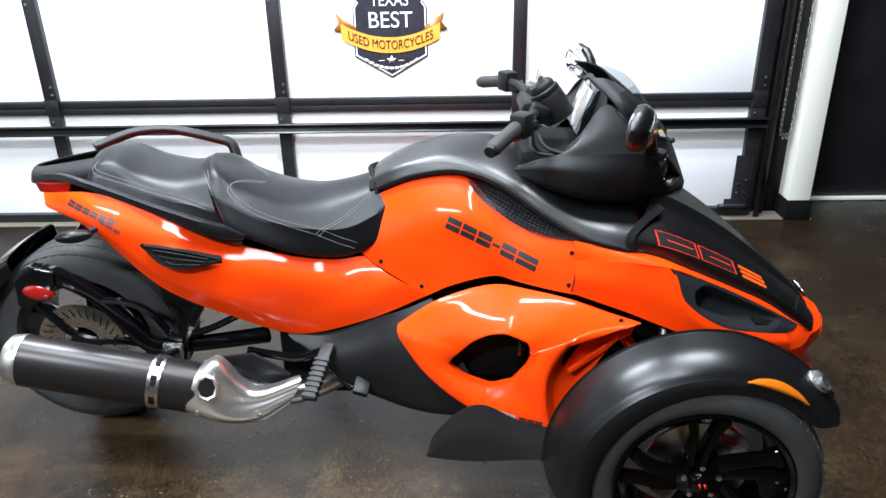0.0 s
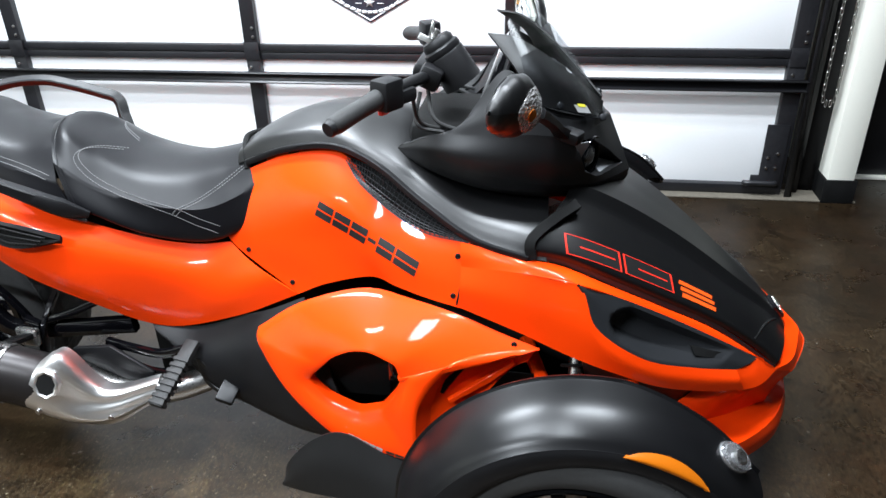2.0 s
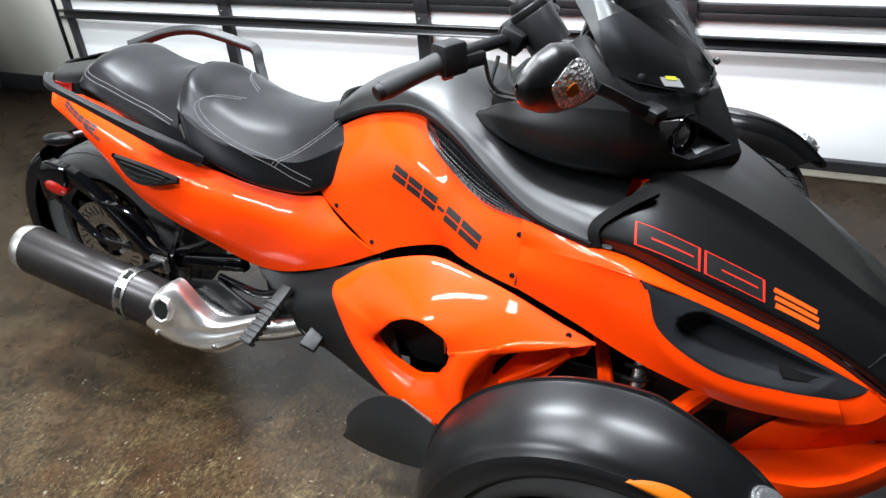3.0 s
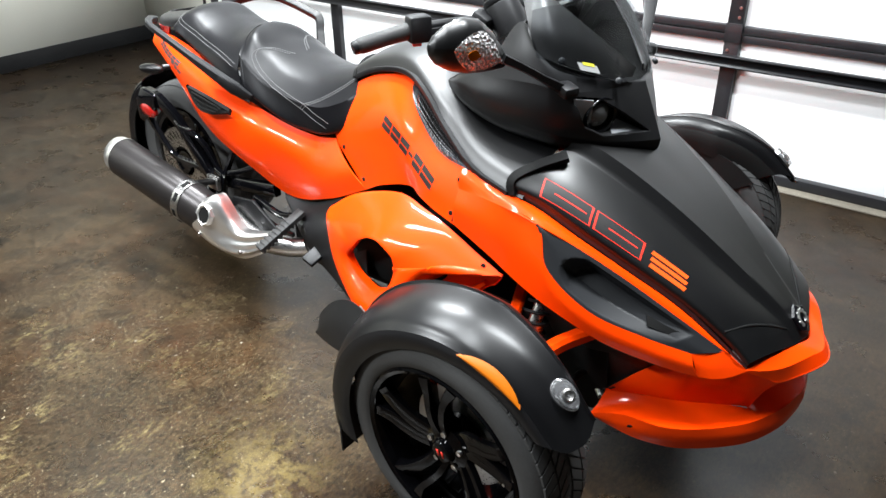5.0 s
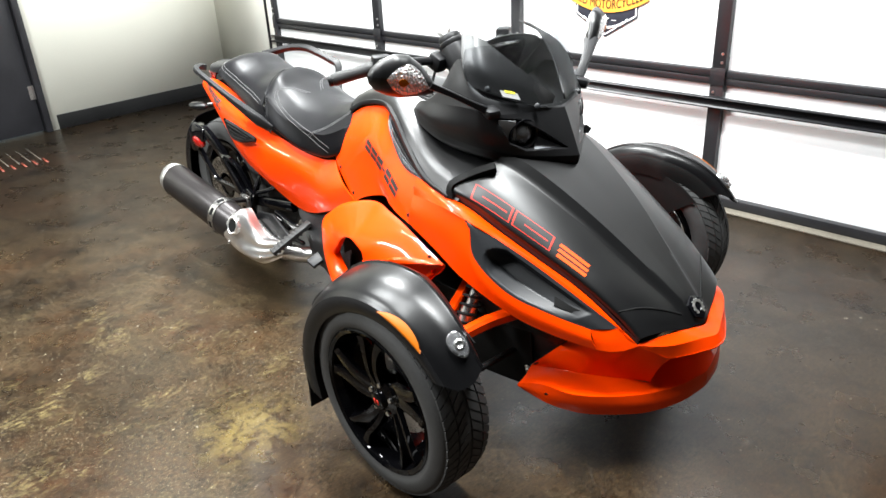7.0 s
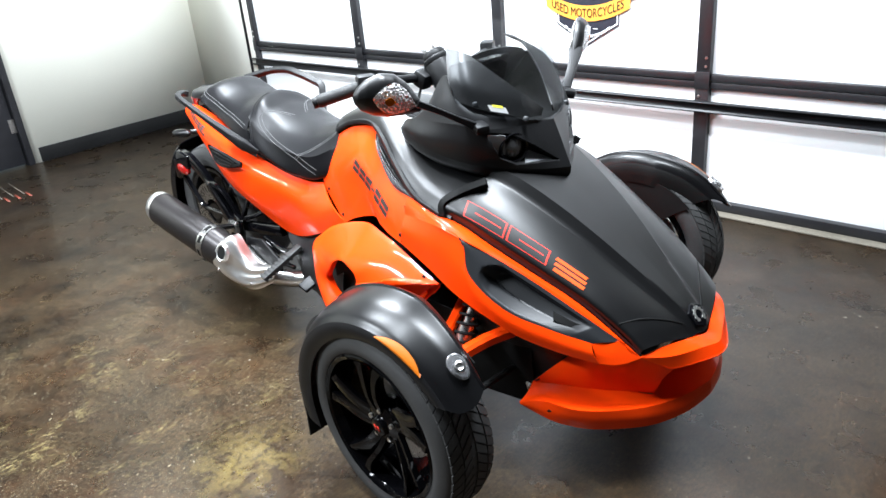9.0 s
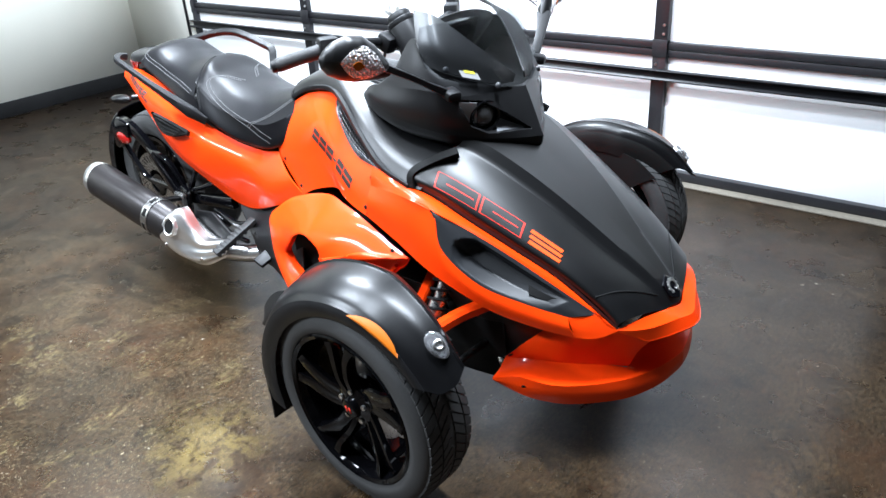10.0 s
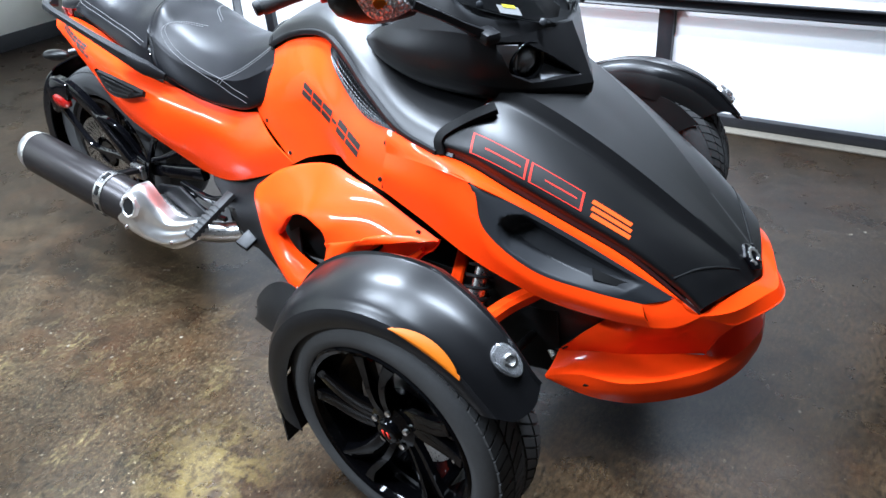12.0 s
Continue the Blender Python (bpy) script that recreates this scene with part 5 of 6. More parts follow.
for s in (-1, 1):
    sm = look((1.735, s * 0.30, 0.50), (1.725, s * 0.42, 0.29)) @ Matrix.Rotation(math.pi, 4, "X")
    sh = part("shock_absorber", lathe([(0.0, 0), (0.016, 0), (0.016, 0.12), (0.024, 0.12), (0.024, 0.24), (0, 0.24)], sm, 20), STEEL, bike, "coil-over shock absorber")
    coil = [(0.030 * math.cos(t), 0.030 * math.sin(t), 0.02 + 0.0042 * t) for t in np.linspace(0, 2 * math.pi * 6.5, 120)]
    cb = tube(coil, 0.0042, 120, 6, smooth=False)
    cb.transform(sm)
    part("spring", cb, MATT, sh, "black coil spring")
    part("collar", lathe([(0.018, 0.005), (0.034, 0.005), (0.034, 0.016), (0.018, 0.016)], sm, 20, True), STEEL, sh)
    part("upright", box((0.07, 0.05, 0.20), pose(AX, s * 0.56, 0.29), 0.012), MATT, bike)

# upper fairing
C_BOT = [(1.321, -0.150, 0.854), (1.405, -0.190, 0.823), (1.520, -0.200, 0.790), (1.635, -0.170, 0.766), (1.705, -0.112, 0.745), (1.772, -0.042, 0.735), (1.826, 0.0, 0.736)]
C_CRE = [(1.325, -0.152, 0.866), (1.400, -0.193, 0.908), (1.490, -0.222, 0.921), (1.620, -0.238, 0.930), (1.700, -0.200, 0.914), (1.752, -0.100, 0.907), (1.786, 0.0, 0.905)]
C_TOP = [(1.345, -0.147, 0.876), (1.452, -0.187, 0.908), (1.500, -0.190, 0.978), (1.560, -0.188, 1.048), (1.630, -0.214, 0.985), (1.752, -0.100, 0.924), (1.772, 0.0, 0.904)]
C_LOW = [(1.323, -0.152, 0.860), (1.400, -0.206, 0.864), (1.505, -0.232, 0.842), (1.640, -0.220, 0.816), (1.738, -0.160, 0.797), (1.798, -0.080, 0.782), (1.842, 0.0, 0.772)]
C_MID = [tuple((np.array(p) + q) / 2 + np.array(o)) for p, q, o in zip(C_LOW, C_CRE, ((0, -0.001, 0), (0, -0.008, 0), (0, -0.012, 0), (0.004, -0.010, 0), (0.006, -0.006, 0), (0.004, -0.002, 0), (0.001, 0.0, 0.0)))]
side_grid = patch([C_CRE, C_MID, C_LOW], 170, 64)
tuck = patch([C_LOW, [tuple((np.array(p) + q) / 2 + np.array((0.004, -0.006 if p[1] < -0.01 else 0, -0.004))) for p, q in zip(C_LOW, C_BOT)], C_BOT], 90, 8)
# headlight bay: pressed into the side
BAY = [(-0.203, 0.906), (-0.142, 0.892), (-0.086, 0.850), (-0.026, 0.797), (-0.140, 0.806), (-0.178, 0.832)]


def inside(y, z, poly):
    """Distance from the nearest edge of a convex outline, negative outside."""
    best = 1.0
    for (y0, z0), (y1, z1) in zip(poly, poly[1:] + poly[:1]):
        ey, ez = y1 - y0, z1 - z0
        best = min(best, -((y - y0) * ez * -1 + (z - z0) * ey) / math.hypot(ey, ez))
    return best


for j_ in range(side_grid.shape[0]):
    for i_ in range(side_grid.shape[1]):
        x, y, z = side_grid[j_, i_]
        if x > 1.66:
            d = inside(y, z, BAY)
            if d > 0:
                side_grid[j_, i_] += np.array((-0.044, 0.022, 0.0)) * min(1.0, d / 0.006)
fairing = part("fairing", joined(shell(side_grid, (0.4, -0.8, 0), 0.003), shell(tuck, (0.3, -0.5, -0.6), 0.003)), GRAINED, bike, "satin black front fairing with headlight bays")
FLIP = np.array((1, -1, 1))
part("fairing_half", joined(shell(side_grid * FLIP, (0.4, 0.8, 0), 0.003), shell(tuck * FLIP, (0.3, 0.5, -0.6), 0.003)), GRAINED, fairing)
wing = patch([C_CRE, [tuple((np.array(p) + q) / 2 + np.array((0.0, -0.006 if p[1] < -0.1 else 0, 0.003))) for p, q in zip(C_CRE, C_TOP)], C_TOP], 54, 12)
wing_bm = shell(np.concatenate([wing[:, :-1], (wing * np.array((1, -1, 1)))[:, ::-1]], axis=1), (0.4, 0, 1), 0.004)
part("upper_cowl", wing_bm, GRAINED, fairing, "satin black upper cowl")
part("chin", shell(patch(half(C_BOT, [(x - 0.02, y * 0.5, z + 0.01) for x, y, z in C_BOT]), 50, 4), (0, 0, -1), 0.003), MATT, fairing)
for s in (-1, 1):
    hm = look((1.722, s * 0.120, 0.850), (1.83, s * 0.170, 0.846)) @ Matrix.Rotation(math.pi, 4, "X")
    hl = part("headlight", lathe([(0.0, -0.03), (0.042, -0.03), (0.045, 0.020), (0.042, 0.027), (0.036, 0.025), (0.033, 0.008), (0.0, 0.008)], hm, 36), GLOSS, bike, "round projector headlight in a black ring")
    part("lens", lathe([(0.032, 0.008), (0.030, 0.016), (0.022, 0.023), (0.012, 0.027), (0.0, 0.028)], hm, 28), CLEAR, hl, "clear headlight lens")
    rf = patch([[(1.706, -0.196, 0.898), (1.736, -0.158, 0.890)], [(1.706, -0.190, 0.868), (1.732, -0.156, 0.862)], [(1.702, -0.176, 0.838), (1.728, -0.152, 0.834)]], 8, 8)
    rb = shell(rf, (1, -0.6, 0), 0.003)
    part("reflector", rb if s < 0 else flipped(rb), BAYGREY, hl, "grey reflector beside the lens")
    # upward-facing floor of the bay, painted grey as if lit
    tb = shell(patch([[(1.738, -0.088, 0.838), (1.775, -0.040, 0.808)], [(1.752, -0.094, 0.815), (1.802, -0.036, 0.801)], [(1.770, -0.118, 0.803), (1.806, -0.044, 0.796)]], 10, 8), (1, -0.4, 0.5), 0.003)
    part("bay_floor", tb if s < 0 else flipped(tb), BAYGREY, hl, "floor of the bay below the lens, its lit grey painted in")

# windscreen
W_BOT = [(1.622, -0.226, 0.985), (1.680, -0.206, 0.970), (1.752, -0.114, 0.928), (1.774, 0.0, 0.904)]
W_MID = [(1.604, -0.222, 1.030), (1.652, -0.195, 1.030), (1.702, -0.106, 1.008), (1.720, 0.0, 0.992)]
W_TOP = [(1.588, -0.195, 1.076), (1.616, -0.166, 1.084), (1.650, -0.090, 1.078), (1.662, 0.0, 1.072)]
W_END = [(1.556, -0.140, 1.128), (1.563, -0.115, 1.143), (1.568, -0.060, 1.160), (1.570, 0.0, 1.165)]
ws = patch(half(W_BOT, W_MID, W_TOP), 46, 16)
ws_bm = shell(ws, (1, 0, 1), 0.003)
ws_tree = tree_of(ws_bm)
wscreen = part("windscreen", ws_bm, SMOKE, bike, "smoke-tinted windscreen")
part("clear_screen", shell(patch(half(W_TOP, W_END), 46, 6), (1, 0, 1), 0.0015), GLASSY, wscreen, "clear upper edge of the windscreen")
V_BOT = [(1.616, -0.218, 0.988), (1.672, -0.198, 0.972), (1.742, -0.110, 0.931), (1.766, -0.030, 0.918)]
V_EDGE = [(1.518, -0.130, 1.108), (1.585, -0.122, 1.094), (1.672, -0.088, 1.030), (1.768, -0.022, 0.938)]
V_MID = [tuple((np.array(p) + q) / 2 + np.array(o)) for p, q, o in zip(V_BOT, V_EDGE, ((0.012, -0.024, 0.004), (0.010, -0.022, 0.004), (0.004, -0.006, 0.002), (0, 0, 0)))]
visor_grid = patch([V_BOT, V_MID, V_EDGE], 48, 18)
V_SILL = [(x - 0.010, y * 0.97, z - 0.010) for x, y, z in W_BOT]
V_IN = [(1.575, -0.185, 0.985), (1.565, -0.120, 0.950), (1.550, -0.060, 0.935), (1.545, 0.0, 0.930)]
visor = part("visor", shell(visor_grid, (0.5, -0.6, 0.6), 0.004), VISORBLACK, bike, "black inner panel behind the windscreen")
part("visor_half", shell(visor_grid * FLIP, (0.5, 0.6, 0.6), 0.004), VISORBLACK, visor)
part("visor_floor", shell(patch(half(V_SILL, V_IN), 40, 8), (0.3, 0, 1), 0.004), MATT, visor)
for p in ((1.669, -0.196, 0.978), (1.764, -0.099, 0.925)):
    for s in (-1, 1):
        q = Vector((p[0], p[1] * -s, p[2]))
        part("screw", lathe([(0.008, -0.004), (0.008, 0.003), (0.005, 0.005), (0, 0.005)], look(q, q + Vector((0.6, 0.75 * math.copysign(1, q.y), 0.5))) @ Matrix.Rotation(math.pi, 4, "X"), 12), DUCTGREY, wscreen)
# warning label
lab = decal(ws_tree, [((1.700, -0.172, 0.957), (1.732, -0.134, 0.944), (1.726, -0.138, 0.962), (1.694, -0.176, 0.975))], (-1, 0.9, -0.4), 0.002)
part("label", lab, SILVERINK, wscreen, "silver warning label")
part("label_band", decal(ws_tree, [((1.703, -0.164, 0.967), (1.722, -0.142, 0.960), (1.719, -0.144, 0.967), (1.700, -0.166, 0.974))], (-1, 0.9, -0.4), 0.003), YELLOWINK, wscreen)

# dash and instruments
dash = patch(half([(1.352, -0.143, 0.874), (1.455, -0.184, 0.905), (1.502, -0.186, 0.975), (1.558, -0.182, 1.045), (1.562, -0.10, 1.075), (1.556, 0.0, 1.082)], [(1.357, -0.091, 0.870), (1.440, -0.105, 0.888), (1.490, -0.110, 0.930), (1.520, -0.105, 0.955), (1.524, -0.05, 0.948), (1.526, 0.0, 0.942)]), 40, 8)
part("dash", shell(dash, (-0.5, 0, 1), 0.004), TEXTURED, bike, "black dashboard surround")
ipm = Matrix.Translation((1.535, 0, 0.998)) @ Matrix.Rotation(radians(-68), 4, "Y")
cl = part("instrument_panel", box((0.145, 0.20, 0.03), ipm, 0.012), GLOSS, bike, "instrument panel with a pale glossy screen")
part("display", box((0.115, 0.165, 0.004), ipm @ pose(0, 0, 0.0165), 0.0015), SCREENGREY, cl, "pale grey display")

part("inner_body", box((0.30, 0.26, 0.12), pose(1.489, 0, 0.854), 0.03), MATT, bike)

# handlebar
hb = part("handlebar", tube([(1.267, -0.383, 0.997), (1.323, -0.292, 1.017), (1.370, -0.186, 1.020), (1.383, -0.091, 1.007), (1.387, 0, 1.003), (1.383, 0.091, 1.007), (1.370, 0.186, 1.020), (1.323, 0.292, 1.017), (1.267, 0.383, 0.997)], 0.013, 60, 12), TEXTURED, bike, "black handlebar")
pair("handle_grip", tube([(1.254, -0.403, 0.992), (1.260, -0.392, 0.995), (1.290, -0.342, 1.006), (1.320, -0.295, 1.016)], [0.016, 0.0195, 0.0185, 0.020], 18, 16), GRIP, hb, "black rubber grip")
pair("bar_end", lathe([(0, 0), (0.014, 0), (0.016, 0.004), (0.016, 0.012), (0, 0.012)], look((1.248, -0.413, 0.990), (1.290, -0.342, 1.006)) @ Matrix.Rotation(math.pi, 4, "X"), 16), TEXTURED, hb)
swm = look((1.333, -0.278, 1.020), (1.385, -0.186, 1.019)) @ Matrix.Rotation(math.pi, 4, "X")
sw = pair("switch_box", joined(box((0.046, 0.062, 0.055), swm, 0.008), box((0.03, 0.03, 0.075), swm @ pose(0.0, 0.014, 0.04), 0.008)), TEXTURED, hb, "black switch housing")
part("stop_switch", box((0.012, 0.016, 0.022), swm @ pose(-0.012, 0.036, 0.0), 0.003), REDINK, sw[0], "red stop switch")
ign = look((1.398, -0.060, 1.078), (1.465, -0.060, 0.975)) @ Matrix.Rotation(math.pi, 4, "X")
part("ignition_housing", lathe([(0.0, -0.002), (0.030, -0.002), (0.036, 0.006), (0.036, 0.016), (0.041, 0.020), (0.043, 0.030), (0.041, 0.034), (0.043, 0.038), (0.045, 0.11), (0, 0.11)], ign, 36), TEXTURED, hb, "round black ignition housing")
pair("bar_clamp", box((0.05, 0.045, 0.05), pose(1.392, -0.105, 1.008, 0, 25, 0), 0.010), TEXTURED, hb)
part("yoke", box((0.07, 0.16, 0.035), pose(1.382, 0, 1.005, 0, 20, 0), 0.01), TEXTURED, hb)
kr = [(1.392 + 0.004 * math.sin(a), -0.066 + 0.018 * math.cos(a), 1.100 + 0.020 * math.sin(a)) for a in np.linspace(0, 2 * math.pi, 25)]
keys = tagged(linked("key_ring", tube(kr, 0.0016, smooth=False, sides=6, caps=False), STEEL), "steel key ring with a white tag on the handlebar", "key ring")
part("key", box((0.012, 0.003, 0.03), pose(1.397, -0.060, 1.086, 0, 30, 0), 0.001), STEEL, keys)
part("tag", box((0.030, 0.003, 0.014), pose(1.378, -0.074, 1.083, 20, 28, 15), 0.001), WHITEPLASTIC, keys, "white key tag")
for k, (a, b) in enumerate((((1.384, -0.103, 0.994), (1.492, -0.159, 0.902)), ((1.366, -0.197, 1.002), (1.460, -0.125, 0.898)), ((1.375, -0.142, 0.985), (1.429, -0.174, 0.908)))):
    midp = tuple((np.array(a) + b) / 2 + np.array((-0.03, -0.02, -0.02)))
    pair("control_cable", tube([a, midp, b], 0.0045, 16, 8), GRIP, hb)

# mirrors with turn signals
def ball(c, rx, ry, rz, m=Matrix(), seg=24):
    bm = bmesh.new()
    bmesh.ops.create_uvsphere(bm, u_segments=seg, v_segments=seg // 2, radius=1)
    for v in bm.verts:
        v.co = Vector((v.co.x * rx, v.co.y * ry, v.co.z * rz))
    bm.transform(Matrix.Translation(c) @ m)
    return bm


M_OUT, M_IN = Vector((1.552, -0.514, 1.067)), Vector((1.622, -0.354, 1.019))
m_along = (M_IN - M_OUT).normalized()
m_front = Vector((1, -0.42, -0.10))
m_front = (m_front - m_along * m_front.dot(m_along)).normalized()
m_up = m_front.cross(m_along) * -1
if m_up.z < 0:
    m_up = -m_up
M_S = (0.0, 0.04, 0.14, 0.32, 0.52, 0.72, 0.88, 1.0)
M_HALF = (0.004, 0.020, 0.038, 0.052, 0.054, 0.042, 0.026, 0.013)
M_DEEP = (0.003, 0.016, 0.026, 0.034, 0.036, 0.031, 0.022, 0.012)
M_LIFT = (-0.006, -0.004, 0.0, 0.006, 0.007, 0.002, -0.006, -0.012)


def mirror_at(s, ang_, swell=0.0):
    """A point of the mirror's shell: s from its outer to its inner end, ang_ round it from the front upwards."""
    hh, dd, ll = (float(np.interp(s, M_S, q)) for q in (M_HALF, M_DEEP, M_LIFT))
    c, d = math.cos(ang_), math.sin(ang_)
    c = c if c > 0 else c * 0.55
    return M_OUT + (M_IN - M_OUT) * s + m_up * (ll + (hh + swell) * d) + m_front * (dd + swell) * c


mir_grid = np.array([[mirror_at(s, t) for t in np.linspace(0, 2 * math.pi, 33)] for s in np.interp(np.linspace(0, 1, 29), np.linspace(0, 1, 8), M_S)])
mirrors = pair("mirror", shell(mir_grid, (0, 0, 0), 0.001), SATIN, bike, "black rear-view mirror with a built-in turn signal")
glass_grid = np.array([[mirror_at(s, t, 0.0035) for t in np.linspace(math.pi * 0.66, math.pi * 1.34, 15)] for s in np.linspace(0.08, 0.86, 19)])


def lens_rows(s0, s1, mid, up, down, swell):
    """A leaf-shaped window on the front of the mirror's shell."""
    rows_ = []
    for s in np.linspace(s0, s1, 25):
        f = (s - s0) / (s1 - s0)
        k = math.sin(math.pi * min(1.0, f * 1.08)) ** 0.75 if f < 0.92 else 0.25
        rows_.append([mirror_at(s, t, swell) for t in np.linspace(radians(mid - down * k), radians(mid + up * k), 11)])
    return np.array(rows_)


lens_grid, tint_grid = lens_rows(0.22, 0.94, -4, 48, 44, 0.0028), lens_rows(0.38, 0.54, -8, 11, 11, 0.0050)
for s, m_ in zip((-1, 1), mirrors):
    g_, l_ = shell(glass_grid, (-1, 0, 0), 0.001), shell(lens_grid, (1, -0.3, 0), 0.002)
    part("mirror_glass", g_ if s < 0 else flipped(g_), MIRROR, m_, "mirror glass")
    part("signal_lens", l_ if s < 0 else flipped(l_), FACETS, m_, "clear faceted turn signal lens")
    # amber patch: the orange body's reflection, painted onto the lens
    b_ = shell(tint_grid, (1, -0.3, 0), 0.002)
    part("signal_tint", b_ if s < 0 else flipped(b_), AMBER, m_, "amber patch on the lens, the orange body's reflection painted in")
pair("mirror_stalk", bar([(1.620, -0.372, 1.020), (1.645, -0.318, 0.988), (1.664, -0.265, 0.955), (1.676, -0.222, 0.930)], [0.045, 0.030, 0.026, 0.034], [0.020, 0.016, 0.016, 0.022], 20), TEXTURED, bike, "black mirror stalk")
pair("stalk_foot", box((0.050, 0.042, 0.028), pose(1.694, -0.212, 0.922, 0, 10, -25), 0.010), TEXTURED, bike)

# seat
S_CTR = [(0.415, 0, 0.852), (0.455, 0, 0.866), (0.535, 0, 0.826), (0.632, 0, 0.787), (0.746, 0, 0.773), (0.848, 0, 0.790), (0.925, 0, 0.814)]
S_TOP = [(0.445, -0.080, 0.846), (0.490, -0.090, 0.846), (0.562, -0.095, 0.802), (0.662, -0.102, 0.764), (0.772, -0.098, 0.753), (0.865, -0.088, 0.770), (0.935, -0.080, 0.792)]
S_SIDE = [(0.484, -0.150, 0.798), (0.528, -0.160, 0.774), (0.612, -0.165, 0.732), (0.737, -0.170, 0.702), (0.848, -0.166, 0.698), (0.928, -0.144, 0.724), (0.980, -0.116, 0.756)]
S_LOW = [(0.527, -0.190, 0.709), (0.579, -0.195, 0.690), (0.678, -0.194, 0.650), (0.778, -0.182, 0.624), (0.870, -0.177, 0.628), (0.948, -0.158, 0.664), (1.000, -0.134, 0.718)]
S_IN = [(0.532, -0.145, 0.697), (0.579, -0.154, 0.681), (0.679, -0.154, 0.640), (0.778, -0.141, 0.619), (0.861, -0.141, 0.616), (0.925, -0.135, 0.643), (0.978, -0.119, 0.715)]


def across(*rails):
    """Rails from the right foot over the middle to the left foot."""
    return [list(r) for r in rails] + [[(x, -y, z) for x, y, z in r] for r in rails[-2::-1]]


def cushion(r_in, r_low, r_side, r_top, r_ctr, nu):
    """A seat: two flanks that meet the rounded top in a sewn edge."""
    edge = [(x, y - 0.005, z + 0.004) for x, y, z in r_side]
    flank = patch([r_in, r_low, edge], nu, 16)
    top = patch(across(edge, r_top, r_ctr), nu, 37)
    return np.concatenate([flank, top[1:], (flank * np.array((1, -1, 1)))[::-1][1:]], axis=0)


seat_bm = shell(cushion(S_IN, S_LOW, S_SIDE, S_TOP, S_CTR, 56), (0, 0, 1), 0.004)
seat_tree = tree_of(seat_bm)
seat = part("rider_seat", seat_bm, VINYL, bike, "black vinyl rider seat with grey stitching")
P_CTR = [(0.100, 0, 0.862), (0.130, 0, 0.892), (0.190, 0, 0.898), (0.270, 0, 0.868), (0.350, 0, 0.850), (0.440, 0, 0.852)]
P_TOP = [(0.129, -0.108, 0.860), (0.150, -0.102, 0.882), (0.200, -0.100, 0.882), (0.280, -0.102, 0.848), (0.375, -0.107, 0.828), (0.462, -0.110, 0.830)]
P_SIDE = [(0.139, -0.142, 0.842), (0.160, -0.140, 0.846), (0.215, -0.140, 0.830), (0.300, -0.150, 0.804), (0.411, -0.168, 0.778), (0.497, -0.176, 0.758)]
P_LOW = [(0.153, -0.155, 0.831), (0.178, -0.156, 0.824), (0.231, -0.158, 0.799), (0.321, -0.171, 0.769), (0.428, -0.189, 0.731), (0.528, -0.192, 0.694)]
P_IN = [(0.159, -0.132, 0.822), (0.186, -0.134, 0.815), (0.240, -0.136, 0.791), (0.328, -0.144, 0.758), (0.429, -0.157, 0.716), (0.523, -0.156, 0.682)]
pseat_bm = shell(cushion(P_IN, P_LOW, P_SIDE, P_TOP, P_CTR, 46), (0, 0, 1), 0.004)
pseat_tree = tree_of(pseat_bm)
pseat = part("passenger_seat", pseat_bm, VINYL, bike, "black vinyl passenger seat with grey stitching")


def stitch(tree, pts, way, parent, n, beside):
    """A double seam: two rows of stitches, the second one beside the first."""
    for row in (np.zeros(3), np.array(beside)):
        a = lay(tree, [tuple(p + row) for p in spline(pts, n)], way, 0.0004)
        bm = joined(*[tube([a[i], a[i + 1]], 0.0010, 2, 5) for i in range(len(a) - 1) if i % 3 != 2])
        pair("stitching", bm, THREAD, parent)


stitch(seat_tree, [(0.600, -0.055, 0.82), (0.545, -0.080, 0.81), (0.524, -0.118, 0.783), (0.560, -0.146, 0.755), (0.629, -0.162, 0.725), (0.700, -0.172, 0.706), (0.772, -0.178, 0.688), (0.830, -0.181, 0.665), (0.879, -0.179, 0.646)], (0, 0.6, -1), seat, 230, (0.006, 0.010, 0.006))
stitch(seat_tree, [(0.934, -0.085, 0.780), (0.875, -0.125, 0.745), (0.822, -0.156, 0.716), (0.772, -0.178, 0.690)], (0, 0.6, -1), seat, 100, (0.008, -0.004, 0.0))
stitch(pseat_tree, [(0.154, -0.104, 0.885), (0.158, -0.130, 0.852), (0.250, -0.140, 0.821), (0.320, -0.150, 0.802), (0.395, -0.163, 0.786), (0.470, -0.177, 0.762)], (0, 0.6, -1), pseat, 200, (0.006, 0.009, 0.006))
pair("seat_piping", tube(lay(seat_tree, [tuple(p) for p in spline([(0.450, -0.025, 0.87), (0.458, -0.080, 0.852), (0.480, -0.132, 0.815), (0.515, -0.172, 0.757), (0.540, -0.192, 0.708)], 24)], (0, 0.5, -1), 0.0), 0.0020, 24, 6), VINYL, seat)

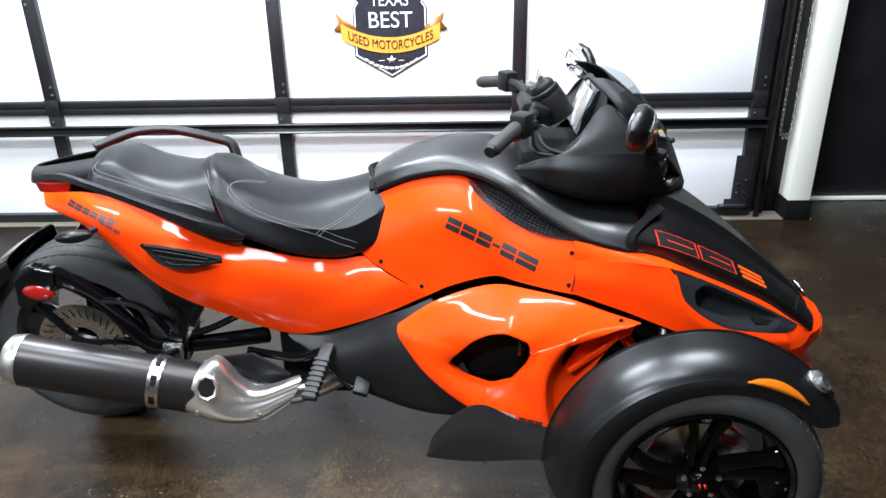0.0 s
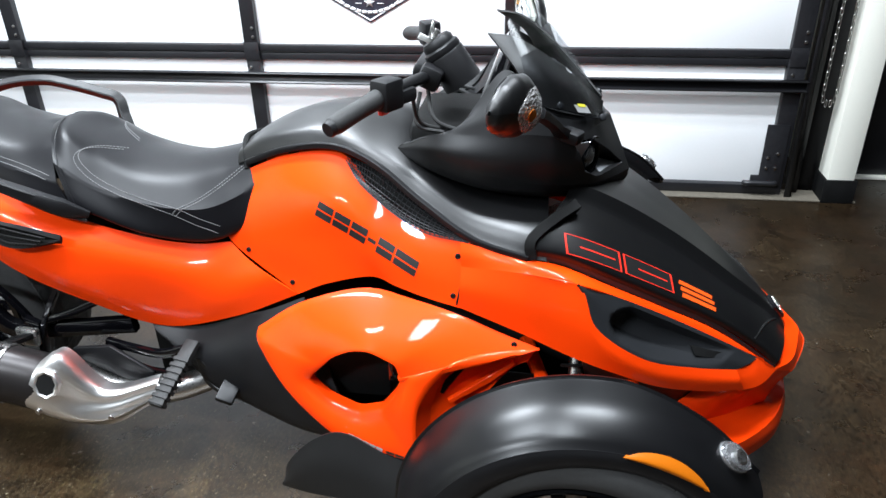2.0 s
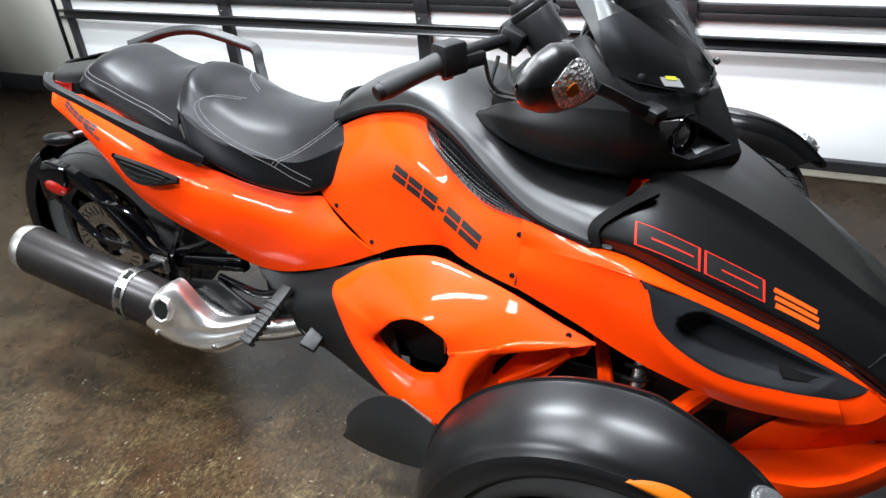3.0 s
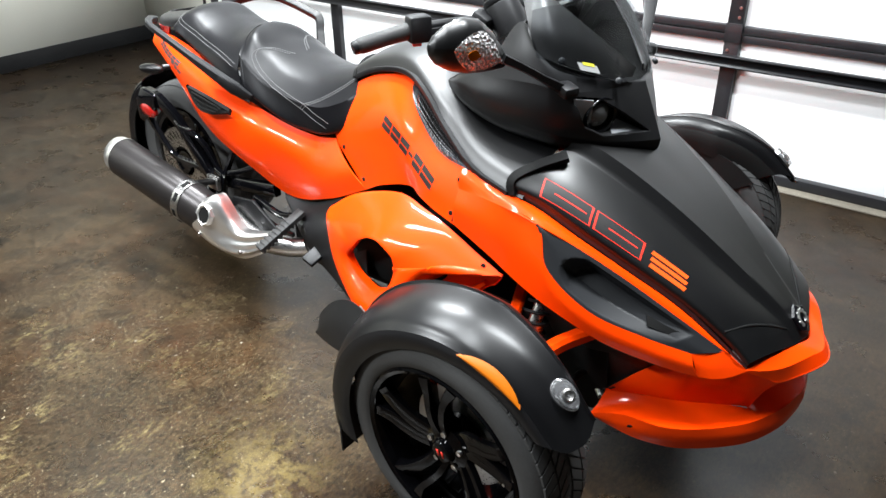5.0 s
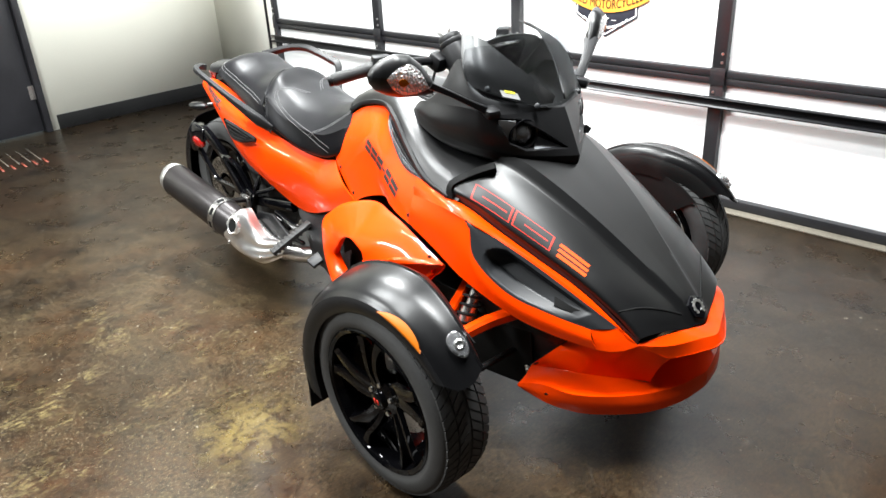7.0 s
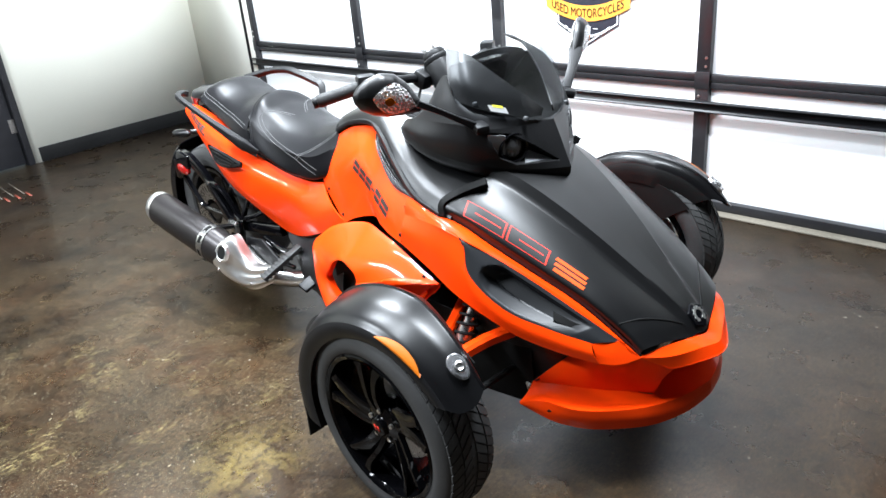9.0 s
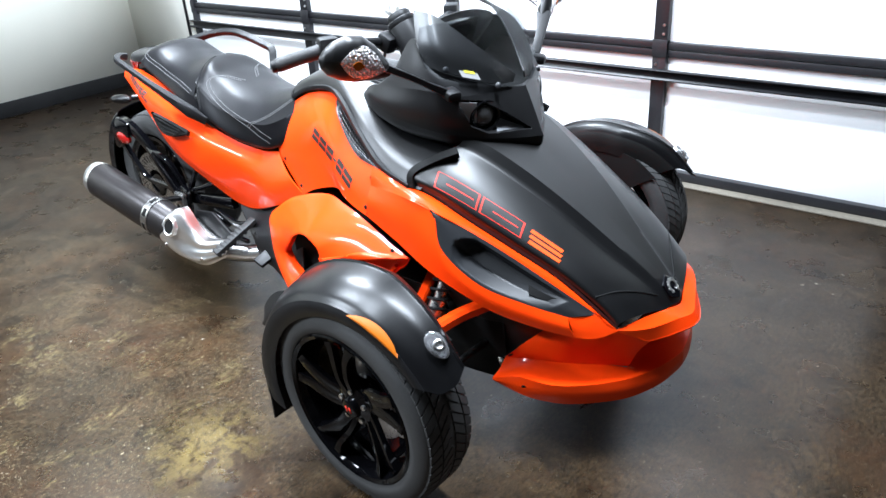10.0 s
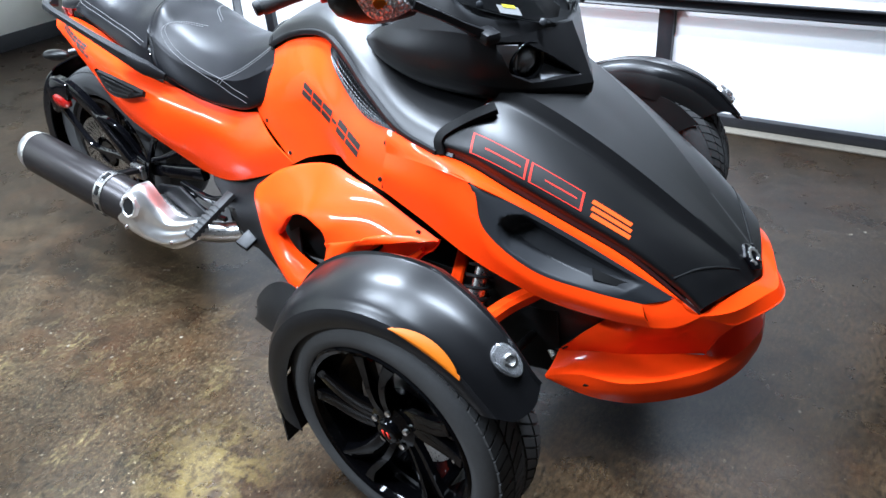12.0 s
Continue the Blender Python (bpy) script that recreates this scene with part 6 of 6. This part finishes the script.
# grab rails and tail
RAIL_W, RAIL_H = [0.030, 0.030, 0.028, 0.028, 0.027, 0.026, 0.026, 0.026, 0.028], [0.050, 0.036, 0.026, 0.024, 0.022, 0.022, 0.022, 0.022, 0.028]
part("grab_rail", bar([(0.510, 0.190, 0.690), (0.472, 0.216, 0.735), (0.448, 0.240, 0.788), (0.428, 0.258, 0.832), (0.380, 0.258, 0.850), (0.290, 0.253, 0.874), (0.215, 0.248, 0.886), (0.120, 0.225, 0.880), (0.030, 0.150, 0.854)], RAIL_W, RAIL_H, 70), TEXTURED, bike, "black grab rail beside the passenger seat")
part("grab_rail", bar([(0.575, -0.200, 0.690), (0.521, -0.218, 0.714), (0.440, -0.230, 0.752), (0.350, -0.246, 0.798), (0.262, -0.260, 0.844), (0.200, -0.266, 0.872), (0.160, -0.252, 0.880), (0.100, -0.205, 0.874), (0.030, -0.150, 0.854)], [0.010, 0.024, 0.028, 0.024, 0.022, 0.021, 0.021, 0.022, 0.026], [0.014, 0.040, 0.030, 0.021, 0.018, 0.018, 0.018, 0.019, 0.026], 70), TEXTURED, bike, "black grab rail beside the passenger seat")
pair("rail_base", shell(patch([[(0.558, -0.191, 0.692), (0.491, -0.192, 0.719), (0.430, -0.190, 0.740), (0.385, -0.184, 0.752)], [(0.570, -0.208, 0.675), (0.493, -0.217, 0.696), (0.430, -0.212, 0.720), (0.385, -0.196, 0.738)], [(0.555, -0.197, 0.665), (0.493, -0.196, 0.682), (0.430, -0.190, 0.706), (0.385, -0.180, 0.726)]], 26, 8), R_OUT, 0.004), TEXTURED, bike, "black plastic rail base under the seat")
tail = patch(half([(0.149, -0.130, 0.843), (0.093, -0.128, 0.833), (0.019, -0.115, 0.823), (-0.060, -0.075, 0.815), (-0.095, 0.0, 0.812)], [(0.146, -0.118, 0.870), (0.088, -0.112, 0.860), (0.016, -0.100, 0.850), (-0.055, -0.065, 0.842), (-0.088, 0.0, 0.838)], [(0.150, -0.05, 0.885), (0.086, -0.05, 0.875), (0.022, -0.045, 0.864), (-0.045, -0.03, 0.852), (-0.078, 0.0, 0.848)]), 40, 12)
part("tail_cover", shell(tail, (0, 0, 1), 0.004), TEXTURED, bike, "black tail cover")
part("tail_core", box((0.40, 0.15, 0.09), pose(0.22, 0, 0.775, 0, 8, 0), 0.03), MATT, bike)
part("tail_lamp", shell(patch(half([(0.080, -0.127, 0.832), (0.020, -0.119, 0.826), (-0.050, -0.080, 0.820), (-0.080, 0.0, 0.816)], [(0.068, -0.128, 0.802), (0.020, -0.117, 0.796), (-0.044, -0.078, 0.792), (-0.072, 0.0, 0.790)]), 30, 6), (-1, 0, 0), 0.006), RED, bike, "red tail lamp")
pair("rear_signal_stem", tube([(0.185, -0.167, 0.722), (0.155, -0.230, 0.724)], 0.010, 2, 10), SATIN, bike)
rs = ball((0.128, -0.258, 0.722), 0.048, 0.022, 0.018, Matrix.Rotation(radians(18), 4, "Z"))
pair("rear_signal", rs, FENDERBLACK, bike, "small dark rear turn signal")

# rear wheel
rat = Matrix.Translation((RX, 0, RZ)) @ AXLE
rw = part("rear_wheel", lathe([(0.185, -0.10), (0.200, -0.10), (0.200, 0.10), (0.185, 0.10), (0.176, 0.06), (0.174, -0.06)], rat, 64, True), GLOSS, bike, "glossy black rear wheel")
part("tyre", lathe([(r + 0.004 if r < 0.22 else r + 0.028, h * 1.34) for r, h in TYRE], rat, 96, True), RUBBER, rw, "wide black rear tyre")
tr = tread(0.3005, 0.098, 60, ((-0.98, -0.55, 2.2), (-0.48, -0.06, 2.2), (0.06, 0.48, -2.2), (0.55, 0.98, -2.2)))
tr.transform(rat)
part("tread", tr, RUBBER, rw)
for k in range(5):
    a = 2 * math.pi * k / 5
    part("spoke", bar([rat @ Vector((0.03 * math.cos(a), 0.03 * math.sin(a), 0.03)), rat @ Vector((0.18 * math.cos(a + 0.1), 0.18 * math.sin(a + 0.1), 0.05))], 0.05, 0.03, 4, smooth=False), GLOSS, rw)
part("hub", lathe([(0, -0.11), (0.04, -0.11), (0.05, 0), (0.04, 0.12), (0, 0.12)], rat, 24), GLOSS, rw)
part("brake_disc", lathe([(0.06, 0.118), (0.135, 0.118), (0.135, 0.124), (0.06, 0.124)], rat, 56, True), STEEL, rw, "steel rear brake disc")
for k in range(30):
    a = 2 * math.pi * k / 30
    part("slot", box((0.030, 0.004, 0.001), rat @ pose(0.108 * math.cos(a), 0.108 * math.sin(a), 0.1247, 0, 0, math.degrees(a) + 25)), MATT, rw)
# swing arm and hugger
arm = pair("swing_arm", bar([(-0.060, -0.180, 0.576), (0.010, -0.180, 0.563), (0.112, -0.180, 0.496), (0.192, -0.180, 0.396), (0.250, -0.180, 0.330), (0.360, -0.178, 0.332), (0.600, -0.170, 0.360)], 0.028, [0.060, 0.050, 0.042, 0.048, 0.050, 0.042, 0.045], 80), GLOSS, bike, "glossy black swing arm")
NODE = [(-0.118, 0.478), (-0.112, 0.560), (-0.068, 0.606), (0.012, 0.588), (0.000, 0.535), (-0.052, 0.490), (-0.092, 0.470)]
for s, a_ in zip((-1, 1), arm):
    part("guard_plate", plate(NODE, 0.024, pose(0, s * 0.180, 0, 90), 0.006), GLOSS, a_)
    lower = bar([(-0.100, s * 0.182, 0.505), (-0.051, s * 0.182, 0.446), (0.007, s * 0.182, 0.380), (0.060, s * 0.182, 0.352), (0.178, s * 0.182, 0.346), (0.250, s * 0.182, 0.330)], 0.020, [0.024, 0.020, 0.018, 0.018, 0.020, 0.026], 50)
    part("lower_bar", lower, GLOSS, a_)
    part("brace", bar([(0.130, s * 0.192, 0.492), (0.190, s * 0.194, 0.486), (0.255, s * 0.194, 0.458), (0.305, s * 0.190, 0.385), (0.318, s * 0.188, 0.345)], 0.016, 0.017, 30), GLOSS, a_)


def hug(r, y, a0, a1):
    return [(RX + r * math.cos(a), y, RZ + r * math.sin(a)) for a in np.linspace(radians(a0), radians(a1), 9)]


hg = patch([hug(0.288, -0.145, 122, 195), hug(0.335, -0.140, 118, 200), hug(0.349, -0.08, 115, 202), hug(0.353, 0.0, 114, 203), hug(0.349, 0.08, 115, 202), hug(0.335, 0.14, 118, 200), hug(0.288, 0.145, 122, 195)], 40, 24)
part("rear_fender", shell(hg, (0, 0, 1), 0.004), GLOSS, bike, "glossy black rear fender")
rr_m = Matrix.Translation((-0.050, -0.199, 0.522)) @ AXLE @ Matrix.Rotation(radians(-8), 4, "Z")
ro = lathe([(0.046, -0.010), (0.046, 0.002), (0.040, 0.007), (0.020, 0.010), (0, 0.011)], Matrix(), 28)
for v in ro.verts:
    v.co.y *= 0.56
ro.transform(rr_m)
pair("rear_reflector", ro, RED, bike, "red oval side reflector")

# exhaust
E0, E1 = (-0.085, -0.335, 0.385), (0.440, -0.330, 0.275)
em_ = look(E0, E1) @ Matrix.Rotation(math.pi, 4, "X")
EL = (Vector(E1) - Vector(E0)).length


def oval(profile, k=1.14, seg=48, closed=False):
    bm = lathe(profile, Matrix(), seg, closed)
    for v in bm.verts:
        v.co.y *= k
    bm.transform(em_)
    return bm


can = part("exhaust", oval([(0.060, 0.030), (0.0665, 0.034), (0.0665, EL - 0.03), (0.058, EL), (0, EL)]), CARBON, bike, "dark exhaust silencer")
part("end_cap", oval([(0.034, 0.03), (0.036, -0.004), (0.048, -0.012), (0.060, -0.002), (0.0672, 0.030), (0.0672, 0.036), (0.050, 0.036)]), ALU, can, "brushed metal end cap")
part("clamp", oval([(0.0668, EL * 0.735), (0.0695, EL * 0.735), (0.0695, EL * 0.735 + 0.034), (0.0668, EL * 0.735 + 0.034)], closed=True), STEEL, can, "steel clamp band")
for k in range(8):
    a = 2 * math.pi * k / 8 + 0.2
    part("clamp_slot", box((0.004, 0.030, 0.016), em_ @ pose(0.0688 * math.cos(a), 0.0688 * 1.14 * math.sin(a), EL * 0.735 + 0.017, 0, 0, math.degrees(a)), 0.001), MATT, can)
HOLE_AT = (0.470, -0.381, 0.314)
hs = patch([[(0.398, -0.345, 0.205), (0.46, -0.355, 0.182), (0.53, -0.350, 0.168), (0.60, -0.335, 0.170), (0.676, -0.305, 0.208)],
            [(0.404, -0.392, 0.250), (0.465, -0.388, 0.222), (0.53, -0.374, 0.200), (0.60, -0.352, 0.200), (0.690, -0.312, 0.232)],
            [(0.425, -0.388, 0.310), (0.475, -0.378, 0.285), (0.53, -0.360, 0.242), (0.60, -0.342, 0.232), (0.703, -0.308, 0.258)],
            [(0.440, -0.352, 0.350), (0.492, -0.352, 0.366), (0.548, -0.342, 0.288), (0.60, -0.332, 0.262), (0.713, -0.298, 0.286)],
            [(0.446, -0.300, 0.352), (0.495, -0.300, 0.366), (0.552, -0.296, 0.284), (0.60, -0.290, 0.258), (0.705, -0.270, 0.280)]], 40, 26)
for j_ in range(26):
    # pressed ridges along the arm
    k_ = np.clip((hs[j_, :, 0] - 0.52) / 0.06, 0, 1)
    hs[j_, :, 1] -= 0.0022 * k_ * math.cos(j_ * 1.15)
hsh = part("heat_shield", shell(hs, R_OUT, 0.004), CASTALU, bike, "bright cast aluminium exhaust heat shield")
hole = look(HOLE_AT, (HOLE_AT[0] + 0.10, HOLE_AT[1] - 0.8, HOLE_AT[2] + 0.30)) @ Matrix.Rotation(math.pi, 4, "X")
ho = lathe([(0.024, -0.012), (0.024, 0.005), (0.028, 0.007), (0.032, 0.003), (0.032, -0.012)], Matrix(), 8, True)
hi = lathe([(0.0, -0.006), (0.025, -0.006), (0.025, 0.004), (0.0, 0.0035)], Matrix(), 8)
for q in (ho, hi):
    for v in q.verts:
        v.co.y *= 1.2
    q.transform(hole)
part("opening_rim", ho, CASTALU, hsh)
# black plug: the dark inside the opening is painted, nothing is cut
part("shield_hole", hi, MATT, hsh, "dark angular opening")
for p in ((0.435, -0.392, 0.236), (0.60, -0.358, 0.204)):
    part("screw", lathe([(0.007, 0), (0.007, 0.005), (0, 0.006)], look(p, (p[0] - 0.02, p[1] - 0.2, p[2])) @ Matrix.Rotation(math.pi, 4, "X"), 10), STEEL, hsh)
guard = [(0.438, 0.285), (0.470, 0.335), (0.572, 0.348), (0.676, 0.275), (0.672, 0.225), (0.604, 0.212), (0.520, 0.245)]
part("heel_guard", plate([(x, z) for x, z in guard], 0.012, pose(0, -0.248, 0, 90), 0.004), TEXTURED, bike, "dark grey heel guard above the exhaust shield")
part("header_pipe", tube([(0.465, -0.285, 0.262), (0.582, -0.269, 0.215), (0.713, -0.226, 0.201), (0.872, -0.139, 0.230)], [0.05, 0.038, 0.034, 0.034], 30, 16), STEEL, bike, "exhaust pipe")
part("hanger", box((0.058, 0.018, 0.050), pose(0.326, -0.226, 0.338, 0, 4, 0), 0.004), ALU, bike, "bright exhaust hanger")

# passenger peg bracket, rider peg, brake pedal
br = part("peg_bracket", bar([(0.345, -0.215, 0.255), (0.352, -0.205, 0.320), (0.375, -0.196, 0.390), (0.421, -0.186, 0.472)], 0.016, [0.030, 0.026, 0.020, 0.018], 14), GLOSS, bike, "black forked passenger peg bracket")
part("brace", bar([(0.372, -0.198, 0.375), (0.440, -0.190, 0.396), (0.515, -0.182, 0.430)], 0.014, 0.018, 10), GLOSS, br)
part("brace", bar([(0.312, -0.200, 0.372), (0.352, -0.204, 0.360)], 0.018, 0.024, 4, smooth=False), GLOSS, br)
part("peg", bar([(0.345, -0.212, 0.345), (0.300, -0.300, 0.352)], 0.026, 0.018, 4, smooth=False), SATIN, br)
PEG = [np.array(p) for p in ((0.782, -0.270, 0.344), (0.752, -0.392, 0.282))]
RIBS = [bar([tuple(PEG[0] + (PEG[1] - PEG[0]) * f), tuple(PEG[0] + (PEG[1] - PEG[0]) * (f + 0.06))], 0.044, 0.026, 2, smooth=False) for f in np.linspace(0.08, 0.92, 8)]
pegs = pair("rider_peg", bar([(0.790, -0.235, 0.362), (0.782, -0.270, 0.344), (0.752, -0.392, 0.282)], 0.036, 0.018, 8), GRIP, bike, "ribbed rider foot peg")
for rb in RIBS:
    part("rib", rb, GRIP, pegs[0])
pg = part("peg_mount", bar([(0.548, -0.225, 0.338), (0.62, -0.235, 0.330), (0.70, -0.240, 0.322), (0.79, -0.240, 0.350)], 0.016, 0.022, 20), GLOSS, bike, "black peg mount")
part("mount_loop", bar([(0.548, -0.225, 0.338), (0.60, -0.240, 0.298), (0.66, -0.244, 0.272), (0.74, -0.240, 0.262)], 0.014, 0.014, 16), GLOSS, pg)
bp = part("brake_pedal", bar([(0.80, -0.245, 0.320), (0.82, -0.255, 0.255), (0.87, -0.265, 0.228), (0.93, -0.272, 0.226), (0.985, -0.268, 0.222)], 0.012, 0.012, 24), SATIN, bike, "black brake pedal")
part("link", bar([(0.985, -0.268, 0.222), (0.91, -0.268, 0.270), (0.84, -0.256, 0.286), (0.81, -0.250, 0.312)], 0.012, 0.012, 20), SATIN, bp)
part("pedal_pad", box((0.045, 0.06, 0.018), pose(0.888, -0.292, 0.256, 20, 20, 0), 0.004), TEXTURED, bp, "worn black pedal pad")

# screws on the side panels
def screw_on(tree, x, z, parent, side=-1):
    p = lay(tree, [(x, 0, z)], (0, 1, 0), 0)[0]
    bm = lathe([(0.0062, -0.001), (0.0062, 0.002), (0.004, 0.0035), (0.0025, 0.002), (0, 0.002)], look(p, (p.x, p.y - 1, p.z + 0.2)) @ Matrix.Rotation(math.pi, 4, "X"), 12)
    part("screw", bm, MATT, parent)


for x, z in ((0.951, 0.603), (1.068, 0.546), (1.464, 0.601), (1.472, 0.682)):
    screw_on(tank_tree, x, z, sides[0])
screw_on(intake_tree, 1.598, 0.521, intakes[0])
pair("panel_seam", tube(lay(tank_tree, [(1.490, 0, 0.711), (1.488, 0, 0.677), (1.481, 0, 0.629), (1.472, 0, 0.583)], (0, 1, 0), 0.0), 0.0022, 20, 6), MATT, bike)

# marks on the panels: plain shapes
def glyph_quads(o, dx, dz, w, h, kind):
    """Bars of one block of a mark, in its own frame: o its lower corner, dx along, dz up."""
    o, dx, dz = (np.array(v, float) for v in (o, dx, dz))

    def q(a, b, c, d):
        return tuple(tuple(o + dx * x * w + dz * z * h) for x, z in ((a, c), (b, c), (b, d), (a, d)))
    out = {"slab": [q(0, 1, 0, 0.44), q(0, 1, 0.54, 1)], "dash": [q(0, 1, 0.38, 0.62)]}[kind]
    return out


def mark(tree, start, end, height, blocks, mat, parent, name="mark", label="", way=(0, 1, -0.1), mirrored=True, slant=0.0, up=(0, 0, 1)):
    a, b = np.array(start, float), np.array(end, float)
    L = np.linalg.norm(b - a)
    dx = (b - a) / L
    dz = np.array(up, float) - dx * np.dot(up, dx)
    dz /= np.linalg.norm(dz)
    dz = dz + dx * slant
    quads = []
    x = 0.0
    total = sum(w for w, _ in blocks) + 0.12 * (len(blocks) - 1)
    for w, kind in blocks:
        quads += glyph_quads(a + dx * x / total * L, dx, dz, w / total * L, height, kind)
        x += w + 0.12
    for q in quads:
        pair(name, decal(tree, [q], way), mat, parent, label)


mark(tank_tree, (1.136, -0.207, 0.718), (1.376, -0.297, 0.625), 0.036, [(1, "slab"), (1, "slab"), (1, "slab"), (0.5, "dash"), (1, "slab"), (1.4, "slab")], BLACKINK, bike, label="black bar of the side mark")
mark(rear_tree, (0.082, -0.182, 0.785), (0.218, -0.219, 0.734), 0.017, [(1, "slab")] * 6, BLACKINK, bike, slant=0.2)
mark(rear_tree, (0.179, -0.182, 0.740), (0.234, -0.222, 0.710), 0.009, [(1, "slab")] * 3, BLACKINK, bike)
mark(intake_tree, (1.239, -0.472, 0.288), (1.319, -0.489, 0.270), 0.013, [(1, "slab")] * 5, SILVERINK, bike, way=(0, 1, 0.1))
mark(intake_tree, (1.328, -0.470, 0.269), (1.389, -0.487, 0.260), 0.013, [(1, "slab")] * 3, BLACKINK, bike, way=(0, 1, 0.1))


def frame_quads(a, b, c, d, t):
    """A thin outline of a four-cornered shape."""
    P = [np.array(p, float) for p in (a, b, c, d)]
    m_ = sum(P) / 4
    Q = [p + (m_ - p) / np.linalg.norm(m_ - p) * t for p in P]
    return [(P[i], P[(i + 1) % 4], Q[(i + 1) % 4], Q[i]) for i in range(4)]


h0, h1 = np.array((1.699, -0.299, 0.680)), np.array((2.032, -0.227, 0.514))
hx = (h1 - h0) / np.linalg.norm(h1 - h0)
hu = np.array((0.18, 0.62, 0.42))
hu = hu - hx * np.dot(hu, hx)
hu /= np.linalg.norm(hu)
HL = np.linalg.norm(h1 - h0)
reds, oranges = [], []
for f0, f1 in ((0.0, 0.36), (0.38, 0.71)):
    a, b = h0 + hx * HL * f0, h0 + hx * HL * f1
    s_ = hx * 0.014
    part("hood_mark", decal(hood_tree, [(a, b, b + hu * 0.044 - s_, a + hu * 0.044 - s_)], (0.1, 0.5, -1), 0.0009), BLACKINK, hood_ob, "black field of the hood mark")
    reds += frame_quads(a, b, b + hu * 0.044 - s_, a + hu * 0.044 - s_, 0.005)
    reds.append((a + hx * 0.03 + hu * 0.020, b - hx * 0.02 + hu * 0.020, b - hx * 0.022 + hu * 0.023, a + hx * 0.028 + hu * 0.023))
a, b = h0 + hx * HL * 0.73, h1
for g0, g1, s0, s1 in ((0.0, 0.26, 0.12, 1.0), (0.38, 0.62, 0.06, 0.95), (0.74, 1.0, 0.0, 0.88)):
    oranges.append((a + (b - a) * s0 + hu * 0.040 * g0, a + (b - a) * s1 + hu * 0.040 * g0, a + (b - a) * s1 + hu * 0.040 * g1, a + (b - a) * s0 + hu * 0.040 * g1))
for q in reds:
    part("hood_mark", decal(hood_tree, [q], (0.1, 0.5, -1), 0.0015), REDINK, hood_ob, "thin red bar of the hood mark")
for q in oranges:
    part("hood_mark", decal(hood_tree, [q], (0.1, 0.5, -1), 0.0015), ORANGEINK, hood_ob, "orange bar of the hood mark")
